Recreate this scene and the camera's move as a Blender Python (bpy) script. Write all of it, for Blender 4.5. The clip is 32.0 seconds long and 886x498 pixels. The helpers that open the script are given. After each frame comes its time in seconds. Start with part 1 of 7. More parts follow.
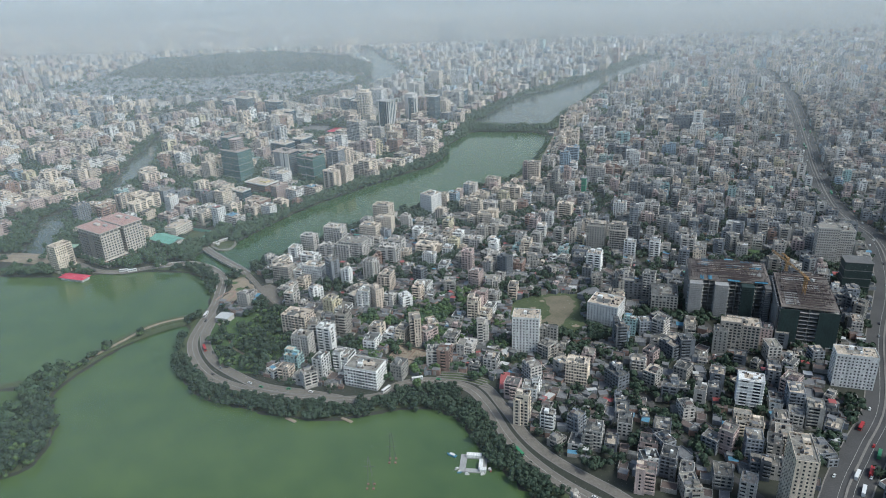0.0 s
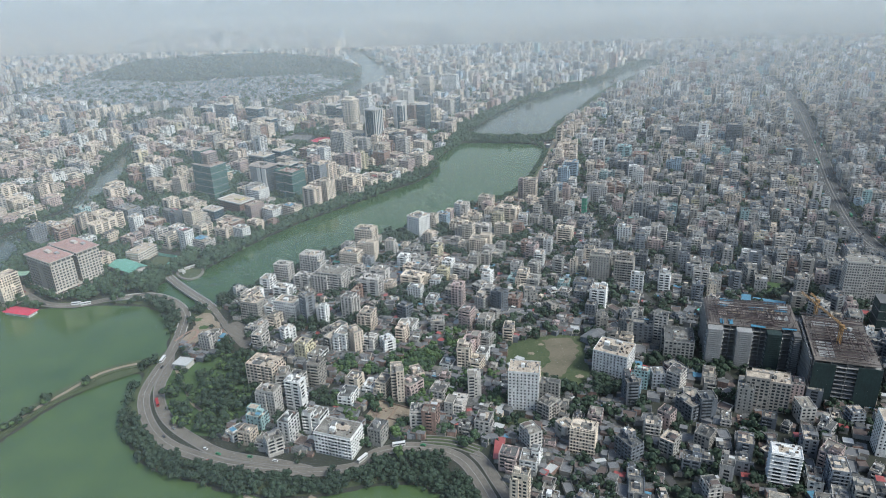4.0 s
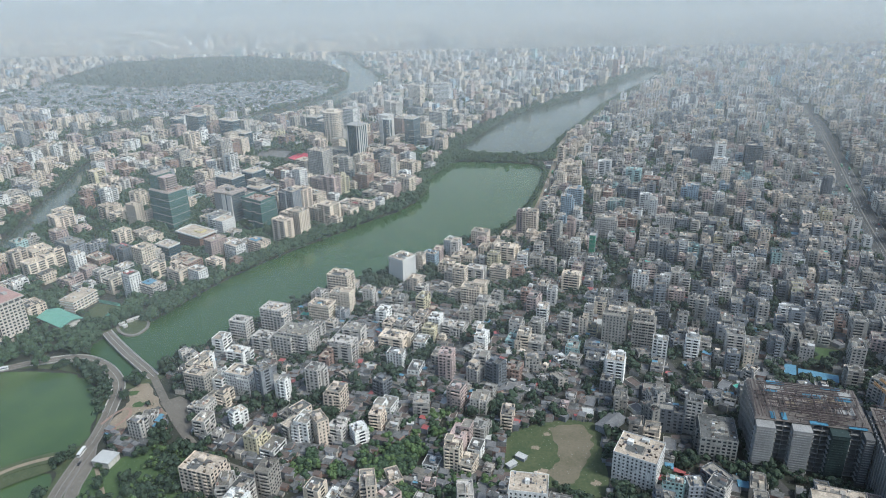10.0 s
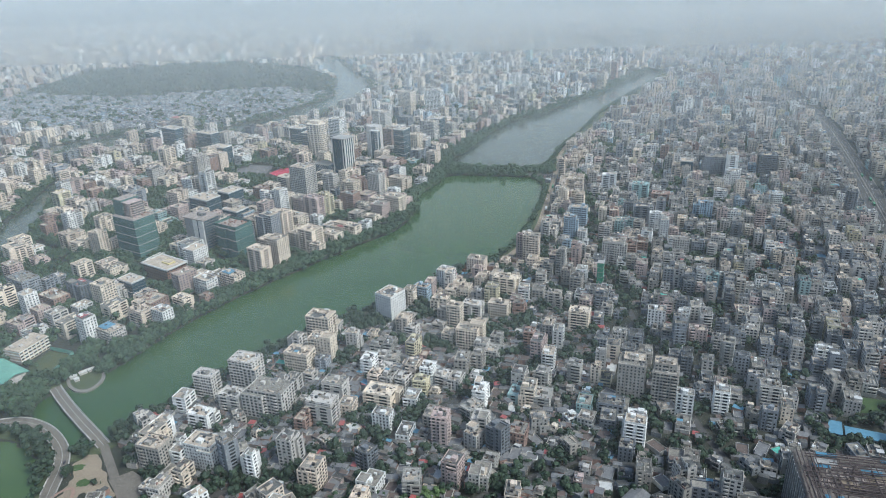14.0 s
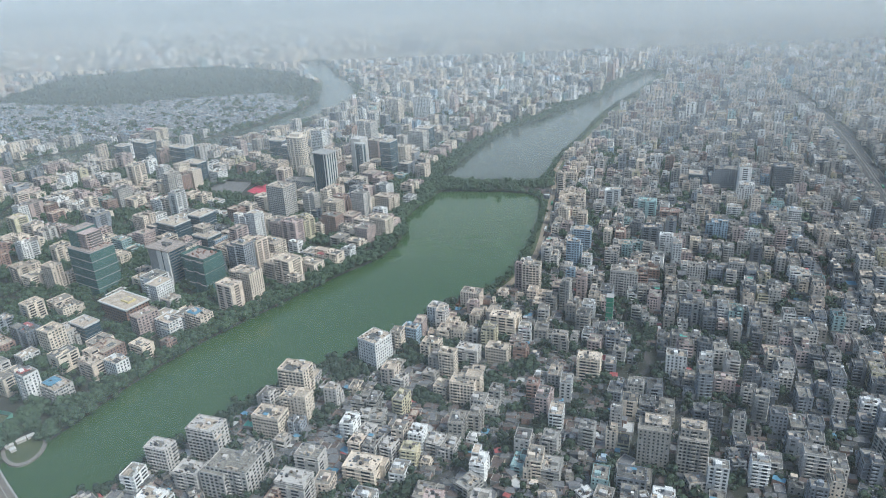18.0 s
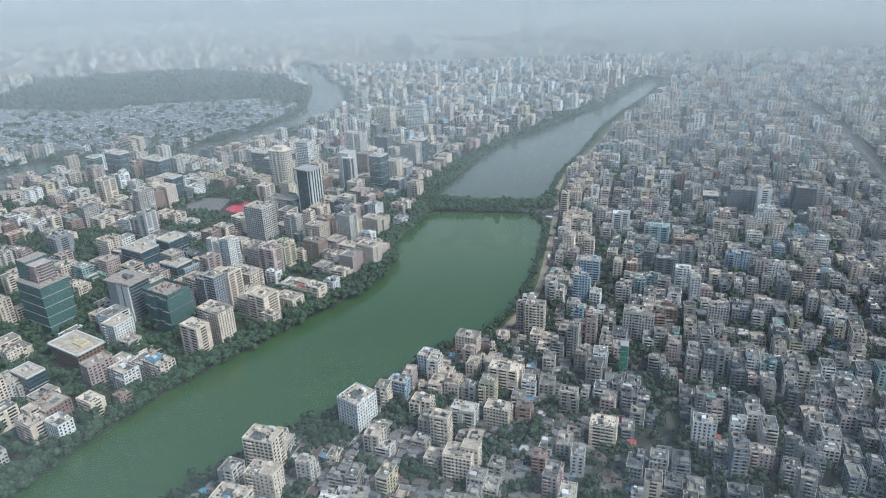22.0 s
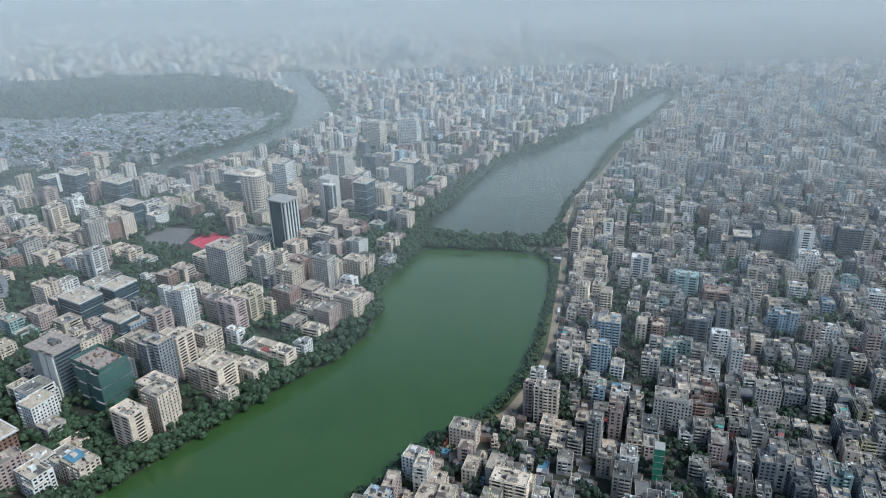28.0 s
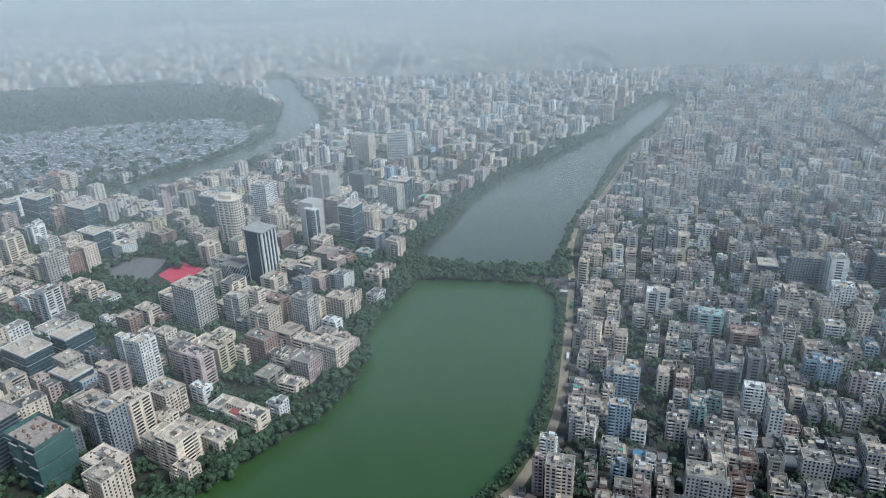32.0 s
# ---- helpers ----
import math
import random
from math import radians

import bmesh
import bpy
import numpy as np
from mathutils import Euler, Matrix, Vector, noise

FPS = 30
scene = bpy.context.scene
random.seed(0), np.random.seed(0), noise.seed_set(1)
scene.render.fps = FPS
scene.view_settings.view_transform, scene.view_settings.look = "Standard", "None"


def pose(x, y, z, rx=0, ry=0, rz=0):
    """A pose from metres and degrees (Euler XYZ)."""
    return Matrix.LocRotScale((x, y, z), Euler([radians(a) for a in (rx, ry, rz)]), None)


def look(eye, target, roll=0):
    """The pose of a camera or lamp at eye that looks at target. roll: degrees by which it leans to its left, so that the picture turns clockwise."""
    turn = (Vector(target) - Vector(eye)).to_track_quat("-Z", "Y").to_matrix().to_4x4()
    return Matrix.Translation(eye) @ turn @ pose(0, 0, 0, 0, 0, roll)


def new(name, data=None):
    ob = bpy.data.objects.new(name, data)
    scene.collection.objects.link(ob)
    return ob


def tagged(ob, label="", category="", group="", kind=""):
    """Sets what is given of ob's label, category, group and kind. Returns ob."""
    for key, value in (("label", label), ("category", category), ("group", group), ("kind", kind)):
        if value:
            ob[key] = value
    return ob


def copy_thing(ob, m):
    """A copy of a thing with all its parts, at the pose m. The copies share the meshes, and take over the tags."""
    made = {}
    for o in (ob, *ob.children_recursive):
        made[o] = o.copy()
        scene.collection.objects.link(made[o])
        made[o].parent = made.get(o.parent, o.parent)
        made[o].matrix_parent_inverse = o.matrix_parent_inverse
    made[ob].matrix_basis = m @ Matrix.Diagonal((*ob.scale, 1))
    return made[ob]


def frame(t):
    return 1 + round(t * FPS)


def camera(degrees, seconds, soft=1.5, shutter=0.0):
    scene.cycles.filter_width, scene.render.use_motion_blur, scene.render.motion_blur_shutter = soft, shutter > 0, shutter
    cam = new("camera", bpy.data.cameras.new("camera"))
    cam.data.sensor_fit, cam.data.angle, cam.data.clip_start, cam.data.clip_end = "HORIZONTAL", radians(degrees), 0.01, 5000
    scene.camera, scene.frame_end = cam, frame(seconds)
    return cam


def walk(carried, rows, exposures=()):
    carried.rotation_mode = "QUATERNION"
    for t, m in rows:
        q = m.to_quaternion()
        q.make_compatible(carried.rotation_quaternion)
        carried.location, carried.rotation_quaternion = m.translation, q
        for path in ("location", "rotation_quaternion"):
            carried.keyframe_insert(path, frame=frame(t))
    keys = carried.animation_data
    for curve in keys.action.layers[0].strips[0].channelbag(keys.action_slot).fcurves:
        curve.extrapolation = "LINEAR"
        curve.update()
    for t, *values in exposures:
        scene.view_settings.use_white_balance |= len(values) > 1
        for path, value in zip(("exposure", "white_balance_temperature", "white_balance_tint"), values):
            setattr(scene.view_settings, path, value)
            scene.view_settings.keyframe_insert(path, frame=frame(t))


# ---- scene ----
cam = camera(64.6, 32.0, soft=1.0)
# seconds, eye x, y, z in metres, yaw, pitch, roll in degrees: a level flight along +y
ROWS = [
    (0, 0.0, 0.4, 366.5, 4.22, -23.03, -2.43),
    (1, 0.0, 23.8, 366.7, 4.03, -23.06, -2.32),
    (2, 0.0, 47.3, 366.8, 3.86, -23.08, -2.26),
    (3, -0.0, 70.7, 367.0, 3.68, -23.09, -2.14),
    (4, -0.1, 94.2, 367.2, 3.55, -23.09, -2.02),
    (5, -0.1, 117.7, 367.4, 3.41, -23.10, -1.90),
    (6, -0.2, 141.1, 367.5, 3.30, -23.11, -1.76),
    (7, -0.3, 164.6, 367.7, 3.22, -23.12, -1.65),
    (8, -0.3, 188.1, 367.9, 3.14, -23.14, -1.61),
    (9, -0.4, 211.6, 368.1, 3.04, -23.16, -1.54),
    (10, -0.5, 235.0, 368.3, 2.93, -23.16, -1.47),
    (11, -0.6, 258.5, 368.5, 2.80, -23.17, -1.52),
    (12, -0.7, 282.0, 368.6, 2.71, -23.19, -1.68),
    (13, -0.8, 305.5, 368.8, 2.62, -23.21, -1.87),
    (14, -0.9, 329.0, 369.0, 2.51, -23.26, -2.13),
    (15, -1.0, 352.5, 369.2, 2.35, -23.33, -2.33),
    (16, -1.1, 375.9, 369.4, 2.16, -23.39, -2.44),
    (17, -1.1, 399.4, 369.6, 1.98, -23.45, -2.55),
    (18, -1.2, 422.9, 369.8, 1.86, -23.42, -2.68),
    (19, -1.2, 446.3, 370.0, 1.75, -23.45, -2.62),
    (20, -1.2, 469.8, 370.2, 1.64, -23.45, -2.49),
    (21, -1.2, 493.2, 370.4, 1.52, -23.43, -2.36),
    (22, -1.2, 516.7, 370.7, 1.37, -23.49, -2.23),
    (23, -1.2, 540.1, 370.9, 1.24, -23.49, -2.01),
    (24, -1.1, 563.5, 371.1, 1.12, -23.51, -1.94),
    (25, -1.0, 586.9, 371.3, 1.10, -23.46, -1.84),
    (26, -0.9, 610.3, 371.5, 1.03, -23.49, -1.69),
    (27, -0.8, 633.7, 371.7, 0.96, -23.53, -1.53),
    (28, -0.6, 657.1, 372.0, 0.88, -23.55, -1.54),
    (29, -0.4, 680.4, 372.2, 0.74, -23.57, -1.69),
    (30, -0.2, 703.8, 372.4, 0.58, -23.58, -1.80),
    (31, 0.1, 727.1, 372.7, 0.46, -23.56, -1.93),
    (32, 0.4, 750.4, 372.9, 0.42, -23.56, -2.02),
]

def aim(x, y, z, yaw, pitch, roll):
    a, p = radians(yaw), radians(pitch)
    way = Vector((-math.sin(a) * math.cos(p), math.cos(a) * math.cos(p), math.sin(p)))
    return look((x, y, z), Vector((x, y, z)) + 100 * way, roll)


walk(cam, [(t, aim(x, y, z, yaw, pitch, roll)) for t, x, y, z, yaw, pitch, roll in ROWS],
     exposures=[(0, 0.0, 5900, 2), (6, 0.18, 5950, 3), (9, 0.16, 5950, 3), (12, 0.14, 5850, 2), (19, 0.12, 5800, 2), (24, 0.03, 5600, 1), (32, -0.10, 5600, 1)])

# ---- light ----
SUN_UP, SUN_TURN = radians(50), radians(118)
world = bpy.data.worlds.new("overcast_sky")
scene.world = world
world.use_nodes = True
wn = world.node_tree
sky = wn.nodes.new("ShaderNodeTexSky")
sky.sky_type, sky.sun_disc = "NISHITA", False
sky.sun_elevation, sky.sun_rotation = SUN_UP, SUN_TURN
sky.air_density, sky.dust_density, sky.ozone_density = 1.0, 3.0, 1.2
wn.links.new(sky.outputs[0], wn.nodes["Background"].inputs[0])
wn.nodes["Background"].inputs[1].default_value = 0.135
sun = new("sun", bpy.data.lights.new("sun", "SUN"))
sun.data.energy, sun.data.angle, sun.data.color = 2.5, radians(14), (1.0, 0.96, 0.9)
sun.matrix_world = look((math.sin(SUN_TURN) * 900, math.cos(SUN_TURN) * 900, 900 * math.tan(SUN_UP)), (0, 0, 0))


np.random.seed(11)

# ---- materials ----
def material(name, colour, rough=0.8, grain=0.5, fine=3.0, amount=0.25, streak=0.0, metal=0.0, second=None, bump=0.0, island=0.0):
    """A surface with stains at one scale, grain at another, and rain streaks down walls."""
    m = bpy.data.materials.new(name)
    m.use_nodes = True
    n, l = m.node_tree.nodes, m.node_tree.links
    b = n["Principled BSDF"]
    b.inputs["Roughness"].default_value, b.inputs["Metallic"].default_value = rough, metal
    place = n.new("ShaderNodeTexCoord").outputs["Object"]
    stains = n.new("ShaderNodeTexNoise")
    stains.inputs["Scale"].default_value, stains.inputs["Detail"].default_value = grain, 3
    l.new(place, stains.inputs["Vector"])
    small = n.new("ShaderNodeTexNoise")
    small.inputs["Scale"].default_value, small.inputs["Detail"].default_value = fine, 2
    l.new(place, small.inputs["Vector"])
    total = n.new("ShaderNodeMath")
    total.operation = "ADD"
    l.new(stains.outputs["Fac"], total.inputs[0])
    l.new(small.outputs["Fac"], total.inputs[1])
    value = total.outputs[0]
    if streak:
        squeeze = n.new("ShaderNodeMapping")
        squeeze.inputs["Scale"].default_value = (1.1, 1.1, 0.08)
        l.new(place, squeeze.inputs["Vector"])
        run = n.new("ShaderNodeTexNoise")
        run.inputs["Scale"].default_value, run.inputs["Detail"].default_value = 1.0, 3
        l.new(squeeze.outputs[0], run.inputs["Vector"])
        more = n.new("ShaderNodeMath")
        more.operation, more.inputs[1].default_value = "MULTIPLY_ADD", streak
        l.new(run.outputs["Fac"], more.inputs[0])
        l.new(value, more.inputs[2])
        value = more.outputs[0]
    ramp = n.new("ShaderNodeMapRange")
    mid = 1.0 + 0.5 * streak
    ramp.inputs["From Min"].default_value, ramp.inputs["From Max"].default_value = mid - 0.45, mid + 0.45
    l.new(value, ramp.inputs["Value"])
    mix = n.new("ShaderNodeMix")
    mix.data_type = "RGBA"
    dark = second or tuple(c * (1 - amount) for c in colour)
    light = colour if second else tuple(min(1, c * (1 + amount)) for c in colour)
    mix.inputs["A"].default_value, mix.inputs["B"].default_value = (*dark, 1), (*light, 1)
    l.new(ramp.outputs[0], mix.inputs["Factor"])
    out = mix.outputs["Result"]
    if island:
        geo = n.new("ShaderNodeNewGeometry")
        vary = n.new("ShaderNodeMapRange")
        vary.inputs["To Min"].default_value, vary.inputs["To Max"].default_value = 1 - island, 1 + island
        l.new(geo.outputs["Random Per Island"], vary.inputs["Value"])
        hsv = n.new("ShaderNodeHueSaturation")
        l.new(vary.outputs[0], hsv.inputs["Value"])
        l.new(out, hsv.inputs["Color"])
        out = hsv.outputs[0]
    l.new(out, b.inputs["Base Color"])
    if bump:
        bm_ = n.new("ShaderNodeBump")
        bm_.inputs["Strength"].default_value, bm_.inputs["Distance"].default_value = bump, 0.3
        l.new(value, bm_.inputs["Height"])
        l.new(bm_.outputs[0], b.inputs["Normal"])
    return m


# paints of the walls, as the town shows them: bare concrete, limewash, cream, pink, blue, teal, brick
# grey_plaster and dark_plaster carry the blue cast of sky-lit shade in their colour
WALL_COLOURS = [
    ("grey_plaster", (0.235, 0.25, 0.27)), ("dark_plaster", (0.135, 0.147, 0.163)), ("pale_plaster", (0.46, 0.435, 0.40)),
    ("white_paint", (0.66, 0.655, 0.63)), ("cream_paint", (0.62, 0.535, 0.43)), ("pink_paint", (0.45, 0.355, 0.325)),
    ("blue_paint", (0.32, 0.41, 0.48)), ("teal_paint", (0.30, 0.42, 0.41)), ("brick_red", (0.28, 0.185, 0.15)),
    ("yellow_paint", (0.50, 0.45, 0.31)), ("raw_concrete", (0.33, 0.305, 0.27)), ("sand_paint", (0.58, 0.49, 0.40)),
    ("stained_plaster", (0.30, 0.29, 0.265)),
]
WALLS = [material(n, c, 0.85, 0.16, 1.3, 0.36, streak=1.2, island=0.22) for n, c in WALL_COLOURS]
RIGHT_SHARE = np.array([0.19, 0.13, 0.22, 0.10, 0.06, 0.05, 0.03, 0.02, 0.035, 0.02, 0.08, 0.05, 0.115])
RIGHT_SHARE /= RIGHT_SHARE.sum()
LEFT_SHARE = np.array([0.03, 0.02, 0.10, 0.14, 0.26, 0.12, 0.01, 0.01, 0.09, 0.02, 0.03, 0.21, 0.0])
FAR_SHARE = np.array([0.10, 0.04, 0.26, 0.13, 0.15, 0.06, 0.02, 0.01, 0.05, 0.01, 0.05, 0.12, 0.0])
ROOFS = [material("roof_concrete", (0.215, 0.20, 0.172), 0.95, 0.16, 0.8, 0.75, island=0.35), material("roof_pale", (0.42, 0.355, 0.28), 0.95, 0.16, 0.8, 0.6, island=0.25),
         material("roof_dark", (0.098, 0.099, 0.095), 0.95, 0.16, 0.8, 0.75, island=0.4)]
TIN = [material("tin_grey", (0.17, 0.17, 0.172), 0.6, 0.3, 2.0, 0.4), material("tin_rust", (0.12, 0.092, 0.08), 0.7, 0.3, 2.0, 0.35),
       material("tin_blue", (0.11, 0.25, 0.35), 0.5, 0.3, 2.0, 0.25), material("tin_white", (0.50, 0.50, 0.48), 0.5, 0.3, 2.0, 0.2),
       material("tin_red", (0.34, 0.09, 0.085), 0.5, 0.3, 2.0, 0.2), material("tin_green", (0.10, 0.38, 0.30), 0.5, 0.3, 2.0, 0.2)]
GLASS = material("window_glass", (0.035, 0.04, 0.045), 0.25, 0.3, 0.5, 0.3, island=0.5)
CURTAIN_WALL = material("curtain_wall_glass", (0.03, 0.06, 0.08), 0.15, 0.1, 0.5, 0.35)
BLACK_TANK = material("tank_plastic", (0.03, 0.03, 0.035), 0.5, 1, 4, 0.2)
LEAVES = material("leaves", (0.060, 0.100, 0.046), 0.8, 0.06, 0.5, 0.45, second=(0.026, 0.052, 0.028), island=0.35)
BRIGHT_LEAVES = material("fresh_leaves", (0.11, 0.165, 0.052), 0.8, 0.05, 0.5, 0.45, second=(0.045, 0.085, 0.032), island=0.35)
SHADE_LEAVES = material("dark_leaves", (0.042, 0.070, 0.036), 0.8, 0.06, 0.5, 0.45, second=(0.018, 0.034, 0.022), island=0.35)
BARK = material("bark", (0.10, 0.075, 0.05), 0.9, 1, 5, 0.3)
GRASS = material("grass", (0.098, 0.108, 0.052), 0.95, 0.06, 0.5, 0.4, second=(0.036, 0.062, 0.025), bump=0.4)
PITCH = material("trodden_sand", (0.205, 0.17, 0.125), 0.95, 0.06, 0.5, 0.4, second=(0.11, 0.105, 0.06))
LUSH = material("lush_grass", (0.082, 0.128, 0.045), 0.95, 0.07, 0.5, 0.4, second=(0.04, 0.078, 0.026), bump=0.4)
WORN_GRASS = material("worn_grass", (0.105, 0.115, 0.055), 0.95, 0.05, 0.4, 0.4, second=(0.035, 0.066, 0.024), bump=0.4)
EARTH = material("bare_earth", (0.27, 0.22, 0.16), 0.95, 0.06, 0.8, 0.3)
ASPHALT = material("asphalt", (0.165, 0.148, 0.125), 0.9, 0.05, 0.4, 0.3)
DARK_ASPHALT = material("worn_dark_asphalt", (0.07, 0.068, 0.066), 0.9, 0.05, 0.8, 0.3)
KERB = material("kerb_concrete", (0.21, 0.195, 0.175), 0.9, 0.3, 2, 0.25)
LINE = material("lane_paint", (0.42, 0.41, 0.38), 0.7, 0.5, 3, 0.3)
CONCRETE = material("concrete", (0.34, 0.335, 0.32), 0.9, 0.1, 1.0, 0.25, streak=0.6)
GROUND = material("town_ground", (0.05, 0.048, 0.04), 0.95, 0.03, 0.3, 0.3, second=(0.026, 0.034, 0.02))


def water_material(name, deep, algae):
    m = material(name, deep, 0.12, 0.004, 0.03, 0.3, second=algae)
    n, l = m.node_tree.nodes, m.node_tree.links
    ripple = n.new("ShaderNodeTexNoise")
    ripple.inputs["Scale"].default_value, ripple.inputs["Detail"].default_value = 0.35, 4
    l.new(n["Texture Coordinate"].outputs["Object"], ripple.inputs["Vector"])
    relief = n.new("ShaderNodeBump")
    relief.inputs["Strength"].default_value, relief.inputs["Distance"].default_value = 0.25, 0.25
    l.new(ripple.outputs["Fac"], relief.inputs["Height"])
    l.new(relief.outputs[0], n["Principled BSDF"].inputs["Normal"])
    return m


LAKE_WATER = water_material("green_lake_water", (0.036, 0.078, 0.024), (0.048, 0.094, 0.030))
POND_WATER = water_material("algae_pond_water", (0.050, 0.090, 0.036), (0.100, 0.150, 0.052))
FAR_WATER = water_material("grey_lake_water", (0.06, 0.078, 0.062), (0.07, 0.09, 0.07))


# ---- builders ----
class Buffer:
    """Collects boxes, quads and prisms in arrays and turns them into one mesh."""

    def __init__(self):
        self.v, self.q, self.m, self.count = [], [], [], 0

    def add(self, verts, quads, mats):
        self.v.append(np.asarray(verts, float))
        self.q.append(np.asarray(quads, int) + self.count)
        self.m.append(np.broadcast_to(mats, (len(quads),)))
        self.count += len(verts)

    def boxes(self, x, y, z, w, d, h, turn, mat, top=None, bottom=False):
        """Upright boxes by the middle of their base, turned about z (radians); top: another slot for the upper face."""
        x, y, z, w, d, h, turn, mat = np.broadcast_arrays(*np.atleast_1d(x, y, z, w, d, h, turn, mat))
        n = len(x)
        if not n:
            return
        c, s = np.cos(turn), np.sin(turn)
        sx, sy = np.array([-1, 1, 1, -1]) / 2, np.array([-1, -1, 1, 1]) / 2
        lx, ly = w[:, None] * sx, d[:, None] * sy
        gx, gy = x[:, None] + c[:, None] * lx - s[:, None] * ly, y[:, None] + s[:, None] * lx + c[:, None] * ly
        low = np.stack([gx, gy, np.broadcast_to(z[:, None], gx.shape)], -1)
        high = np.stack([gx, gy, np.broadcast_to((z + h)[:, None], gx.shape)], -1)
        verts = np.concatenate([low, high], 1).reshape(-1, 3)
        faces = [(0, 1, 5, 4), (1, 2, 6, 5), (2, 3, 7, 6), (3, 0, 4, 7), (4, 5, 6, 7)] + ([(3, 2, 1, 0)] if bottom else [])
        quads = (np.arange(n)[:, None, None] * 8 + np.array(faces)[None]).reshape(-1, 4)
        mats = np.repeat(mat[:, None], len(faces), 1)
        if top is not None:
            mats = mats.copy()
            mats[:, 4] = top
        self.add(verts, quads, mats.ravel())

    def shells(self, x, y, z, w, d, h, turn, mat, roof, rim=0.25, parapet=0.9, cap=None):
        """Buildings: walls up to a parapet, with a sunken roof inside it."""
        x, y, z, w, d, h, turn, mat, roof = np.broadcast_arrays(*np.atleast_1d(x, y, z, w, d, h, turn, mat, roof))
        n = len(x)
        if not n:
            return
        c, s = np.cos(turn), np.sin(turn)
        sx, sy = np.array([-1, 1, 1, -1]) / 2, np.array([-1, -1, 1, 1]) / 2

        def ring(inset, up):
            lx, ly = (w - 2 * inset)[:, None] * sx, (d - 2 * inset)[:, None] * sy
            gx, gy = x[:, None] + c[:, None] * lx - s[:, None] * ly, y[:, None] + s[:, None] * lx + c[:, None] * ly
            return np.stack([gx, gy, np.broadcast_to((z + up)[:, None], gx.shape)], -1)

        verts = np.concatenate([ring(0, 0 * h), ring(0, h + parapet), ring(rim, h + parapet), ring(rim, h)], 1).reshape(-1, 3)
        faces = []
        for a in range(4):
            b = (a + 1) % 4
            faces += [(a, b, b + 4, a + 4), (a + 4, b + 4, b + 8, a + 8), (a + 8, b + 8, b + 12, a + 12)]
        faces.append((12, 13, 14, 15))
        quads = (np.arange(n)[:, None, None] * 16 + np.array(faces)[None]).reshape(-1, 4)
        mats = np.repeat(mat[:, None], 13, 1).copy()
        mats[:, 12] = roof
        if cap is not None:
            mats[:, [1, 4, 7, 10]] = np.asarray(cap)[:, None]
        self.add(verts, quads, mats.ravel())

    def windows(self, x, y, z, w, d, h, turn, slot, step=2.7, wide=1.3, tall=1.4, storey=3.1, sides=(0, 1, 3), proud=0.05, first=0):
        """Rows of windows on the chosen sides of one building (0 front, 1 right, 2 back, 3 left)."""
        floors = max(1, int(round(h / storey)))
        c, s = math.cos(turn), math.sin(turn)
        for side in sides:
            run, off = (w, d / 2) if side in (0, 2) else (d, w / 2)
            n = max(1, int((run - 0.8) / step))
            a = (np.arange(n) - (n - 1) / 2) * (run - 0.6) / n
            k = np.arange(first, floors) * storey + 1.0
            a, k = [g.ravel() for g in np.meshgrid(a, k)]
            keep = np.random.rand(len(a)) > 0.06
            a, k = a[keep], k[keep]
            o = off + proud
            e = np.stack([a - wide / 2, a + wide / 2, a + wide / 2, a - wide / 2], 1)
            up = z + np.stack([k, k, k + tall, k + tall], 1)
            if side == 0:
                lx, ly = e, np.full_like(e, -o)
            elif side == 1:
                lx, ly = np.full_like(e, o), e
            elif side == 2:
                lx, ly = -e, np.full_like(e, o)
            else:
                lx, ly = np.full_like(e, -o), -e
            verts = np.stack([x + c * lx - s * ly, y + s * lx + c * ly, up], -1).reshape(-1, 3)
            self.add(verts, np.arange(len(verts)).reshape(-1, 4), slot)

    def mesh(self, name, mats):
        data = bpy.data.meshes.new(name)
        if self.v:
            v, q, m = np.concatenate(self.v), np.concatenate(self.q), np.concatenate(self.m)
            data.vertices.add(len(v))
            data.vertices.foreach_set("co", v.ravel())
            data.loops.add(q.size)
            data.loops.foreach_set("vertex_index", q.ravel())
            data.polygons.add(len(q))
            data.polygons.foreach_set("loop_start", np.arange(len(q)) * 4)
            data.polygons.foreach_set("material_index", m)
            data.update(calc_edges=True)
            data.shade_flat()
        for mat in mats:
            data.materials.append(mat)
        return data


def thing(name, label, category, x=0, y=0, z=0, turn=0, group="", kind=""):
    ob = new(name)
    ob.matrix_world = pose(x, y, z, 0, 0, math.degrees(turn))
    return tagged(ob, label, category, group, kind)


def part(name, buffer, mats, parent=None, label="", kind=""):
    data = buffer.mesh(name, mats if isinstance(mats, (list, tuple)) else [mats])
    ob = new(name, data)
    ob.parent = parent
    return tagged(ob, label, kind=kind)


def inside(poly, x, y):
    """Signed distance to a closed outline: positive inside."""
    p = np.asarray(poly, float)
    q = np.roll(p, -1, 0)
    best, odd = np.full(np.shape(x), 1e9), np.zeros(np.shape(x), bool)
    for (ax, ay), (bx, by) in zip(p, q):
        dx, dy = bx - ax, by - ay
        t = np.clip(((x - ax) * dx + (y - ay) * dy) / (dx * dx + dy * dy + 1e-9), 0, 1)
        best = np.minimum(best, np.hypot(x - ax - t * dx, y - ay - t * dy))
        cross = (ay > y) != (by > y)
        odd ^= cross & (x < (bx - ax) * (y - ay) / (by - ay if by != ay else 1e-9) + ax)
    return np.where(odd, best, -best)


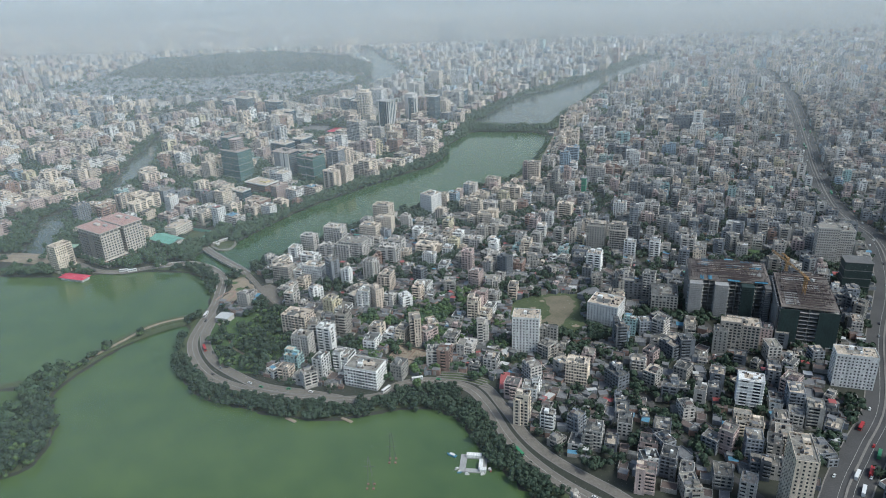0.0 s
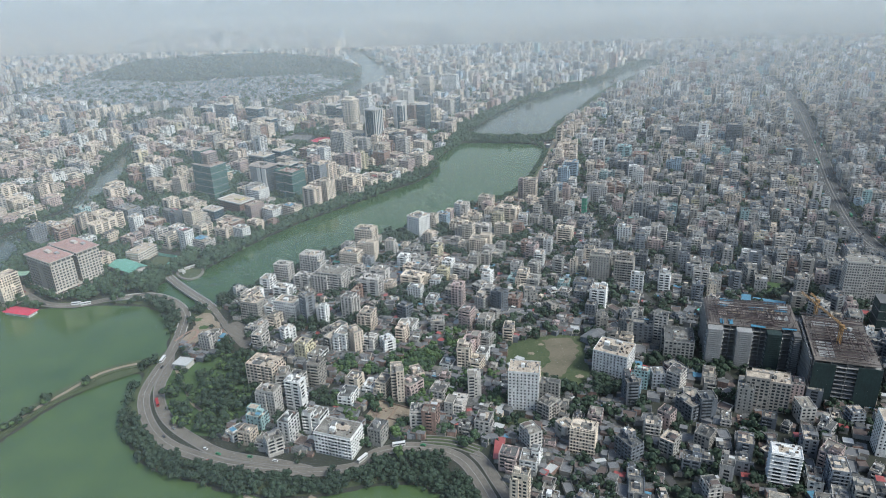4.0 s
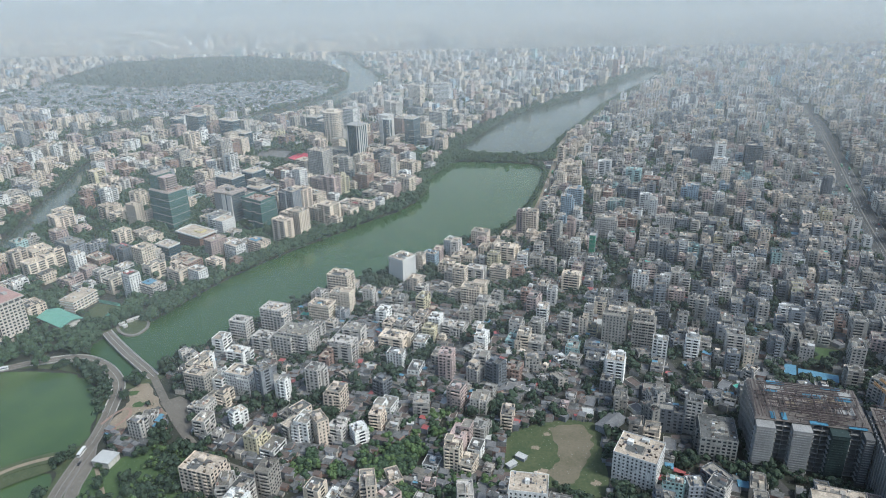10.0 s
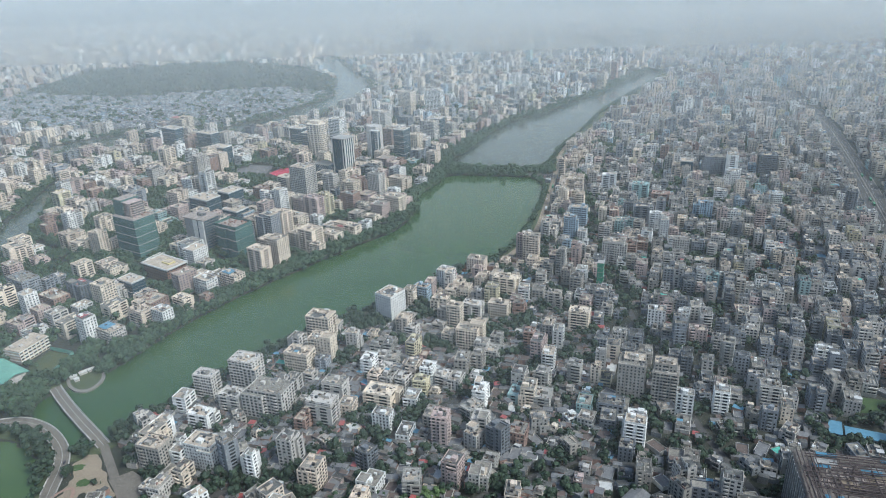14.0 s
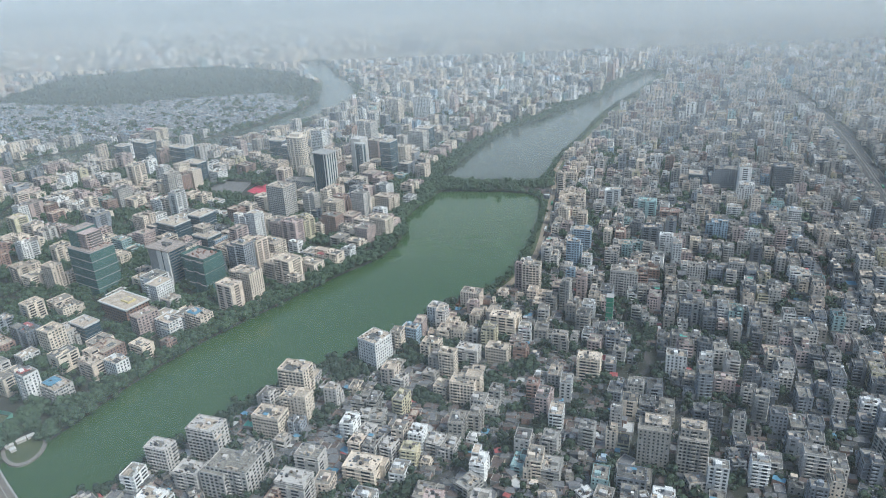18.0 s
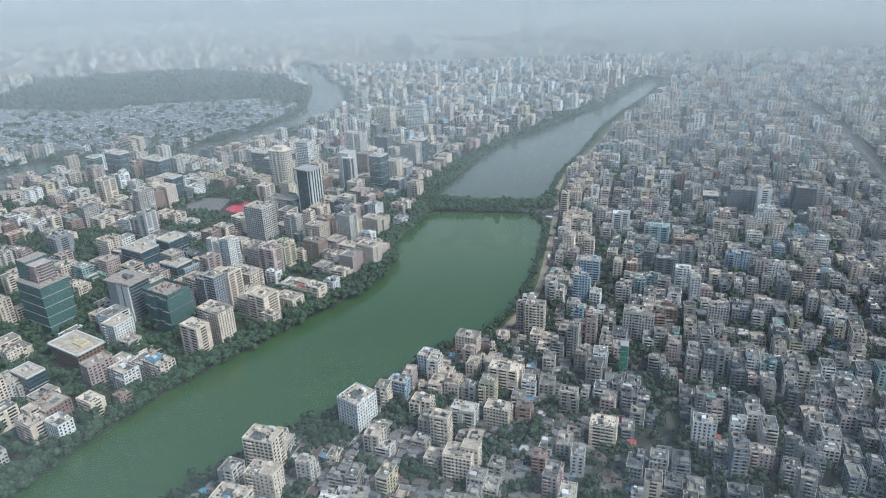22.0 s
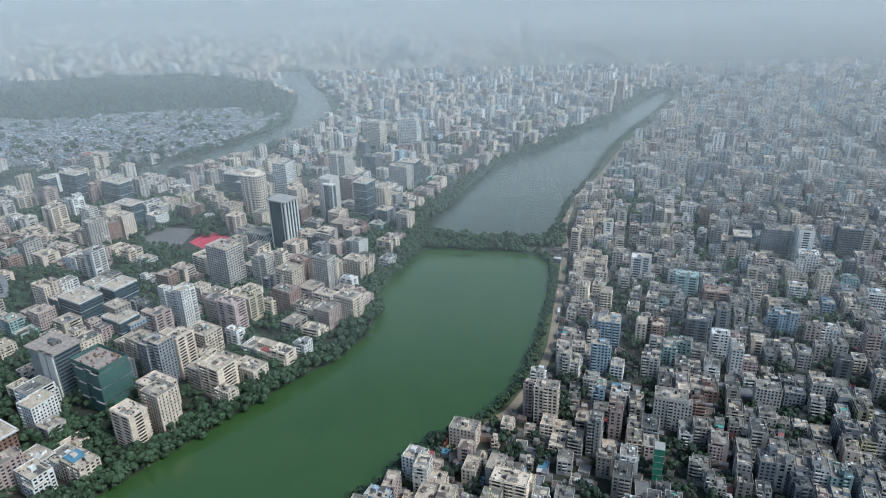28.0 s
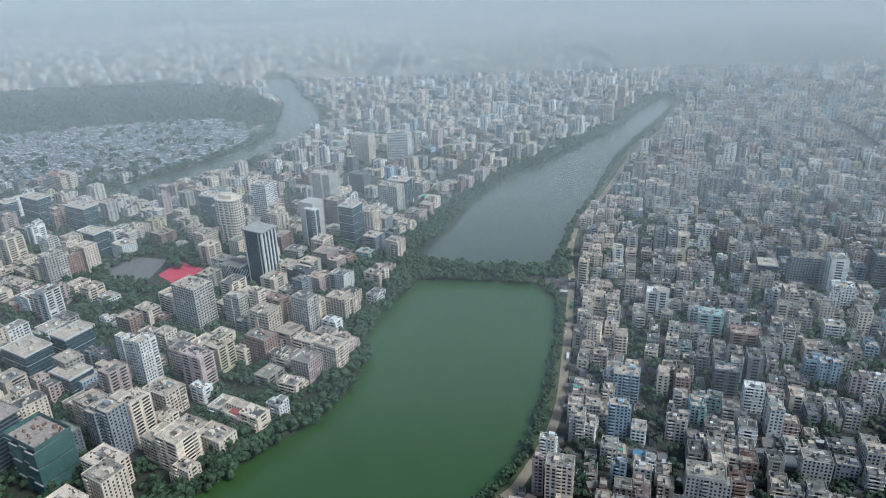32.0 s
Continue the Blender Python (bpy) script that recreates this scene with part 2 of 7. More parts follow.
def near_line(line, x, y):
    """Distance to an open line."""
    best = np.full(np.shape(x), 1e9)
    for (ax, ay), (bx, by) in zip(line[:-1], line[1:]):
        dx, dy = bx - ax, by - ay
        t = np.clip(((x - ax) * dx + (y - ay) * dy) / (dx * dx + dy * dy + 1e-9), 0, 1)
        best = np.minimum(best, np.hypot(x - ax - t * dx, y - ay - t * dy))
    return best


def smooth(line, steps=6, closed=False):
    """A Catmull-Rom curve through the corners of a line."""
    p = [np.array(a, float) for a in line]
    p = [p[-1], *p, p[0], p[1]] if closed else [2 * p[0] - p[1], *p, 2 * p[-1] - p[-2]]
    out = []
    for a, b, c, d in zip(p, p[1:], p[2:], p[3:]):
        for t in np.arange(steps) / steps:
            out.append(0.5 * (2 * b + (c - a) * t + (2 * a - 5 * b + 4 * c - d) * t * t + (3 * b - a - 3 * c + d) * t ** 3))
    if not closed:
        out.append(p[-2])
    return np.array(out)


# ---- the plan: shores and roads, in metres ----
LAKE = smooth([(-400, 850), (-361, 892), (-322, 978), (-280, 1050), (-208, 1143), (-160, 1202), (-112, 1255), (-88, 1318), (-86, 1400), (-64, 1460), (-34, 1516),
               (40, 1507), (106, 1492), (121, 1448), (112, 1375), (92, 1305), (80, 1258), (58, 1200), (30, 1156), (-9, 1128), (-56, 1070), (-113, 1012),
               (-171, 968), (-209, 924), (-250, 880), (-290, 826), (-325, 785), (-365, 800)], 4, True)
UPPER_LAKE = smooth([(-47, 1581), (-1, 1689), (37, 1796), (108, 1930), (180, 1995), (251, 2100), (352, 2215), (466, 2405), (560, 2540), (572, 2470), (465, 2258),
                     (334, 2030), (236, 1804), (177, 1673), (147, 1584), (118, 1533), (20, 1545)], 4, True)
POND = smooth([(-820, 800), (-636, 790), (-551, 786), (-489, 795), (-431, 800), (-382, 790), (-352, 764), (-328, 704), (-338, 672), (-364, 651), (-397, 616),
               (-424, 566), (-480, 545), (-640, 520), (-820, 500)], 4, True)
LAGOON = smooth([(-700, 90), (-560, 380), (-390, 412), (-370, 445), (-378, 480), (-408, 525), (-406, 550), (-389, 601), (-361, 643), (-334, 656), (-328, 640), (-325, 603), (-309, 570),
                 (-274, 527), (-227, 508), (-182, 493), (-131, 490), (-94, 501), (-55, 505), (-30, 490), (-14, 460), (4, 431), (22, 405), (45, 380), (90, 300), (150, 60)], 4, True)
CANAL = smooth([(-645, 855), (-682, 938), (-706, 998), (-698, 1037), (-686, 1086), (-676, 1136), (-690, 1200), (-698, 1240), (-722, 1337), (-736, 1420), (-756, 1520),
                (-732, 1520), (-706, 1420), (-688, 1377), (-656, 1273), (-648, 1200), (-640, 1119), (-660, 1082), (-671, 1022), (-645, 959), (-620, 888), (-618, 862)], 4, True)
FAR_LAKE = smooth([(-560, 3000), (-470, 2720), (-420, 2612), (-386, 2360), (-380, 2280), (-425, 2130), (-470, 2040), (-540, 1950), (-620, 1900), (-600, 1860), (-500, 1885), (-400, 2000), (-340, 2110),
                   (-300, 2240), (-285, 2360), (-330, 2560), (-400, 2720), (-490, 3000)], 3, True)
FAR_POND = smooth([(-900, 1690), (-760, 1760), (-735, 1880), (-800, 1870), (-900, 1800)], 3, True)
OUTLET = smooth([(430, 3420), (470, 3300), (500, 3080), (540, 3080), (520, 3300), (490, 3450)], 3, True)
WATERS = [LAKE, UPPER_LAKE, POND, LAGOON, CANAL, FAR_LAKE, FAR_POND, OUTLET]
RING_ROAD = smooth([(-760, 858), (-642, 855), (-606, 850), (-570, 838), (-540, 818), (-513, 802), (-475, 798), (-441, 813), (-401, 821), (-373, 812), (-349, 793), (-333, 770), (-324, 733), (-318, 690), (-317, 655), (-313, 622), (-299, 592), (-275, 562),
                    (-247, 543), (-202, 527), (-144, 519), (-119, 520), (-99, 526), (-87, 541), (-63, 549), (-46, 547), (-30, 542), (-17, 532), (-7, 515), (2, 494), (12, 468), (30, 438), (60, 406), (110, 370), (170, 330), (205, 230), (190, 60), (150, -200)], 5)
HIGHWAY = smooth([(120, -240), (150, 120), (190, 300), (245, 398), (284, 451), (330, 512), (384, 622), (440, 720), (480, 810), (500, 885), (500, 985), (552, 1183), (620, 1390), (692, 1614), (760, 1850), (820, 2200)], 5)
BRIDGE = [(-392, 873), (-301, 783), (-252, 716), (-225, 650)]
LAKE_ROAD = smooth([(-9, 1108), (34, 1146), (50, 1164), (78, 1215), (93, 1254), (104, 1298), (121, 1375), (137, 1452), (150, 1520), (159, 1584), (196, 1702), (250, 1800), (350, 2015), (480, 2235), (580, 2440)], 4)
CAUSEWAY = [(-110, 1545), (-20, 1535), (60, 1518), (142, 1500), (260, 1480)]
INNER_ROAD = smooth([(-318, 690), (-308, 662), (-304, 634), (-291, 605), (-270, 578), (-237, 553), (-209, 538), (-165, 528), (-136, 520)], 5)
LOOP_ROAD = smooth([(-9, 542), (-1, 531), (8, 511), (17, 491), (25, 472), (37, 453), (52, 436), (70, 420), (90, 403), (114, 376)], 5)
BRIDGE_ROAD = smooth([(-308, 789), (-291, 765), (-274, 741), (-250, 710), (-225, 684), (-196, 666), (-150, 646)], 5)
# the wooded slope between the ring road and the lagoon, and a lawn before the white tower
BANK = [(-332, 646), (-322, 605), (-283, 560), (-250, 536), (-203, 519), (-144, 511), (-97, 517), (-82, 537), (-62, 542), (-30, 536), (-14, 516), (4, 474), (24, 436), (52, 402), (40, 380), (-20, 440), (-60, 480), (-200, 480), (-320, 560)]
LAWN = [(12, 590), (45, 584), (38, 566), (9, 574)]
TERRACES = [(-50, 566), (-26, 563), (0, 550), (-6, 538), (-26, 548), (-46, 553)]
STREETS = [[(225, 640), (180, 830), (170, 1100), (190, 1480)], [(60, 640), (120, 560), (150, 470), (190, 400)], [(-180, 590), (-60, 690), (140, 800)],
           [(-250, 716), (-120, 760), (0, 860), (170, 980)]]
PARK = smooth([(24, 702), (42, 717), (60, 723), (82, 726), (101, 718), (98, 685), (98, 655), (89, 630), (71, 636), (58, 646), (37, 640), (20, 664)], 4, True)
GROVE = [(-318, 650), (-262, 690), (-200, 680), (-190, 620), (-225, 560), (-262, 565)]
JUNCTION = [(-285, 748), (-270, 758), (-255, 748), (-252, 733), (-238, 712), (-243, 705), (-264, 724)]
# open ground round the sports hall on the west bank
CAMPUS = [(-494, 878), (-470, 926), (-445, 957), (-400, 945), (-396, 896), (-414, 878), (-440, 860)]
FOREST = [(-1316, 2840), (-1141, 2896), (-844, 2935), (-560, 2760), (-440, 2560), (-400, 2340), (-548, 2420), (-782, 2400), (-1000, 2330), (-1350, 2450)]
SHANTIES = [(-1350, 2480), (-1000, 2370), (-782, 2430), (-548, 2440), (-400, 2350), (-395, 2270), (-460, 2086), (-553, 1962), (-708, 1962), (-950, 1930), (-1150, 1990), (-1450, 2150)]


def wet(x, y):
    return np.max([inside(w, x, y) for w in WATERS], 0)


# ---- the ground: one sheet to the horizon, dipping under the waters ----
def axis(stops):
    out = [stops[0][0]]
    for (a, _), (b, step) in zip(stops, stops[1:]):
        out += list(np.linspace(a, b, max(1, int(round((b - a) / step))) + 1)[1:])
    return np.array(out)


gx = axis([(-6000, 0), (-1400, 400), (-800, 40), (700, 10), (1400, 80), (6000, 400)])
gy = axis([(-3000, 0), (0, 300), (350, 25), (1650, 10), (2700, 20), (3600, 60), (6000, 300)])
X, Y = np.meshgrid(gx, gy)
depth = wet(X, Y)
Z = np.clip(-0.42 * (depth + 2.5), -4.5, 0.0)
nx, ny = len(gx), len(gy)
i, j = [g.ravel() for g in np.meshgrid(np.arange(nx - 1), np.arange(ny - 1))]
sheet = Buffer()
sheet.add(np.stack([X, Y, Z], -1).reshape(-1, 3), np.stack([j * nx + i, j * nx + i + 1, (j + 1) * nx + i + 1, (j + 1) * nx + i], 1), 0)
ground = tagged(part("ground", sheet, GROUND), "grey-brown town ground with scrub, dipping to the lakes", "ground", kind="structure")
ground.data.shade_smooth()


def plate(name, outline, z, mat, label, category, grow=0.0, kind="structure"):
    """A flat, filled outline."""
    bm = bmesh.new()
    vs = [bm.verts.new((px, py, z)) for px, py in outline]
    f = bm.faces.new(vs)
    if f.normal.z < 0:
        bmesh.ops.reverse_faces(bm, faces=[f])
    bmesh.ops.triangulate(bm, faces=bm.faces[:])
    data = bpy.data.meshes.new(name)
    bm.normal_update()
    bm.to_mesh(data)
    bm.free()
    for poly in data.polygons:
        if poly.normal.z < 0:
            data.flip_normals()
            break
    data.materials.append(mat)
    return tagged(new(name, data), label, category, kind=kind)


def swell(outline, by):
    p = np.asarray(outline)
    t = np.roll(p, -1, 0) - np.roll(p, 1, 0)
    area = np.sum(p[:, 0] * np.roll(p[:, 1], -1) - np.roll(p[:, 0], -1) * p[:, 1])
    n = np.stack([t[:, 1], -t[:, 0]], 1) * (1 if area > 0 else -1)
    return p + by * n / np.maximum(1e-6, np.linalg.norm(n, axis=1))[:, None]


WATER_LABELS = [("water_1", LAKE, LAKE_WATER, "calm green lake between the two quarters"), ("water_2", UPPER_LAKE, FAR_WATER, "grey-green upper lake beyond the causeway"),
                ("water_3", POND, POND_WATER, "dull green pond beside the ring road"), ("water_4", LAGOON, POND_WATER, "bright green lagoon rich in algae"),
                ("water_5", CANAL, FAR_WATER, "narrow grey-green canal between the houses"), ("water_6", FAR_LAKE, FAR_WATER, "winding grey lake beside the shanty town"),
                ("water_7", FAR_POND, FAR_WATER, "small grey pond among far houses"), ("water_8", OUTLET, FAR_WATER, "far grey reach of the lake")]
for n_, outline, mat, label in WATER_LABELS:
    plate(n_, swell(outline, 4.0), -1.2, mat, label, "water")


def ribbon(line, width, z, lift=0.0, bufr=None, slot=0):
    """A strip along a line."""
    p = np.asarray(line, float)
    t = np.gradient(p, axis=0)
    n = np.stack([-t[:, 1], t[:, 0]], 1) / np.linalg.norm(t, axis=1)[:, None]
    z = np.broadcast_to(z, (len(p),))
    b = bufr or Buffer()
    a, c = p + n * (width / 2 + lift), p + n * (lift - width / 2)
    v = np.concatenate([np.c_[a, z], np.c_[c, z]])
    k = np.arange(len(p) - 1)
    m = len(p)
    b.add(v, np.stack([k + m, k + m + 1, k + 1, k], 1), slot)
    return b


def raised(line, width, z, thick, lift=0.0):
    """A strip with sides: a kerb, a deck or an embankment."""
    b = ribbon(line, width, z, lift)
    p = np.asarray(line, float)
    t = np.gradient(p, axis=0)
    n = np.stack([-t[:, 1], t[:, 0]], 1) / np.linalg.norm(t, axis=1)[:, None]
    z = np.broadcast_to(z, (len(p),))
    k = np.arange(len(p) - 1)
    m = len(p)
    for side in (1, -1):
        a = p + n * (lift + side * width / 2)
        v = np.concatenate([np.c_[a, z], np.c_[a, z - thick]])
        q = np.stack([k, k + 1, k + 1 + m, k + m], 1)
        b.add(v, q if side < 0 else q[:, ::-1], 0)
    return b


def road(name, line, width, label, lanes=1, z=0.12, kerbs=True, surface=ASPHALT):
    r = tagged(part(name, ribbon(line, width, z), surface), label, "road", kind="structure")
    for k in range(lanes):
        off = (k - (lanes - 1) / 2) * 4.5
        if lanes % 2 and k == lanes // 2 and lanes > 1:
            part("median", raised(line, 1.6, z + 0.5, 0.6, 0.0), KERB, r)
        else:
            part("lane_line", ribbon(line, 0.22, z + 0.02, off), LINE, r)
    if kerbs:
        for side in (1, -1):
            part("kerb", raised(line, 0.9, z + 0.18, 0.5, side * (width / 2 + 0.45)), KERB, r)
    return r


road("road_1", RING_ROAD, 9, "curving grey ring road along the lagoon", 1)
road("road_7", LOOP_ROAD, 7.5, "grey carriageway of the ring road nearer the houses", 0, z=0.17)
road("road_5", INNER_ROAD, 8.5, "second carriageway of the ring road inside a planted median", 0, z=0.17)
road("road_6", BRIDGE_ROAD, 7, "grey street leading from the bridge into the houses", 0, z=0.145, kerbs=False)
road("road_2", HIGHWAY, 30, "wide dusty grey highway with a median", 3, surface=DARK_ASPHALT)
road("road_3", LAKE_ROAD, 8, "narrow dusty beige lakeside road behind the shore trees", 0, kerbs=False, surface=EARTH)
road("road_4", CAUSEWAY, 11, "tree-lined road over the causeway", 1, surface=DARK_ASPHALT)
for line in STREETS:
    road("street", smooth(line, 5), 6, "narrow grey street between the houses", 0, kerbs=False, surface=DARK_ASPHALT)
plate("park_ground", PARK, 0.1, WORN_GRASS, "green playing field with worn grass", "field")
def ragged(outline, by, seed):
    """An outline with a frayed edge, as trodden ground has."""
    r = np.random.RandomState(seed)
    o = smooth(outline, 8, True)
    return smooth(o[::2] + r.normal(0, by, o[::2].shape), 3, True)


plate("sand_pitch", ragged([(60, 716), (78, 720), (92, 711), (90, 688), (80, 664), (67, 648), (55, 661), (63, 680), (62, 699)], 1.4, 3), 0.18, PITCH, "bare sandy patch on the playing field", "sand pitch")
for k, (x, y, r) in enumerate(((50, 662, 5), (46, 690, 3.5), (88, 650, 4), (57, 707, 3))):
    plate("bare_patch", ragged([(x + r * math.cos(a), y + 0.7 * r * math.sin(a)) for a in np.arange(7) * 0.9], 0.5, 20 + k), 0.16, EARTH, "small bare patch worn into the grass", "bare patch")
part("track", ribbon(smooth([(-299, 661), (-279, 632), (-264, 609), (-250, 596)], 5), 3, 0.16), EARTH, tagged(new("footpath"), "sandy footpath across the green plot", "path"))
SAND = [(-322, 768), (-308, 778), (-290, 754), (-272, 731), (-287, 727), (-299, 733), (-299, 712), (-305, 697), (-313, 705), (-314, 734), (-315, 750)]
plate("sand_ground", ragged(SAND, 0.8, 5), 0.14, EARTH, "bare sandy ground between road and bridge", "sand")
for k, (x, y, r) in enumerate(((-316, 762, 5), (-303, 745, 5.5), (-309, 706, 6), (-290, 733, 4))):
    plate("grass_patch", ragged([(x + r * math.cos(a), y + 0.75 * r * math.sin(a)) for a in np.arange(7) * 0.9], 0.7, 40 + k), 0.17, LUSH, "patch of green grass on the sandy ground", "grass patch")
plate("junction", JUNCTION, 0.132, ASPHALT, "wide paved junction behind the bridge", "road")
part("paving", ribbon(smooth([(-323, 716), (-317, 733), (-309, 739), (-304, 729), (-308, 716), (-316, 704)], 5), 2.6, 0.19), material("brick_paving", (0.30, 0.20, 0.155), 0.9, 0.3, 3, 0.25), tagged(new("brick_path"), "curved red brick path on the sandy ground", "path"))
plate("grove_ground", GROVE, 0.1, LUSH, "overgrown green plot beside the ring road", "scrub")



# grassy banks round the nearer waters, and the green island in the lagoon's corner
for outline, wide, up in ((LAKE, 13, 0.05), (LAGOON, 17, 0.058), (POND, 9, 0.066), (UPPER_LAKE, 14, 0.074)):
    ring_ = swell(np.vstack([outline]), 3.0 + wide / 2)
    ring_ = np.vstack([ring_, ring_[:1]])
    tagged(part("grass_bank", ribbon(ring_, wide, up), GRASS), "strip of rough grass along the shore", "bank", kind="structure")
plate("island_ground", [(-700, 440), (-560, 385), (-392, 420), (-376, 446), (-384, 480), (-412, 524), (-440, 532), (-520, 530), (-700, 512)], 0.07, LUSH, "green overgrown island beside the embankment", "island")

# ---- the town ----
rng = np.random.RandomState(7)
TAKEN = []  # footprints of the buildings that are placed one by one: x, y, radius


def seen_from_flight(x, y):
    """The stretch of land that the flight looks over."""
    return (np.abs(x + 0.045 * y) < 0.70 * y + 40) & (y > 380)


def lots(x0, x1, y0, y1, step_u, step_v, turn, block_u, block_v, street):
    """Plots in rows along streets, in a quarter turned by an angle."""
    cx, cy = (x0 + x1) / 2, (y0 + y1) / 2
    r = math.hypot(x1 - x0, y1 - y0) / 2
    nu, nv = int(2 * r / step_u), int(2 * r / step_v)
    iu, iv = [g.ravel() for g in np.meshgrid(np.arange(nu), np.arange(nv))]
    u = (iu - nu / 2) * step_u + (iu // block_u) * street
    v = (iv - nv / 2) * step_v + (iv // block_v) * street
    u, v = u - u.mean(), v - v.mean()
    u, v = u + 16 * np.sin(v / 140 + 0.7) + 7 * np.sin(v / 47 + u / 90), v + 18 * np.sin(u / 170 + 1.3) + 9 * np.sin(u / 61 + v / 80)
    x, y = cx + u * math.cos(turn) - v * math.sin(turn), cy + u * math.sin(turn) + v * math.cos(turn)
    ok = (x > x0) & (x < x1) & (y > y0) & (y < y1)
    return x[ok], y[ok]


ROADS = [(RING_ROAD, 15), (HIGHWAY, 27), (LAKE_ROAD, 8), (np.array(CAUSEWAY), 14), (np.array(BRIDGE), 16), (INNER_ROAD, 12), (BRIDGE_ROAD, 9), (LOOP_ROAD, 11)] + [(smooth(s, 5), 8) for s in STREETS]


def free(x, y, r):
    ok = seen_from_flight(x, y) & (wet(x, y) < -r - 7)
    for line, wide in ROADS:
        ok &= near_line(line, x, y) > wide * 0.62 + r * 0.75
    for poly in (PARK, GROVE, FOREST, SHANTIES, BANK, LAWN, TERRACES, JUNCTION):
        ok &= inside(poly, x, y) < -r * 0.6
    for tx, ty, tr in TAKEN:
        ok &= np.hypot(x - tx, y - ty) > tr + r * 0.7
    return ok


def west(x, y):
    """True on the lake's far bank, with its larger blocks of flats."""
    shore = np.interp(y, [800, 850, 978, 1143, 1255, 1400, 1510, 1700, 1930, 2200, 2500, 3200], [-420, -385, -300, -190, -100, -30, 30, 80, 170, 330, 540, 800])
    return x < shore


# single buildings that stand out: x, y, width, depth, height, turn in degrees, wall slot, roof slot
SINGLE = []
# middle stretch, mostly east bank
SINGLE += [
    ("white_tower", 34, 607, 26, 19, 38, -8, 3, 1),
    ("white_slab", 120, 660, 32, 27, 25, -27, 3, 1),
    ("white_slab", 316, 545, 33, 17, 32, -14, 3, 1),
    ("corner_tower", 203, 384, 14, 30, 58, -12, 4, 0),
    ("tower", 411, 800, 34, 26, 47, -12, 2, 0),
    ("lake_tower", -89, 1000, 22, 24, 32, -35, 3, 1),
    ("lake_block", -32, 1079, 16, 15, 21, -25, 3, 1),
    ("lake_flats", 6, 1116, 22, 15, 18, -20, 11, 0),
    ("tower", -272, 1418, 34, 26, 52, -30, 2, 1),
    ("tower", -270, 1745, 26, 26, 56, -25, 3, 1),
]
# far stretch, mostly east bank
SINGLE += [
    ("tower", -176, 1752, 24, 26, 66, -25, 2, 1),
    ("tower", -83, 2030, 40, 26, 55, -15, 3, 1),
    ("tower", -170, 3080, 70, 40, 85, 0, 0, 0),
    ("tower", 424, 1440, 17, 20, 48, -17, 3, 1),
    ("tower", 416, 1410, 22, 16, 30, -17, 3, 1),
    ("tower", 408, 1472, 34, 22, 36, -17, 0, 0),
    ("tower", 490, 1460, 26, 22, 40, -17, 1, 0),
    ("tower", 590, 2850, 36, 30, 62, -10, 3, 1),
    ("tower", 1000, 2600, 30, 30, 50, 0, 3, 1),
    ("tower", 250, 2900, 30, 30, 62, -10, 2, 0),
]
# middle stretch, mostly east bank
SINGLE += [
    ("tower", 60, 2700, 28, 30, 60, -10, 0, 0),
    ("flats", -203, 640, 28.2, 19.7, 23.8, -17, 11, 1),
    ("flats", -165, 603, 15, 10.7, 28.5, -17, 3, 1),
    ("flats", -186, 594, 17.6, 12.3, 25.6, -17, 2, 0),
    ("flats", -191, 572, 15, 10.7, 15.2, -17, 7, 1),
    ("flats", -281, 700, 13.2, 9, 17.1, -17, 2, 0),
    ("flats", -252, 765, 22, 15.6, 22.8, -17, 10, 1),
    ("flats", -214, 768, 24.6, 17.2, 21.8, -17, 3, 1),
    ("flats", 56, 610, 15.8, 10.7, 20.9, -17, 12, 2),
    ("flats", 140, 634, 12.3, 8.2, 18.1, -17, 7, 1),
]
# near stretch, mostly east bank
SINGLE += [
    ("flats", 77, 546, 19.4, 13.1, 23.8, -17, 4, 0),
    ("flats", 241, 606, 29.9, 18, 28.5, -17, 10, 1),
    ("flats", -57, 1040, 16.7, 11.5, 19, -25, 6, 1),
    ("tower", -19, 975, 15, 11.5, 28.5, -20, 4, 1),
    ("flats", -35, 1012, 17.6, 11.5, 18.1, -20, 4, 1),
    ("flats", 0, 1000, 21.1, 13.9, 17.1, -20, 2, 0),
    ("flats", 28, 1000, 21.1, 13.9, 17.1, -20, 4, 1),
    ("flats", 37, 1048, 26.4, 14.8, 24.7, -20, 4, 1),
    ("flats", -117, 547, 32.6, 21.3, 19.9, -17, 3, 0),
    ("tower", 25, 487, 11.4, 8.2, 29.4, -17, 4, 0),
]
# middle stretch, mostly east bank
SINGLE += [
    ("flats", 45, 478, 11.4, 8.2, 17.1, -17, 3, 0),
    ("flats", 217, 513, 20.2, 13.9, 27.5, -17, 3, 1),
    ("flats", 202, 468, 20.2, 13.9, 17.1, -17, 4, 0),
    ("flats", -336, 989, 19.4, 13.9, 21.8, -30, 3, 1),
    ("blue_roofed_flats", -378, 956, 25.5, 18, 18.1, -30, 2, 1),
    ("flats", -316, 1068, 22.9, 16.4, 20.9, -30, 3, 1),
    ("blue_roofed_flats", -287, 1079, 25.5, 17.2, 20.9, -30, 11, 1),
    ("flats", -265, 1122, 24, 17, 35, -30, 11, 0),
    ("flats", -247, 1142, 22, 20, 40, -30, 11, 0),
    ("flats", -328, 1026, 20.2, 13.9, 17.1, -30, 4, 1),
    ("flats", -420, 1057, 22, 15.6, 19.9, -30, 2, 1),
]
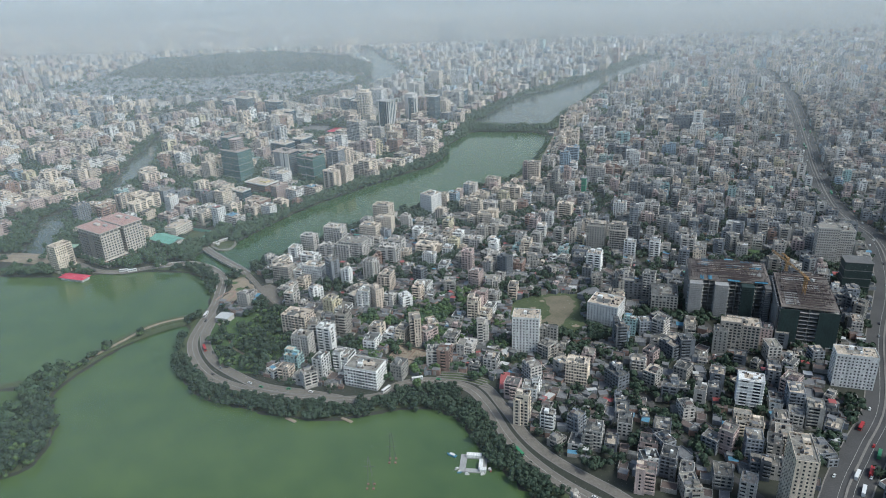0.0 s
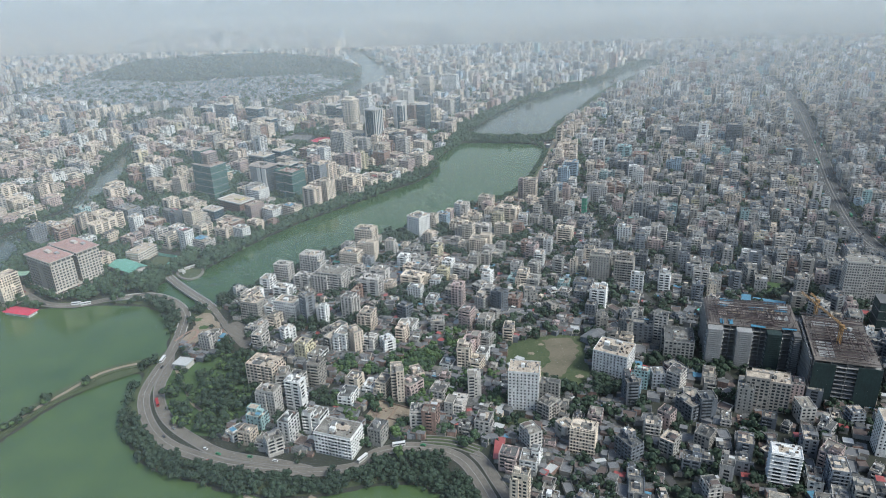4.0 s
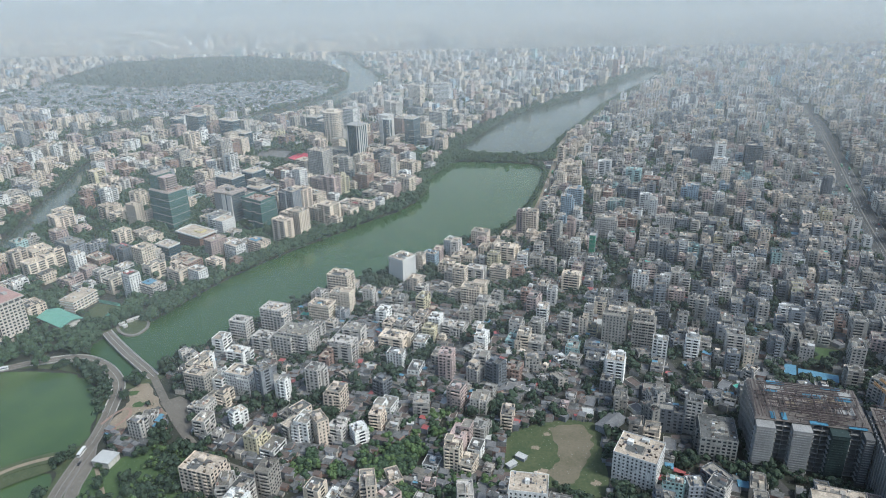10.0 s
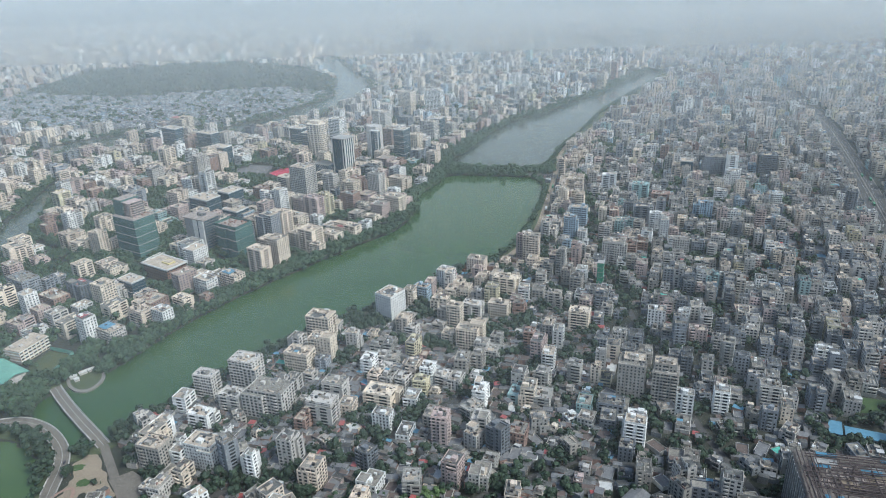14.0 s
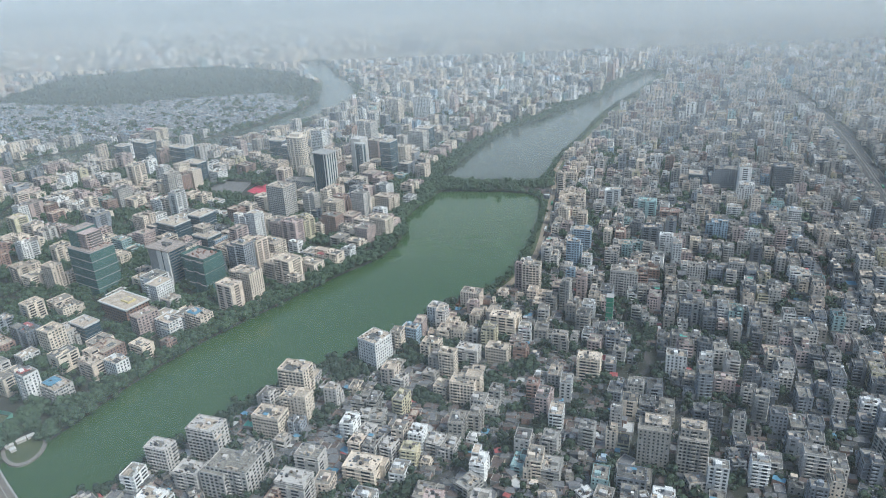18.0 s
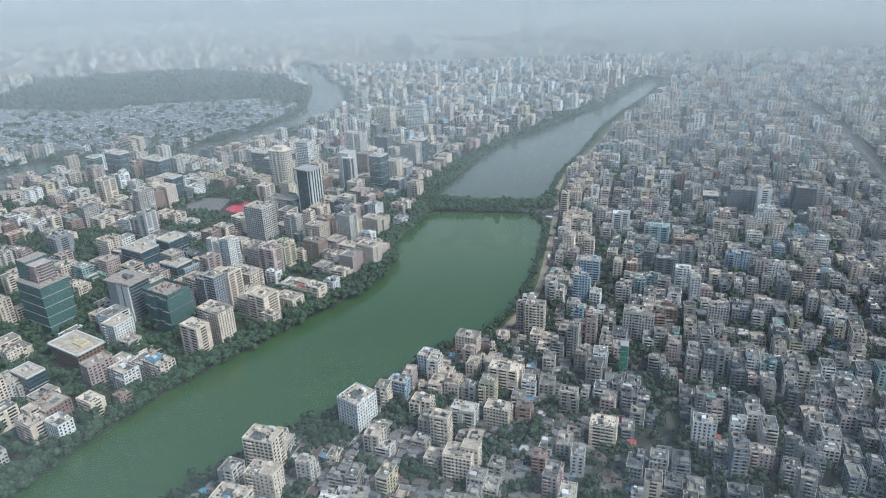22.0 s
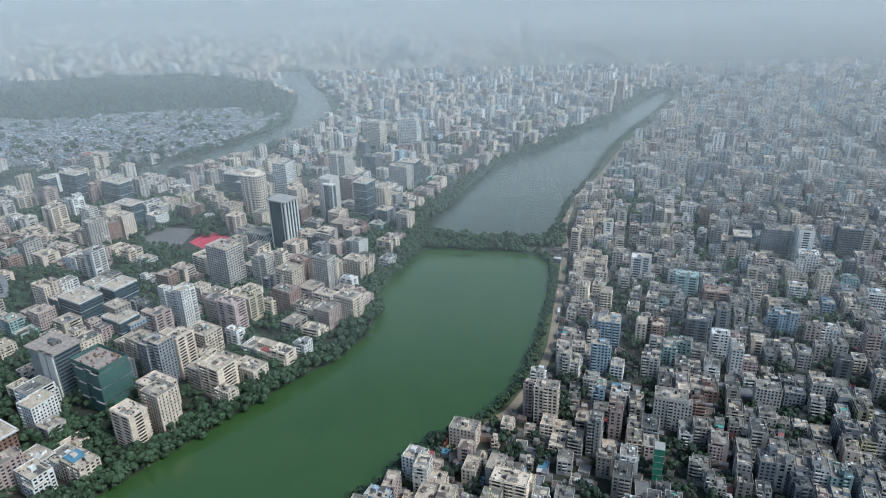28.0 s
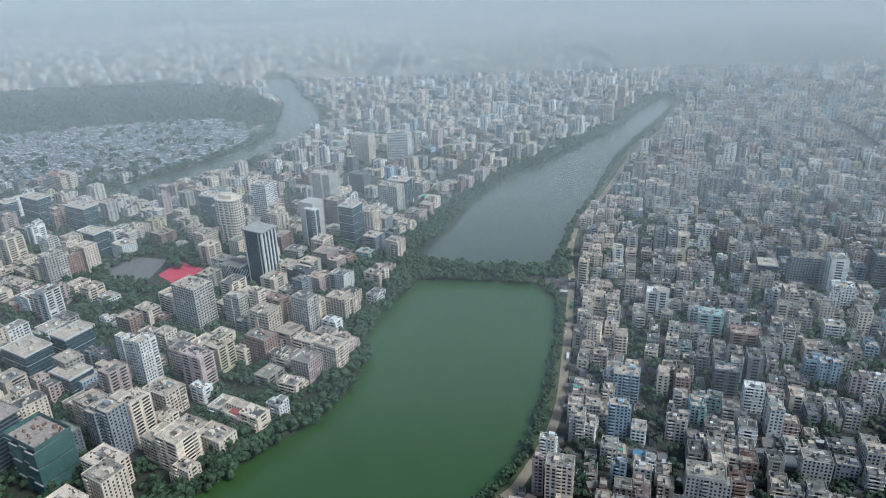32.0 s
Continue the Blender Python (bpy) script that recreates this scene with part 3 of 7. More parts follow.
# middle stretch, mostly west bank
SINGLE += [
    ("flats", -226, 1416, 18.5, 13.1, 38, -30, 2, 1),
    ("tower", -205, 1418, 14.1, 9.8, 41.8, -30, 4, 1),
    ("flats", -185, 1421, 22, 14.8, 30.4, -30, 8, 0),
    ("tower", -282, 1233, 14.1, 9.8, 36.1, -30, 3, 0),
    ("tower", -307, 1334, 17.6, 12.3, 36.1, -30, 3, 1),
    ("flats", -254, 1326, 25.5, 18, 28.5, -30, 5, 0),
    ("flats", -275, 1253, 15.8, 11.5, 26.6, -30, 11, 0),
    ("flats", -307, 1202, 21.1, 14.8, 31.3, -30, 1, 0),
    ("flats", -264, 1175, 29, 20.5, 25.6, -30, 11, 1),
    ("flats", -191, 1209, 27.3, 18.9, 19, -30, 4, 1),
]
# middle stretch, mostly west bank
SINGLE += [
    ("flats", -166, 1235, 20.2, 14.8, 19, -30, 4, 1),
    ("flats", -151, 1251, 15, 10.7, 16.1, -30, 3, 0),
    ("flats", -203, 1173, 17.6, 12.3, 17.1, -30, 4, 1),
    ("flats", -225, 1280, 15.8, 11.5, 17.1, -30, 3, 1),
    ("flats", -114, 1327, 26.4, 18.9, 29.4, -30, 4, 1),
    ("flats", -185, 1345, 25.5, 18, 29.4, -30, 8, 0),
    ("flats", -204, 1343, 15, 10.7, 16.1, -30, 4, 1),
    ("tower", -150, 1396, 22, 15.6, 43.7, -30, 2, 0),
    ("flats", -121, 1385, 16.7, 11.5, 21.8, -30, 3, 1),
    ("flats", -118, 1427, 27.3, 19.7, 26.6, -30, 11, 1),
]
# middle stretch, mostly east bank
SINGLE += [
    ("flats", 75, 1143, 19.4, 13.9, 36.1, -17, 11, 0),
    ("flats", 60, 1151, 7, 4.9, 32.3, -17, 5, 0),
    ("flats", 73, 1188, 12.3, 8.2, 20.9, -17, 3, 1),
    ("flats", 153, 1265, 22, 15.6, 27.5, -17, 6, 1),
    ("flats", 133, 1213, 15.8, 11.5, 33.2, -17, 6, 1),
    ("flats", 121, 1159, 9.7, 6.6, 19, -17, 6, 0),
    ("flats", 178, 1207, 15, 9.8, 21.8, -17, 2, 1),
    ("flats", 176, 1136, 26.4, 16.4, 29.4, -17, 2, 0),
    ("flats", 241, 1269, 20.2, 13.9, 25.6, -17, 1, 2),
    ("flats", 330, 1270, 15, 10.7, 27.5, -17, 6, 1),
]
# middle stretch, mostly east bank
SINGLE += [
    ("flats", 348, 1253, 13.2, 9.8, 23.8, -17, 5, 0),
    ("flats", 326, 1287, 13.2, 9, 19.9, -17, 6, 0),
    ("flats", 378, 1350, 18.5, 13.1, 18.1, -17, 3, 1),
    ("flats", -242, 858, 19.4, 13.1, 24.7, -17, 2, 0),
    ("flats", -210, 874, 25.5, 18, 30.4, -17, 2, 1),
    ("flats", -178, 836, 34.3, 21.3, 24.7, -17, 2, 0),
    ("flats", -148, 919, 22.9, 16.4, 25.6, -17, 4, 1),
    ("flats", -154, 948, 25.5, 18, 34.2, -17, 4, 1),
    ("flats", -120, 932, 12.3, 9, 22.8, -17, 2, 1),
    ("flats", -166, 898, 24.6, 17.2, 22.8, -17, 4, 1),
]
# near stretch, mostly east bank
SINGLE += [
    ("flats", -232, 813, 19.4, 13.1, 16.1, -17, 3, 0),
    ("flats", -213, 839, 21.1, 14.8, 17.1, -17, 2, 1),
    ("flats", -83, 842, 25.5, 18, 16.1, -17, 4, 1),
    ("flats", -77, 808, 15.8, 10.7, 17.1, -17, 3, 0),
    ("flats", -124, 851, 20.2, 13.9, 19.9, -17, 2, 0),
    ("flats", -129, 819, 22.9, 15.6, 23.8, -17, 2, 0),
    ("tower", 140, 857, 18.5, 13.1, 36.1, -17, 10, 1),
    ("tower", 164, 847, 18.5, 13.1, 38, -17, 10, 1),
    ("flats", 129, 796, 14.1, 9.8, 21.8, -17, 3, 1),
    ("flats", 174, 820, 14.1, 9.8, 24.7, -17, 3, 0),
]
# middle stretch, mostly east bank
SINGLE += [
    ("flats", 206, 826, 12.3, 9, 22.8, -17, 3, 0),
    ("flats", 249, 834, 16.7, 11.5, 22.8, -17, 2, 0),
    ("flats", 237, 803, 11.4, 8.2, 19.9, -17, 0, 0),
    ("flats", 324, 899, 14.1, 9.8, 16.1, -17, 3, 1),
    ("flats", 108, 866, 7.9, 5.7, 20.9, -17, 4, 1),
    ("flats", 118, 896, 7.9, 5.7, 19, -17, 2, 0),
    ("flats", 216, 973, 11.4, 8.2, 16.1, -17, 3, 0),
    ("flats", 187, 966, 17.6, 12.3, 24.7, -17, 3, 0),
    ("flats", 115, 826, 21.1, 14.8, 13.3, -17, 0, 2),
    ("flats", 220, 937, 16.7, 11.5, 18.1, -17, 5, 0),
]
# far stretch, mostly west bank
SINGLE += [
    ("flats", 272, 942, 15, 10.7, 14.2, -17, 2, 0),
    ("flats", 109, 968, 20.2, 13.9, 23.8, -17, 4, 0),
    ("flats", 89, 1013, 14.1, 9.8, 21.8, -17, 10, 0),
    ("flats", -5, 938, 22, 15.6, 22.8, -17, 4, 1),
    ("red_capped_flats", -669, 1918, 43.1, 21.3, 28.5, -30, 4, 1),
    ("tower", -528, 1610, 22, 14.8, 33.2, -30, 3, 1),
    ("flats", -479, 1561, 28.2, 19.7, 31.3, -30, 8, 0),
]
# far stretch, mostly east bank
SINGLE += [
    ("tower", -82, 1756, 34.3, 21.3, 42.8, -30, 2, 1),
    ("tower", -150, 2027, 37.8, 21.3, 54.1, -30, 4, 1),
    ("flats", -141, 1862, 29.9, 20.5, 30.4, -30, 1, 0),
    ("flats", 223, 1418, 21.1, 14.8, 25.6, -17, 3, 1),
    ("flats", 407, 1527, 15.8, 10.7, 21.8, -17, 1, 2),
    ("flats", 286, 1341, 25.5, 17.2, 19, -17, 8, 0),
    ("flats", 262, 1368, 23.8, 16.4, 25.6, -17, 7, 0),
    ("flats", 444, 1366, 15, 10.7, 19, -17, 7, 0),
    ("flats", 363, 1253, 19.4, 13.9, 20.9, -17, 3, 0),
]
# middle stretch, mostly east bank
SINGLE += [
    ("flats", 451, 1327, 16.7, 11.5, 19.9, -17, 3, 0),
    ("flats", 254, 1242, 15.8, 10.7, 24.7, -17, 3, 0),
    ("flats", 270, 1237, 13.2, 9, 20.9, -17, 5, 0),
    ("flats", 265, 1157, 20.2, 14.8, 20.9, -17, 2, 0),
    ("flats", 312, 1160, 17.6, 12.3, 22.8, -17, 2, 1),
    ("flats", 286, 1154, 15.8, 11.5, 18.1, -17, 0, 0),
    ("flats", 337, 1601, 21.1, 14.8, 22.8, -17, 3, 1),
    ("red_fronted_flats", -457, 1052, 24, 18, 24, -30, 1, 0),
    ("flats", -485, 1040, 32, 20, 16, -30, 8, 1),
    ("flats", -536, 1068, 34, 22, 26, -30, 0, 0),
]
# middle stretch, mostly west bank
SINGLE += [
    ("red_capped_tower", -401, 955, 15, 14, 32, -30, 3, 0),
    ("flats", -304, 1034, 11, 12, 15, -30, 8, 0),
    ("flats", -362, 994, 24, 16, 20, -30, 11, 1),
    ("tower", -273, 1214, 22, 20, 46, -30, 0, 1),
    ("tower", -259, 1226, 17, 20, 44, -30, 11, 1),
    ("flats", -306, 1091, 26, 18, 14, -30, 3, 1),
    ("flats", -253, 1268, 30, 22, 24, -30, 4, 1),
    ("tower", -231, 1298, 26, 16, 40, -30, 5, 1),
    ("tower", -284, 1311, 16, 18, 48, -30, 3, 1),
    ("red_capped_flats", -174, 1238, 34, 15, 14, -30, 4, 1),
]
# middle stretch, mostly west bank
SINGLE += [
    ("red_capped_flats", -314, 1312, 26, 16, 18, -30, 4, 1),
    ("red_capped_flats", -313, 1422, 14, 12, 12, -30, 8, 0),
    ("flats", 186, 688, 27, 30, 21.7, -12, 12, 2),
    ("flats", 160, 717, 17, 13, 18.6, -15, 1, 0),
    ("tower", 137, 853, 23, 16, 34.1, -17, 10, 0),
    ("tower", 164, 845, 21, 17, 31, -17, 10, 1),
    ("flats", 125, 783, 16, 12, 26, -17, 3, 1),
    ("flats", 117, 829, 26, 17, 9.3, -17, 12, 0),
]
# clumps of trees in yards between the houses
GARDENS = [(-57, 671, 16), (-76, 656, 11), (-137, 609, 11), (12, 612, 8), (109, 627, 13), (-52, 632, 12), (-168, 582, 13), (-134, 666, 9), (212, 651, 10), (75, 631, 10), (-128, 723, 8), (-262, 700, 9), (161, 668, 8), (-144, 749, 8), (-16, 634, 9), (106, 972, 9), (52, 984, 8), (260, 996, 8), (-32, 1026, 12), (-124, 990, 10), (224, 1022, 12), (331, 1075, 8), (338, 1246, 8), (183, 1087, 8), (154, 1232, 7), (356, 1338, 9), (392, 1287, 8)]
SPECIAL = [("twin", -512, 855, 50), ("site", 262, 695, 58), ("wing", 312, 650, 44), ("netted", -447, 1192, 32), ("pillar", -356, 1198, 20), ("netted_low", -310, 1182, 26),
           ("court_house", -385, 1115, 40), ("blue_glass", -405, 1330, 26), ("round", -290, 1635, 24), ("banded", -222, 1522, 20), ("oval", -178, 1626, 18), ("glass", -128, 1632, 18),
           ("lattice", -258, 1530, 24), ("red_court", -340, 1540, 46), ("pitch", -395, 1570, 58), ("green_hall", -456, 893, 30), ("school", -456, 934, 24), ("tennis", -424, 922, 27),
           ("lawn", 332, 832, 15), ("shed", 306, 791, 22), ("netted_right", 398, 728, 22), ("glass_shop", -402, 1062, 18), ("tin_hall", -294, 668, 12), ("yard", -333, 644, 22), ("garden", -392, 910, 18), ("terrace", -374, 887, 22), ("garden", -96, 1005, 16), ("garden", -55, 1008, 17), ("garden", -114, 984, 13), ("garden", -39, 938, 11), ("garden", 24, 958, 10), ("garden", -424, 866, 24), ("garden", -396, 940, 11), ("yard", -302, 762, 26), ("yard", -304, 722, 17), ("yard", -83, 590, 23), ("red_shed", 11, 543, 12), ("green_net", 149, 1073, 9), ("glass", -619, 1754, 27), ("glass", -530, 1711, 27), ("glass", -476, 1626, 24), ("glass", -662, 1751, 16), ("depot", 110, 718, 15), ("yard", -440, 885, 15), ("yard", -474, 897, 15), ("yard", -424, 920, 30), ("yard", -600, 822, 34), ("yard", -640, 842, 34), ("yard", -588, 868, 34)]
SPECIAL += [("garden", x, y, r) for x, y, r in GARDENS]
TAKEN += [(x, y, 0.62 * max(w, d)) for _, x, y, w, d, *_ in SINGLE] + [(x, y, r) for _, x, y, r in SPECIAL]

WALL_SLOTS, ROOF_AT, TIN_AT = len(WALLS), len(WALLS), len(WALLS) + len(ROOFS)
GLASS_AT = TIN_AT + len(TIN)
TANK_AT = GLASS_AT + 1
TOWN_MATS = WALLS + ROOFS + TIN + [GLASS, BLACK_TANK]


def quarter(x, y, low, high, storeys, share, turn, wild, roofs=(0.5, 0.3, 0.2)):
    """Plot by plot: size, height, turn, colours."""
    n = len(x)
    w, d = rng.uniform(low, high, n), rng.uniform(low, high, n)
    floors = np.clip(np.round(rng.gamma(*storeys, n)), 1, 16)
    wall = rng.choice(len(WALLS), n, p=share / share.sum())
    roof = rng.choice(3, n, p=roofs)
    return dict(x=x + rng.uniform(-wild, wild, n), y=y + rng.uniform(-wild, wild, n), w=w, d=d, h=floors * 3.1, turn=turn + rng.normal(0, 0.05, n), wall=wall, roof=roof)


def joined(*some):
    return {k: np.concatenate([s[k] for s in some]) for k in some[0]}


def pick(town, mask):
    return {k: v[mask] for k, v in town.items()}


EAST_TURN, WEST_TURN = radians(-17), radians(-30)
x, y = lots(-420, 1300, 380, 1750, 13.2, 18.0, EAST_TURN, 6, 2, 4.5)
m = free(x, y, 6) & ~west(x, y)
east = quarter(x[m], y[m], 9.5, 13.6, (7.5, 0.57), RIGHT_SHARE, EAST_TURN, 1.8, (0.54, 0.12, 0.34))
east["d"] = rng.uniform(11, 18.8, len(east["d"]))
# inner lanes away from the lake: shade is put into darker walls and roofs
dimmed = (east["x"] > 45 + 0.12 * (east["y"] - 500)) & (rng.rand(len(east["x"])) < np.where(east["y"] < 1020, 0.75, 0.15))
east["wall"] = np.where(dimmed & ~np.isin(east["wall"], (0, 1, 2)), rng.choice([0, 0, 1, 1, 12, 12, 2, 10, 10, 5], len(dimmed)), east["wall"])
east["roof"] = np.where(dimmed & (rng.rand(len(dimmed)) < 0.85), np.where(rng.rand(len(dimmed)) < 0.6, 0, 2), east["roof"])
lake_side = ((east["x"] < 60 + 0.1 * (east["y"] - 500)) | (near_line(LAKE_ROAD, east["x"], east["y"]) < 75) | (east["y"] > 1060) & (rng.rand(len(dimmed)) < 0.55)) & (rng.rand(len(dimmed)) < 0.85)
east["wall"] = np.where(lake_side & np.isin(east["wall"], (0, 1)), rng.choice([2, 2, 2, 10, 5, 12, 3, 4, 11], len(dimmed)), east["wall"])
east["roof"] = np.where(lake_side & (east["roof"] == 2) & (east["y"] > 950), 1, east["roof"])
# the flats along the lakeside road are in light warm paint, under pale roofs
shore_side = (near_line(LAKE_ROAD, east["x"], east["y"]) < 70) & (rng.rand(len(dimmed)) < 0.75)
east["wall"] = np.where(shore_side, rng.choice([2, 3, 4, 4, 11, 11, 5], len(dimmed)), east["wall"])
east["roof"] = np.where(shore_side, 1, east["roof"])
x, y = lots(0, 2400, 1750, 3000, 19, 19, EAST_TURN, 6, 3, 6)
m = free(x, y, 8) & ~west(x, y)
east_far = quarter(x[m], y[m], 11, 18, (6.0, 0.95), 0.5 * RIGHT_SHARE + 0.5 * FAR_SHARE / FAR_SHARE.sum(), EAST_TURN, 2.2, (0.45, 0.2, 0.35))
x, y = lots(-1300, 200, 790, 1750, 25, 24, WEST_TURN, 5, 2, 8)
m = free(x, y, 9) & west(x, y)
west_near = quarter(x[m], y[m], 14, 25, (6.0, 1.0), LEFT_SHARE, WEST_TURN, 3.0, (0.22, 0.68, 0.10))
x, y = lots(-2200, 700, 1750, 3000, 27, 27, WEST_TURN, 5, 2, 9)
m = free(x, y, 9) & west(x, y)
west_far = quarter(x[m], y[m], 12, 21, (5.0, 1.15), FAR_SHARE, WEST_TURN, 4.0, (0.3, 0.6, 0.1))
x, y = lots(-3400, 3400, 3000, 4700, 30, 30, radians(-20), 5, 3, 10)
m = free(x, y, 12)
distance = quarter(x[m], y[m], 12, 24, (5.0, 0.95), FAR_SHARE, radians(-20), 6.0)
# here and there a plot stays empty, and on the peninsula some houses stand crooked
for town, gap in ((east, np.where((east["x"] < 70) & (east["y"] < 720), 0.15, np.where((east["x"] < 110) & (east["y"] < 1050), 0.10, 0.06))), (east_far, 0.05), (west_near, np.where(west_near["y"] < 1480, 0.36, 0.24)), (west_far, 0.18), (distance, 0.2)):
    keep = rng.rand(len(town["x"])) > gap
    for k in town:
        town[k] = town[k][keep]
crooked = (east["y"] < 850) & (rng.rand(len(east["x"])) < 0.35)
east["turn"] = np.where(crooked, east["turn"] + rng.choice([-0.4, 0.35, 0.8], len(crooked)), east["turn"])
low = (east["y"] < 1000) & (east["x"] < 330 - 0.9 * np.maximum(0, east["y"] - 800)) & (rng.rand(len(east["x"])) < 0.32)
low |= rng.rand(len(low)) < 0.25
east["h"] = np.where(low, rng.choice([3.1, 3.1, 6.2], len(low)), east["h"] + rng.choice([0, 3.1, 3.1], len(low)))
for key in ("w", "d"):
    east[key] = np.where(low, east[key] * rng.uniform(0.55, 0.9, len(low)), east[key])

# the nearest ones, along the strip that the flight passes over, are things of their own
near = joined(east, west_near)
strip = np.hypot((near["x"] + 10) / 1.0, (near["y"] - 780) / 1.6)
order = np.argsort(strip)
first = np.zeros(len(strip), bool)
first[order[:175]] = True
HOUSES, rest = pick(near, first), pick(near, ~first)


def roof_clutter(b, t, share=1.0):
    """Stair rooms, tanks and sheds on the flat roofs."""
    n = len(t["x"])
    c, s = np.cos(t["turn"]), np.sin(t["turn"])

    def put(mask, u, v, w, d, h, mat, lift=0.0, top=None):
        gx, gy = t["x"] + c * u * t["w"] - s * v * t["d"], t["y"] + s * u * t["w"] + c * v * t["d"]
        b.boxes(gx[mask], gy[mask], t["h"][mask] + lift, w[mask], d[mask], h[mask], t["turn"][mask], mat[mask], None if top is None else top[mask])

    high = t["h"] > 5
    # screed and tar laid in patches
    for k in range(2 if share > 0.95 else 1):
        put(high & (rng.rand(n) < 0.7), rng.uniform(-0.2, 0.2, n), rng.uniform(-0.2, 0.2, n), rng.uniform(0.25, 0.55, n) * t["w"], rng.uniform(0.25, 0.55, n) * t["d"], np.full(n, 0.08 + 0.05 * k), ROOF_AT + rng.choice(3, n))
    u, v = rng.uniform(-0.28, 0.28, n), rng.uniform(-0.28, 0.28, n)
    put(high & (rng.rand(n) < 0.85 * share), u, v, rng.uniform(3, 5, n), rng.uniform(3, 4.5, n), rng.uniform(2.4, 3.4, n), t["wall"], top=ROOF_AT + t["roof"])
    put(high & (rng.rand(n) < 0.55 * share), -u, -v * 0.8, rng.uniform(1.4, 2.6, n), rng.uniform(1.4, 2.2, n), rng.uniform(1.4, 2.4, n), np.where(rng.rand(n) < 0.5, TANK_AT, 3))
    put(high & (rng.rand(n) < 0.30 * share), v, -u, rng.uniform(3, 7, n), rng.uniform(2.5, 5, n), rng.uniform(1.8, 2.6, n), t["wall"], top=TIN_AT + rng.choice(6, n, p=[0.54, 0.3, 0.025, 0.1, 0.02, 0.015]))
    # parapets between neighbours, washing lines' posts, heaps and small sheds
    for k in range(round(7 * share) if share > 0.95 else 1):
        u, v = rng.uniform(-0.44, 0.44, n), rng.uniform(-0.44, 0.44, n)
        thin = rng.rand(n) < 0.4
        put(high & (rng.rand(n) < 0.75), u, v, np.where(thin, 0.25, rng.uniform(0.7, 2.4, n)), np.where(thin, 0.35 * t["d"], rng.uniform(0.7, 2.0, n)), rng.uniform(0.5, 1.9, n),
            np.where(rng.rand(n) < 0.6, t["wall"], rng.choice([0, 1, 2, 3, 8, TIN_AT, TIN_AT + 1, TANK_AT], n)), 0.01)
    # pillar stubs of a storey that is not yet built
    stub = high & (rng.rand(n) < 0.22 * share)
    for a in (-0.46, 0.0, 0.46):
        for k in (-0.46, 0.46):
            put(stub, np.full(n, a), np.full(n, k), np.full(n, 0.45), np.full(n, 0.45), np.full(n, 1.9), np.full(n, 10), 0.6)


def balconies(b, x, y, z, w, d, h, turn, slot, glass, seed):
    """Stacks of balconies: a dark sheet in place of a shaded recess, with a rail and a slab before it on each storey.
    """
    c, s = math.cos(turn), math.sin(turn)
    floors = int(round(h / 3.1))
    if floors < 2:
        return
    f = np.arange(1, floors)
    for n in range(1 + seed % 2):
        side = (0, 0, 1)[(seed // 2 + n) % 3]
        facing = -1 if x > 140 else 1
        run, off = (w, d / 2) if side == 0 else (d, w / 2)
        wide = min(0.38 * run, 3.6)
        a = (-0.28, 0.3, 0.0)[(seed + n) % 3] * run
        out = (0, -1) if side == 0 else (facing, 0)
        along = (1, 0) if side == 0 else (0, 1)
        for deep, up, tall, slot_ in ((0.16, 0.0, 2.7, glass), (1.1, -0.15, 1.15, slot)):
            lx, ly = out[0] * (off + deep / 2) + along[0] * a, out[1] * (off + deep / 2) + along[1] * a
            ww, dd = (wide, deep) if side == 0 else (deep, wide)
            b.boxes(x + c * lx - s * ly, y + s * lx + c * ly, z + f * 3.1 + up, ww - (0.3 if slot_ == glass else 0), dd, tall, turn, slot_, bottom=True)


def wings(t, share):
    """Lower or higher annexes that give the houses stepped outlines."""
    m = (t["h"] > 6) & (rng.rand(len(t["h"])) < share)
    o = pick(t, m)
    n = m.sum()
    u, v = rng.choice([-1, 1], n) * rng.uniform(0.22, 0.36, n), rng.choice([-1, 1], n) * rng.uniform(0.22, 0.36, n)
    c, s = np.cos(o["turn"]), np.sin(o["turn"])
    lx, ly = u * o["w"], v * o["d"]
    o["x"], o["y"] = o["x"] + c * lx - s * ly, o["y"] + s * lx + c * ly
    o["w"], o["d"] = o["w"] * rng.uniform(0.45, 0.75, n), o["d"] * rng.uniform(0.45, 0.75, n)
    o["h"] = np.maximum(3.3, o["h"] + rng.choice([-6.2, -3.1, -3.1, 3.1, 3.1], n) + rng.uniform(0.1, 0.35, n))
    o["roof"] = rng.choice(3, n)
    return o


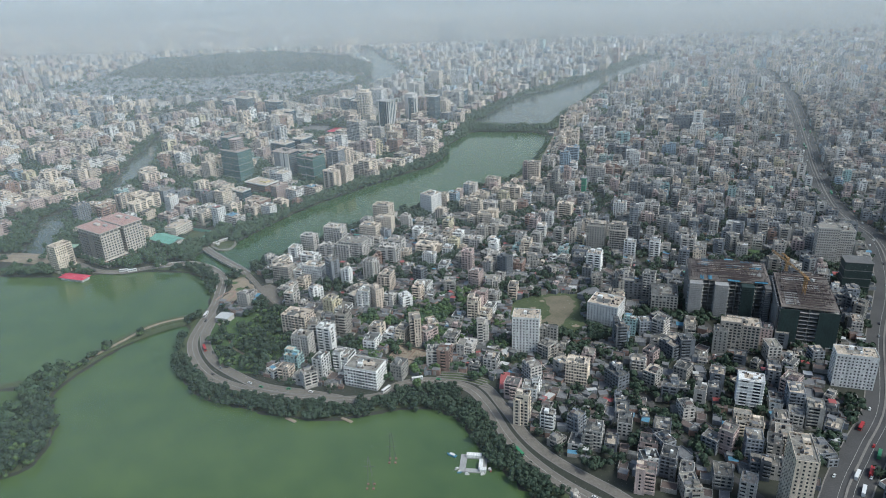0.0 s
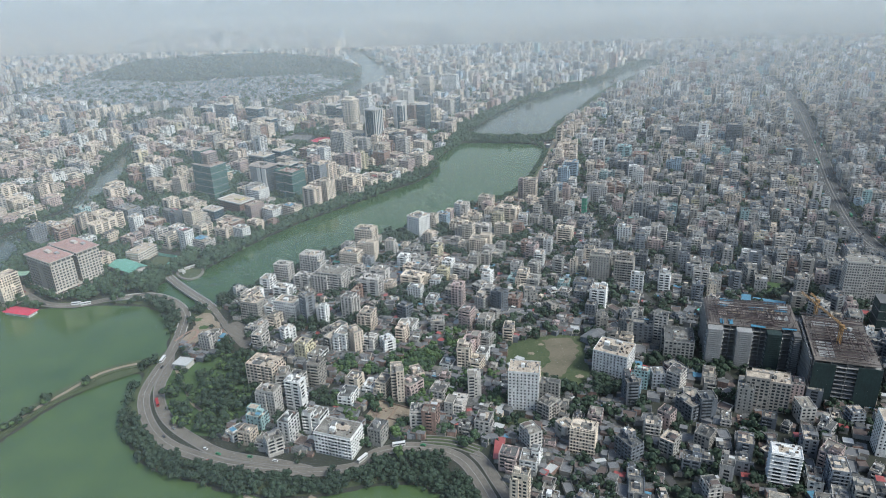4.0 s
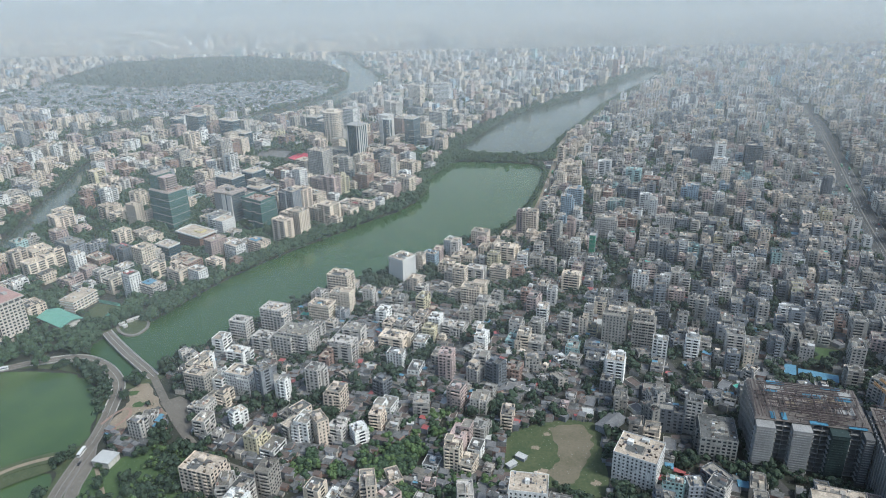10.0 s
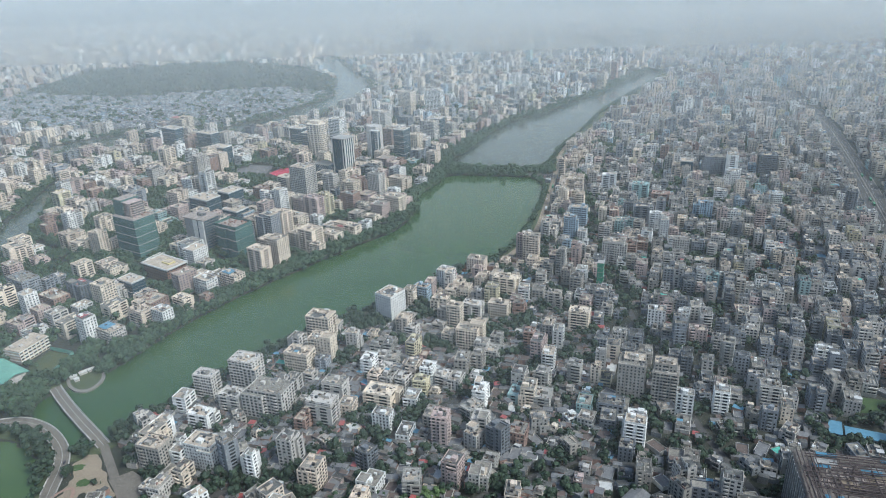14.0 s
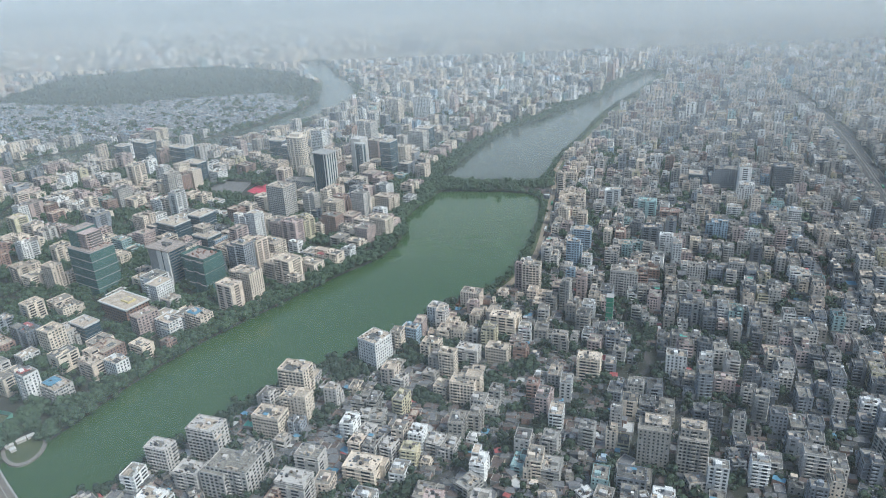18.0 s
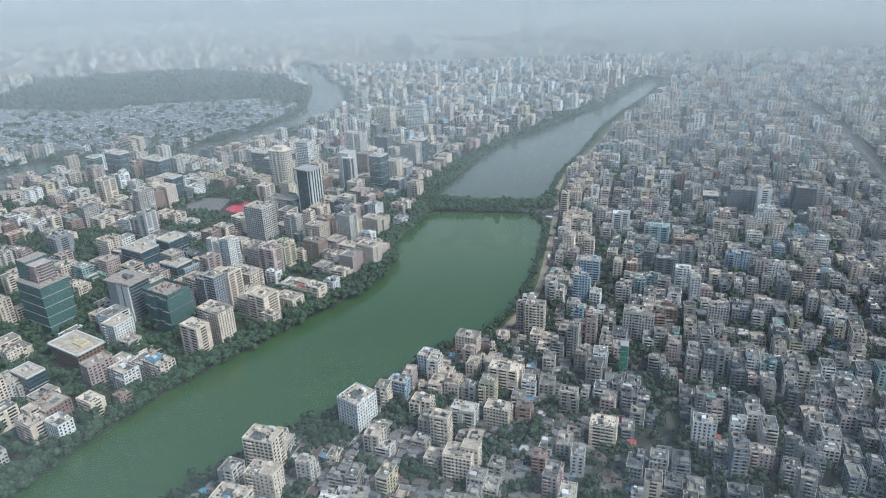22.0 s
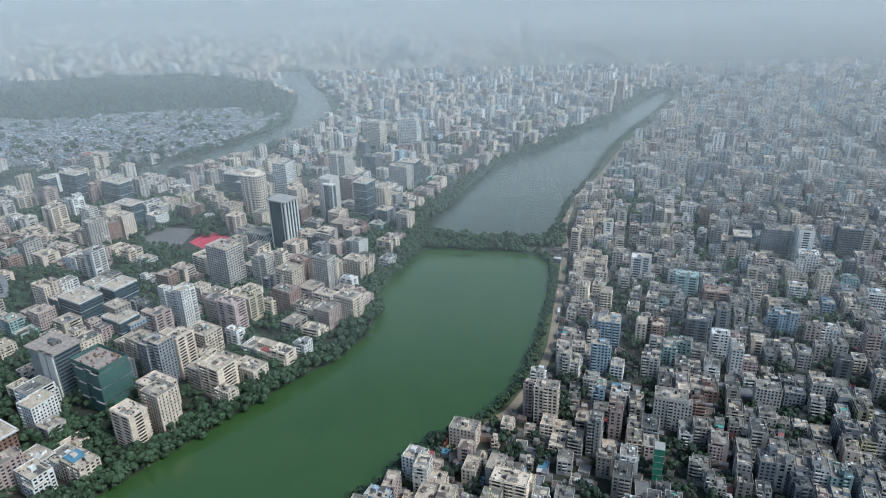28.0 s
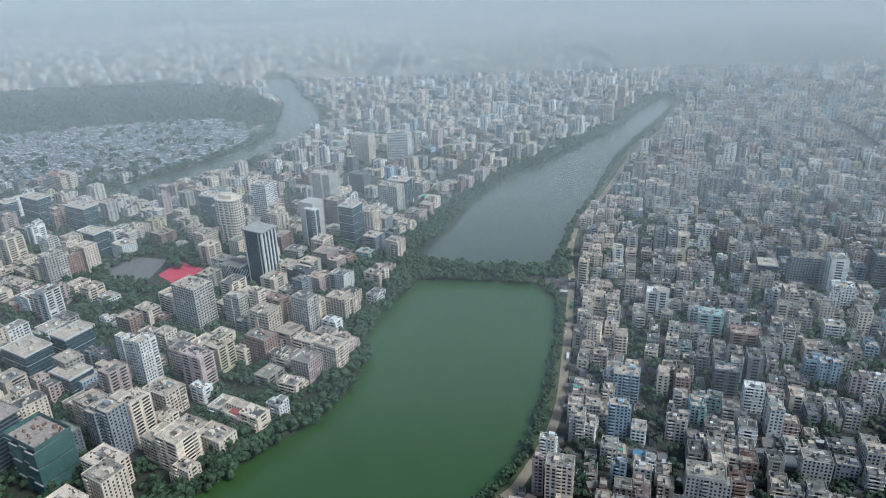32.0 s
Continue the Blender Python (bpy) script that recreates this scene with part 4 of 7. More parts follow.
def town_mesh(name, t, label, windows=1, slabs=0.0, clutter=1.0):
    b = Buffer()
    flat = t["h"] < 4
    roof = np.where(flat, TIN_AT + rng.choice(6, len(flat), p=[0.54, 0.3, 0.03, 0.09, 0.02, 0.02]), ROOF_AT + t["roof"])
    b.shells(t["x"], t["y"], -0.4, t["w"], t["d"], t["h"] + 0.4, t["turn"], t["wall"], roof, parapet=0.9, cap=np.where(rng.rand(len(flat)) < 0.45, 2, t["wall"]))
    if clutter:
        roof_clutter(b, t, clutter)
    with_slab = rng.rand(len(flat)) < slabs
    for f in range(1, 12):
        on = with_slab & (t["h"] > f * 3.1 + 0.5)
        b.boxes(t["x"][on], t["y"][on], f * 3.1 - 0.1, t["w"][on] + 0.9, t["d"][on] + 0.9, 0.3, t["turn"][on], t["wall"][on], bottom=True)
    for k in range(len(flat)):
        if flat[k]:
            continue
        a = t["x"][k], t["y"][k], 0, t["w"][k], t["d"][k], t["h"][k], t["turn"][k], GLASS_AT
        low_floor = 1 if a[5] > 8 else 0
        seen = (0, 1, 3) if 0 < a[0] < 420 else (0, 3) if a[0] > 140 else (0, 1)
        if windows == 1:
            if k % 5 < 3:
                balconies(b, *a[:7], t["wall"][k], GLASS_AT, k)
            style = (k * 7 + int(t["wall"][k])) % 10
            if style < (3 if a[0] > -150 else 5):
                b.windows(*a, step=min(a[3], a[4]) / 1.9, wide=min(a[3], a[4]) * 0.40, tall=1.75, sides=seen, first=low_floor)
            elif style < 7:
                b.windows(*a, step=3.4, wide=2.1, tall=1.6, sides=seen, first=low_floor)
            else:
                b.windows(*a, step=2.5 + 0.7 * (k * 0.618 % 1), wide=1.2 + 0.5 * (k * 0.377 % 1), tall=1.4 + 0.4 * (k * 0.71 % 1), sides=seen, first=low_floor)
        elif windows == 2:
            b.windows(*a, step=6.2, wide=3.4, tall=1.5, sides=seen, first=1)
        elif windows == 3:
            b.windows(*a, step=9, wide=6, tall=1.5, storey=4.0, sides=(0,))
    return tagged(part(name, b, TOWN_MATS), label, "buildings", kind="stuff")


town_mesh("houses", joined(rest, wings(rest, 0.6)), "dense grey and cream concrete apartment houses", 1, 0.3, 1.0)
town_mesh("east_houses", joined(east_far, wings(east_far, 0.4)), "dense far grey concrete houses of the east bank", 2, 0.0, 0.9)
town_mesh("west_houses", joined(west_far, wings(west_far, 0.4)), "far pale apartment blocks of the west bank", 2, 0.0, 0.9)
town_mesh("distant_houses", distance, "hazy distant pale city blocks", 0, 0.0, 0.3)


def house(name, label, category, x, y, w, d, h, turn, wall, roof, group="", tin=None, rich=True, plain=False):
    """One building: walls and parapet, roof, glazing, balconies, slabs, an annex and what stands on the roof."""
    ob = thing(name, label, category, x, y, 0, turn, group=group)
    b = Buffer()
    b.shells(0, 0, -0.4, w, d, h + 0.4, 0, 0, 0)
    part("wall", b, WALLS[wall], ob)
    b = Buffer()
    b.boxes(0, 0, h, w - 0.55, d - 0.55, 0.06, 0, 0)
    part("roof", b, ROOFS[roof] if tin is None else TIN[tin], ob)
    if tin is not None:
        return ob
    b = Buffer()
    for k in range(2):
        b.boxes(rng.uniform(-0.18, 0.18) * w, rng.uniform(-0.18, 0.18) * d, h + 0.06, rng.uniform(0.3, 0.55) * w, rng.uniform(0.3, 0.55) * d, 0.06 + 0.05 * k, 0, rng.randint(3))
    part("roof_screed", b, ROOFS, ob)
    step, wide, high = rng.uniform(2.3, 3.1), rng.uniform(1.2, 1.7), rng.uniform(1.4, 1.8)
    look_ = rng.rand()
    if plain:
        look_, step, wide, high, rich = 0.9, 2.9, 1.25, 1.5, False
    if look_ < 0.3:
        step, wide, high = min(w, d) / 1.9, min(w, d) * 0.40, 1.8
    elif look_ < 0.55:
        step, wide, high = 3.5, 2.3, 1.7
    for side in (0, 1, 3):
        b = Buffer()
        b.windows(0, 0, 0, w, d, h, 0, 0, step, wide, high, sides=(side,))
        part("glazing", b, GLASS, ob, kind="stuff")
    if rich and rng.rand() < 0.8:
        b = Buffer()
        balconies(b, 0, 0, 0, w, d, h, 0, 0, 1, int(rng.randint(0, 12)))
        part("balcony_front", b, [WALLS[wall], GLASS], ob, kind="stuff")
    if look_ < 0.3 or not plain and rng.rand() < 0.15:
        for f in range(1, int(round(h / 3.1)) + 1):
            b = Buffer()
            b.boxes(0, 0, f * 3.1 - 0.12 if f * 3.1 < h - 1 else h - 0.2, w + 1.0, d + 1.0, 0.3, 0, 0, bottom=True)
            part("floor_slab", b, WALLS[wall], ob)
    if rich and h > 7 and rng.rand() < 0.6:
        u, v = rng.choice([-1, 1], 2) * rng.uniform(0.25, 0.38, 2) * (w, d)
        ww, dd, hh = w * rng.uniform(0.5, 0.7), d * rng.uniform(0.5, 0.7), h + rng.choice([-6.2, -3.1, 3.1]) + 0.15
        b = Buffer()
        b.shells(u, v, -0.4, ww, dd, hh + 0.4, 0, 0, 1)
        part("annex", b, [WALLS[wall], ROOFS[roof]], ob)
        b = Buffer()
        b.windows(u, v, 0, ww, dd, hh, 0, 0, step, wide, high, sides=(0, 1, 3))
        part("annex_glazing", b, GLASS, ob, kind="stuff")
    u, v = rng.uniform(-0.25, 0.25, 2) * (w, d)
    b = Buffer()
    b.boxes(u, v, h + 0.06, rng.uniform(3, 5), rng.uniform(3, 4.4), rng.uniform(2.4, 3.3), 0, 0)
    part("stair_room", b, WALLS[wall], ob)
    if rng.rand() < 0.7:
        b = Buffer()
        b.boxes(-u, -v, h + 0.06, 2.0, 1.7, rng.uniform(1.4, 2.2), 0, 0)
        part("water_tank", b, BLACK_TANK if rng.rand() < 0.6 else WALLS[3], ob)
    if rng.rand() < 0.5:
        b = Buffer()
        b.boxes(v * 1.2, -u * 1.2, h + 0.06, rng.uniform(3, 6), rng.uniform(2.5, 4), 2.2, 0, 0, top=1)
        part("roof_shed", b, [WALLS[wall], TIN[rng.choice(4, p=[0.5, 0.34, 0.05, 0.11])]], ob)
    b = Buffer()
    n = int(6 + w * d / 30)
    b.boxes(rng.uniform(-0.45, 0.45, n) * w, rng.uniform(-0.45, 0.45, n) * d, h + 0.06, rng.uniform(0.4, 2.2, n), rng.uniform(0.4, 1.6, n), rng.uniform(0.3, 1.3, n), 0, rng.choice(4, n))
    part("roof_clutter", b, [WALLS[2], WALLS[1], TIN[1], BARK], ob, kind="stuff")
    if rng.rand() < 0.2:
        for a in (-0.45, 0, 0.45):
            for c_ in (-0.45, 0.45):
                b = Buffer()
                b.boxes(a * w, c_ * d, h + 0.06, 0.45, 0.45, 2.2, 0, 0)
                part("pillar_stub", b, ROOFS[0], ob)
    return ob


# one by one
for k in range(len(HOUSES["x"])):
    t = {key: v[k] for key, v in HOUSES.items()}
    paint = WALL_COLOURS[t["wall"]][0].replace("_", " ")
    if t["h"] > 4:
        house("apartment_building", "%s concrete apartment house of %d storeys with a flat roof" % (paint, round(t["h"] / 3.1)), "apartment building", t["x"], t["y"], t["w"], t["d"], t["h"], t["turn"], t["wall"], t["roof"], "town houses")
    else:
        house("low_house", "%s single-storey house with a tin roof" % paint, "house", t["x"], t["y"], t["w"], t["d"], t["h"], t["turn"], t["wall"], t["roof"], "town houses", int(rng.choice(4, p=[0.52, 0.34, 0.04, 0.1])))
for name, x, y, w, d, h, turn, wall, roof in SINGLE:
    tall = "tower" in name
    block = house(name if tall else "apartment_building", "%s %s standing above its neighbours" % (WALL_COLOURS[wall][0].replace("_", " "), "tower block" if tall else "block of flats"), "tower block" if tall else "apartment building",
          x, y, w, d, h, radians(turn), wall, roof, rich=y < 2000, plain=name.split("_")[0] in ("white", "corner", "lake"))
    colour = TIN[2] if "blue_roof" in name else TIN[4] if "red_" in name else None
    if colour:
        b = Buffer()
        b.boxes(-0.2 * w, 0, h + 1.0, 0.5 * w, 0.7 * d, 0.25, 0, 0, bottom=True)
        b.boxes(np.array([-0.43, 0.03]) * w, 0, h + 0.06, 0.3, 0.6 * d, 0.94, 0, 0)
        part("roof_canopy", b, colour, block, "%s sheet canopy" % ("sky blue" if "blue" in name else "faded red"))

BUILT = joined(near, east_far, west_far)


def clear_of_houses(x, y, by):
    """True where no house stands within reach, by a coarse grid of footprints."""
    ok = np.ones(len(x), bool)
    cell = {}
    for k, (hx, hy) in enumerate(zip(BUILT["x"], BUILT["y"])):
        cell.setdefault((int(hx // 30), int(hy // 30)), []).append(k)
    for k, (px, py) in enumerate(zip(x, y)):
        for a in (-1, 0, 1):
            for c in (-1, 0, 1):
                for h in cell.get((int(px // 30) + a, int(py // 30) + c), ()):
                    if abs(BUILT["x"][h] - px) < BUILT["w"][h] / 2 + by and abs(BUILT["y"][h] - py) < BUILT["d"][h] / 2 + by:
                        ok[k] = False
    for _, tx, ty, tw, td, *_ in SINGLE:
        ok &= (np.abs(x - tx) > tw / 2 + by) | (np.abs(y - ty) > td / 2 + by)
    for word, tx, ty, tr in SPECIAL:
        if word == "garden":
            continue
        ok &= np.hypot(x - tx, y - ty) > tr * 0.62
    return ok



# low sheds and shacks that fill the yards of the east bank
x, y = np.r_[rng.uniform(-330, 620, 14000), rng.uniform(-330, 120, 9000)], np.r_[rng.uniform(420, 1500, 14000), rng.uniform(520, 1000, 9000)]
m = free(x, y, 2.0) & ~west(x, y) & (near_line(INNER_ROAD, x, y) > 15)
x, y = x[m], y[m]
m = clear_of_houses(x, y, 1.2)
x, y = x[m], y[m]
n = len(x)
w, d, h, turn = rng.uniform(4, 9, n), rng.uniform(3.5, 7, n), rng.uniform(2.6, 6.5, n), EAST_TURN + rng.normal(0, 0.2, n)
SHED_MATS = [WALLS[0], WALLS[1], WALLS[10], WALLS[8], TIN[0], TIN[1], TIN[2], TIN[3], ROOFS[2], ROOFS[0], TIN[4]]
SHED_WORDS = {4: "grey tin", 5: "rusty tin", 6: "blue sheet", 7: "pale tin", 8: "dark flat", 9: "grey flat", 10: "red sheet"}
wall = rng.choice(4, n)
roof = rng.choice([4, 5, 6, 7, 8, 9, 10], n, p=[0.30, 0.19, 0.025, 0.035, 0.38, 0.055, 0.015])
near_first = np.argsort(np.hypot(x + 10, (y - 620) / 1.5))
alone = near_first[:62]
for k in alone:
    shed = thing("shed", "low shack with a %s roof in a yard between houses" % SHED_WORDS[int(roof[k])], "shed", x[k], y[k], 0, turn[k], group="yard sheds")
    b = Buffer()
    b.boxes(0, 0, -0.3, w[k], d[k], h[k], 0, 0)
    part("wall", b, SHED_MATS[wall[k]], shed)
    b = Buffer()
    e = np.array([(-0.54, -0.56), (0.54, -0.56), (0.54, 0.56), (-0.54, 0.56)]) * (w[k], d[k])
    up = h[k] - 0.25 + np.array([0, 0, 0.7, 0.7])
    b.add(np.concatenate([np.c_[e, up], np.c_[e, up + 0.12]]), [(3, 2, 1, 0), (4, 5, 6, 7), (0, 1, 5, 4), (1, 2, 6, 5), (2, 3, 7, 6), (3, 0, 4, 7)], 0)
    part("roof", b, SHED_MATS[roof[k]], shed)
r = near_first[62:]
b = Buffer()
b.boxes(x[r], y[r], -0.3, w[r], d[r], h[r], turn[r], wall[r], top=roof[r])
tagged(part("sheds", b, SHED_MATS), "low sheds with rusty and grey tin roofs between the houses", "sheds", kind="stuff")

# ---- buildings with a shape of their own ----
STONE_WHITE = material("white_cladding", (0.62, 0.61, 0.58), 0.6, 0.15, 1.5, 0.12, streak=0.4)
TERRACOTTA = material("terracotta_roof", (0.40, 0.25, 0.215), 0.8, 0.15, 1.2, 0.22)
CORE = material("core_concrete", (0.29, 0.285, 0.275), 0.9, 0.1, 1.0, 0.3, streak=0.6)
DARK_DECK = material("dirty_deck", (0.15, 0.13, 0.115), 0.95, 0.06, 0.5, 0.6)
DARK_BRICK = material("brown_brick", (0.24, 0.135, 0.10), 0.85, 0.2, 2.0, 0.25, streak=0.4)
NETTING = material("green_netting", (0.055, 0.120, 0.108), 0.8, 0.06, 0.5, 0.35, streak=0.9)
GREY_PANEL = material("grey_panel", (0.27, 0.275, 0.28), 0.6, 0.15, 1.5, 0.15, streak=0.4)
STEEL_RUST = material("rusty_rebar", (0.088, 0.066, 0.063), 0.8, 0.5, 3, 0.3)
CRANE_YELLOW = material("crane_yellow", (0.28, 0.165, 0.065), 0.6, 0.5, 3, 0.25)
BLUE_SHEET = material("blue_sheet", (0.07, 0.22, 0.33), 0.6, 0.4, 2, 0.25)
RED_COURT = material("red_court_paint", (0.52, 0.06, 0.10), 0.8, 0.1, 0.8, 0.15)
TEAL_ROOF = material("teal_roof_sheet", (0.17, 0.37, 0.29), 0.6, 0.15, 0.8, 0.3)
RUBBLE = material("building_rubble", (0.33, 0.28, 0.245), 0.95, 0.3, 1.5, 0.6)
BARE_BRICK = material("bare_brickwork", (0.25, 0.185, 0.14), 0.95, 0.3, 1.5, 0.4)
BRIGHT_NET = material("bright_green_netting", (0.05, 0.24, 0.14), 0.8, 0.06, 0.5, 0.35, streak=0.6)
DARK_NET = material("dark_netting", (0.022, 0.04, 0.038), 0.85, 0.06, 0.5, 0.4, streak=0.9)
SHADED_STONE = material("grey_brown_stone", (0.24, 0.215, 0.19), 0.7, 0.2, 1.8, 0.2, streak=0.6)
TWIN_STONE = material("sand_cladding", (0.50, 0.455, 0.40), 0.7, 0.2, 1.8, 0.18, streak=0.6)
# concrete with shade of open floors in its colour; also used for dark parts
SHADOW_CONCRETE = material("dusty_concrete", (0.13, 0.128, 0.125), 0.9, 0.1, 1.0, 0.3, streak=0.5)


def box(parent, name, mat, x, y, z, w, d, h, turn=0.0, label=""):
    b = Buffer()
    b.boxes(x, y, z, w, d, h, turn, 0, bottom=True)
    return part(name, b, mat, parent, label)


def strips(parent, name, mat, w, d, z0, z1, step, tall, sides, proud=0.06, inset=1.0):
    """A band of glass on each storey of each chosen side, each band a part."""
    z = z0
    while z + tall < z1:
        for side in sides:
            if side in (0, 2):
                box(parent, name, mat, 0, (-1 if side == 0 else 1) * (d / 2), z, w - 2 * inset, 2 * proud, tall)
            else:
                box(parent, name, mat, (1 if side == 1 else -1) * (w / 2), 0, z, 2 * proud, d - 2 * inset, tall)
        z += step


def grid_windows(parent, w, d, h, step, wide, tall, sides=(0, 1, 3), storey=3.1, z=0.0, mat=None, x=0, y=0):
    for side in sides:
        b = Buffer()
        b.windows(x, y, z, w, d, h, 0, 0, step, wide, tall, storey, sides=(side,))
        part("window_row", b, mat or GLASS, parent, kind="stuff")


def roof_set(parent, w, d, h, wall, n=3):
    for k in range(n):
        box(parent, "stair_room" if k == 0 else "roof_unit", wall, rng.uniform(-0.3, 0.3) * w, rng.uniform(-0.3, 0.3) * d, h, rng.uniform(2.5, 5), rng.uniform(2.5, 4.5), rng.uniform(1.6, 3.6))


# the twin office blocks with red roofs on one podium
twin = thing("office_building", "twin white and brown office blocks with terracotta roofs", "office building", -512, 855, 0, radians(-30))
box(twin, "podium", TWIN_STONE, 0, 0, -0.5, 58, 66, 9)
for k in range(11):
    box(twin, "podium_pier", DARK_BRICK, -28 + 5.6 * k, -33.1, 0, 0.8, 0.6, 9.2)
    box(twin, "podium_pier", DARK_BRICK, 29.1, -31 + 6.2 * k, 0, 0.6, 0.8, 9.2)
strips(twin, "podium_glass", GLASS, 58, 66, 7.0, 9.2, 4, 1.4, (0, 1), inset=2)
for dy in (-17, 16.5):
    block = box(twin, "tower", TWIN_STONE, 0, dy, 8.4, 53, 28, 34)
    box(block, "attic", SHADOW_CONCRETE, 0, dy, 42.4, 51, 26, 4)
    for k in range(9):
        box(block, "attic_pier", TWIN_STONE, -24 + 6 * k, dy - 13.3, 42.4, 1.2, 0.8, 4)
        if k < 5:
            box(block, "attic_pier", TWIN_STONE, 25.8, dy - 12 + 6 * k, 42.4, 0.8, 1.2, 4)
    box(twin, "cornice", TWIN_STONE, 0, dy, 46.4, 56, 31, 1.0)
    box(twin, "roof", TERRACOTTA, 0, dy, 47.4, 54.5, 29.5, 0.15, label="terracotta red flat roof")
    box(twin, "roof_unit", TWIN_STONE, -6, dy + 3, 47.5, 10, 5, 2.6)
    box(twin, "roof_unit", CONCRETE, 8, dy + 6, 47.5, 6, 4, 2.0)
    # grey-brown sheet: the shade on this side is put into its colour
    box(block, "front_cladding", SHADED_STONE, 0, dy - 14.0, 8.6, 52.6, 0.1, 33.6, label="grey-brown stone front")
    for side, n, run in ((0, 14, 53), (1, 7, 28), (3, 7, 28)):
        for f in range(9):
            b = Buffer()
            for k in range(n):
                a = (k + 0.5) / n * run - run / 2
                if side == 0 and 5 < k < 9:
                    continue
                z = 10.2 + f * 3.6
                if side == 0:
                    b.boxes(a, dy - 14.02, z, 2.1, 0.12, 1.8, 0, 0, bottom=True)
                else:
                    b.boxes(26.52 * (1 if side == 1 else -1), dy + a, z, 0.12, 2.3, 1.8, 0, 0, bottom=True)
            part("window_row", b, GLASS, twin, kind="stuff")

# the unfinished complex east of the field
site = thing("construction_site", "unfinished grey concrete shopping complex with rusty reinforcement", "construction site", 250, 687, 0, radians(-12))
W_, D_ = 80, 66
for f in range(10):
    b = Buffer()
    b.boxes(0, 6, f * 4.1, W_, D_ - 12, 0.45, 0, 0, bottom=True)
    part("floor_slab", b, CORE, site)
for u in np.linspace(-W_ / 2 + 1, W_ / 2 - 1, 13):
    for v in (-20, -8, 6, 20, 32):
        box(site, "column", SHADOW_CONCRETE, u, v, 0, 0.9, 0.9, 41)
for u, wide, mat in ((-33, 13, CORE), (-8, 13, CORE), (17, 12, DARK_NET), (36, 6, SHADOW_CONCRETE)):
    core = box(site, "stair_core", mat, u, -25, -0.5, wide, 9, 41)
    for f in range(18):
        box(core, "ledge", CORE if mat is not DARK_NET else DARK_NET, u, -29.6, 2 + f * 2.1, wide - 1, 0.5, 0.5)
    for s_ in (-1, 1):
        for f in range(9):
            box(core, "landing", CONCRETE, u + s_ * (wide / 2 + 0.6), -26, 3 + f * 4.1, 1.2, 5, 0.5)
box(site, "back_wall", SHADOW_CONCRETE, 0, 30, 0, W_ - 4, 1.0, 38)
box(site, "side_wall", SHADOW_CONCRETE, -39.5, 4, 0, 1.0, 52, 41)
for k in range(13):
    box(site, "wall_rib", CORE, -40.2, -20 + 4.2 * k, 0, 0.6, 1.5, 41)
box(site, "roof_deck", DARK_DECK, 0, 6, 41.0, 79, 53, 0.4)
for x, y, w, d in ((-14, 14, 16, 12), (-4, 8, 10, 7), (14, 4, 16, 6), (-24, 2, 9, 6)):
    box(site, "sand_heap", RUBBLE, x, y, 41.4, w, d, 0.5, rng.normal(0, 0.2))
b = Buffer()
for k in range(30):
    b.boxes(rng.uniform(-20, 20), -20 + k * 1.75, 41.4 + rng.uniform(0.4, 2.4), rng.uniform(8, 40), 0.35, 0.35, rng.normal(0, 0.03), 0, bottom=True)
for k in range(18):
    b.boxes(-37 + k * 4.3, rng.uniform(0, 10), 41.6 + rng.uniform(0.4, 2), 0.5, rng.uniform(20, 44), 0.4, 0, 0, bottom=True)
b.boxes(rng.uniform(-38, 38, 60), rng.uniform(-20, 31, 60), 41.0, 0.4, 0.4, rng.uniform(2, 4.5, 60), 0, 0)
part("rebar", b, STEEL_RUST, site, "rusty reinforcement", kind="stuff")
for u, v, w, d in ((-27, -15, 3.5, 9), (-19, -15, 3.5, 9), (4, -19, 12, 4), (30, -19, 12, 4), (-24, 17, 11, 4), (6, 16, 13, 5), (28, 16, 11, 5), (-18, 30, 13, 4), (22, 30, 14, 4)):
    box(site, "blue_sheet", BLUE_SHEET, u, v, 42.2, w, d, 0.2)
for k in range(22):
    long_ = rng.uniform(9, 26)
    box(site, "roof_beam", STEEL_RUST, -37 + 3.5 * k + rng.uniform(-1, 1), rng.uniform(-20 + long_ / 2, 32 - long_ / 2), 43.2 + rng.uniform(-0.6, 0.6), 0.4, long_, 0.5)
for k in range(5):
    box(site, "roof_beam", STEEL_RUST, -37 + 2.6 * k, 6, 43.4, 0.45, 51, 0.6)
for k in range(17):
    long_ = rng.uniform(22, 76)
    box(site, "roof_beam", STEEL_RUST, rng.uniform(-38 + long_ / 2, 38 - long_ / 2), -19 + 3.1 * k + rng.uniform(-0.8, 0.8), 43.0 + rng.uniform(-0.5, 0.7), long_, 0.45, 0.6, rng.normal(0, 0.012))
for x, y, w, d in ((12, 18, 12, 9), (27, 3, 13, 11), (-20, 22, 14, 8), (31, 24, 9, 8)):
    box(site, "concrete_bay", CONCRETE, x, y, 41.4, w, d, 0.35, rng.normal(0, 0.05))
for x, y, w, d in ((6, 10, 14, 11), (23, 14, 13, 7), (-10, 2, 9, 12)):
    box(site, "sand_patch", EARTH, x, y, 41.42, w, d, 0.4, rng.normal(0, 0.2))
wing = thing("construction_site", "dark netted wing of the unfinished complex under a crane", "construction site", 311, 644, 0, radians(-15))
for f in range(10):
    b = Buffer()
    b.boxes(0, 0, f * 4.1 + 0.1, 53, 82, 0.45, 0, 0, bottom=True)
    part("floor_slab", b, CORE, wing)
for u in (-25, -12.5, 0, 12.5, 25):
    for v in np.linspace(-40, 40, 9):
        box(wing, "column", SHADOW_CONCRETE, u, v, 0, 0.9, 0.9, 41)
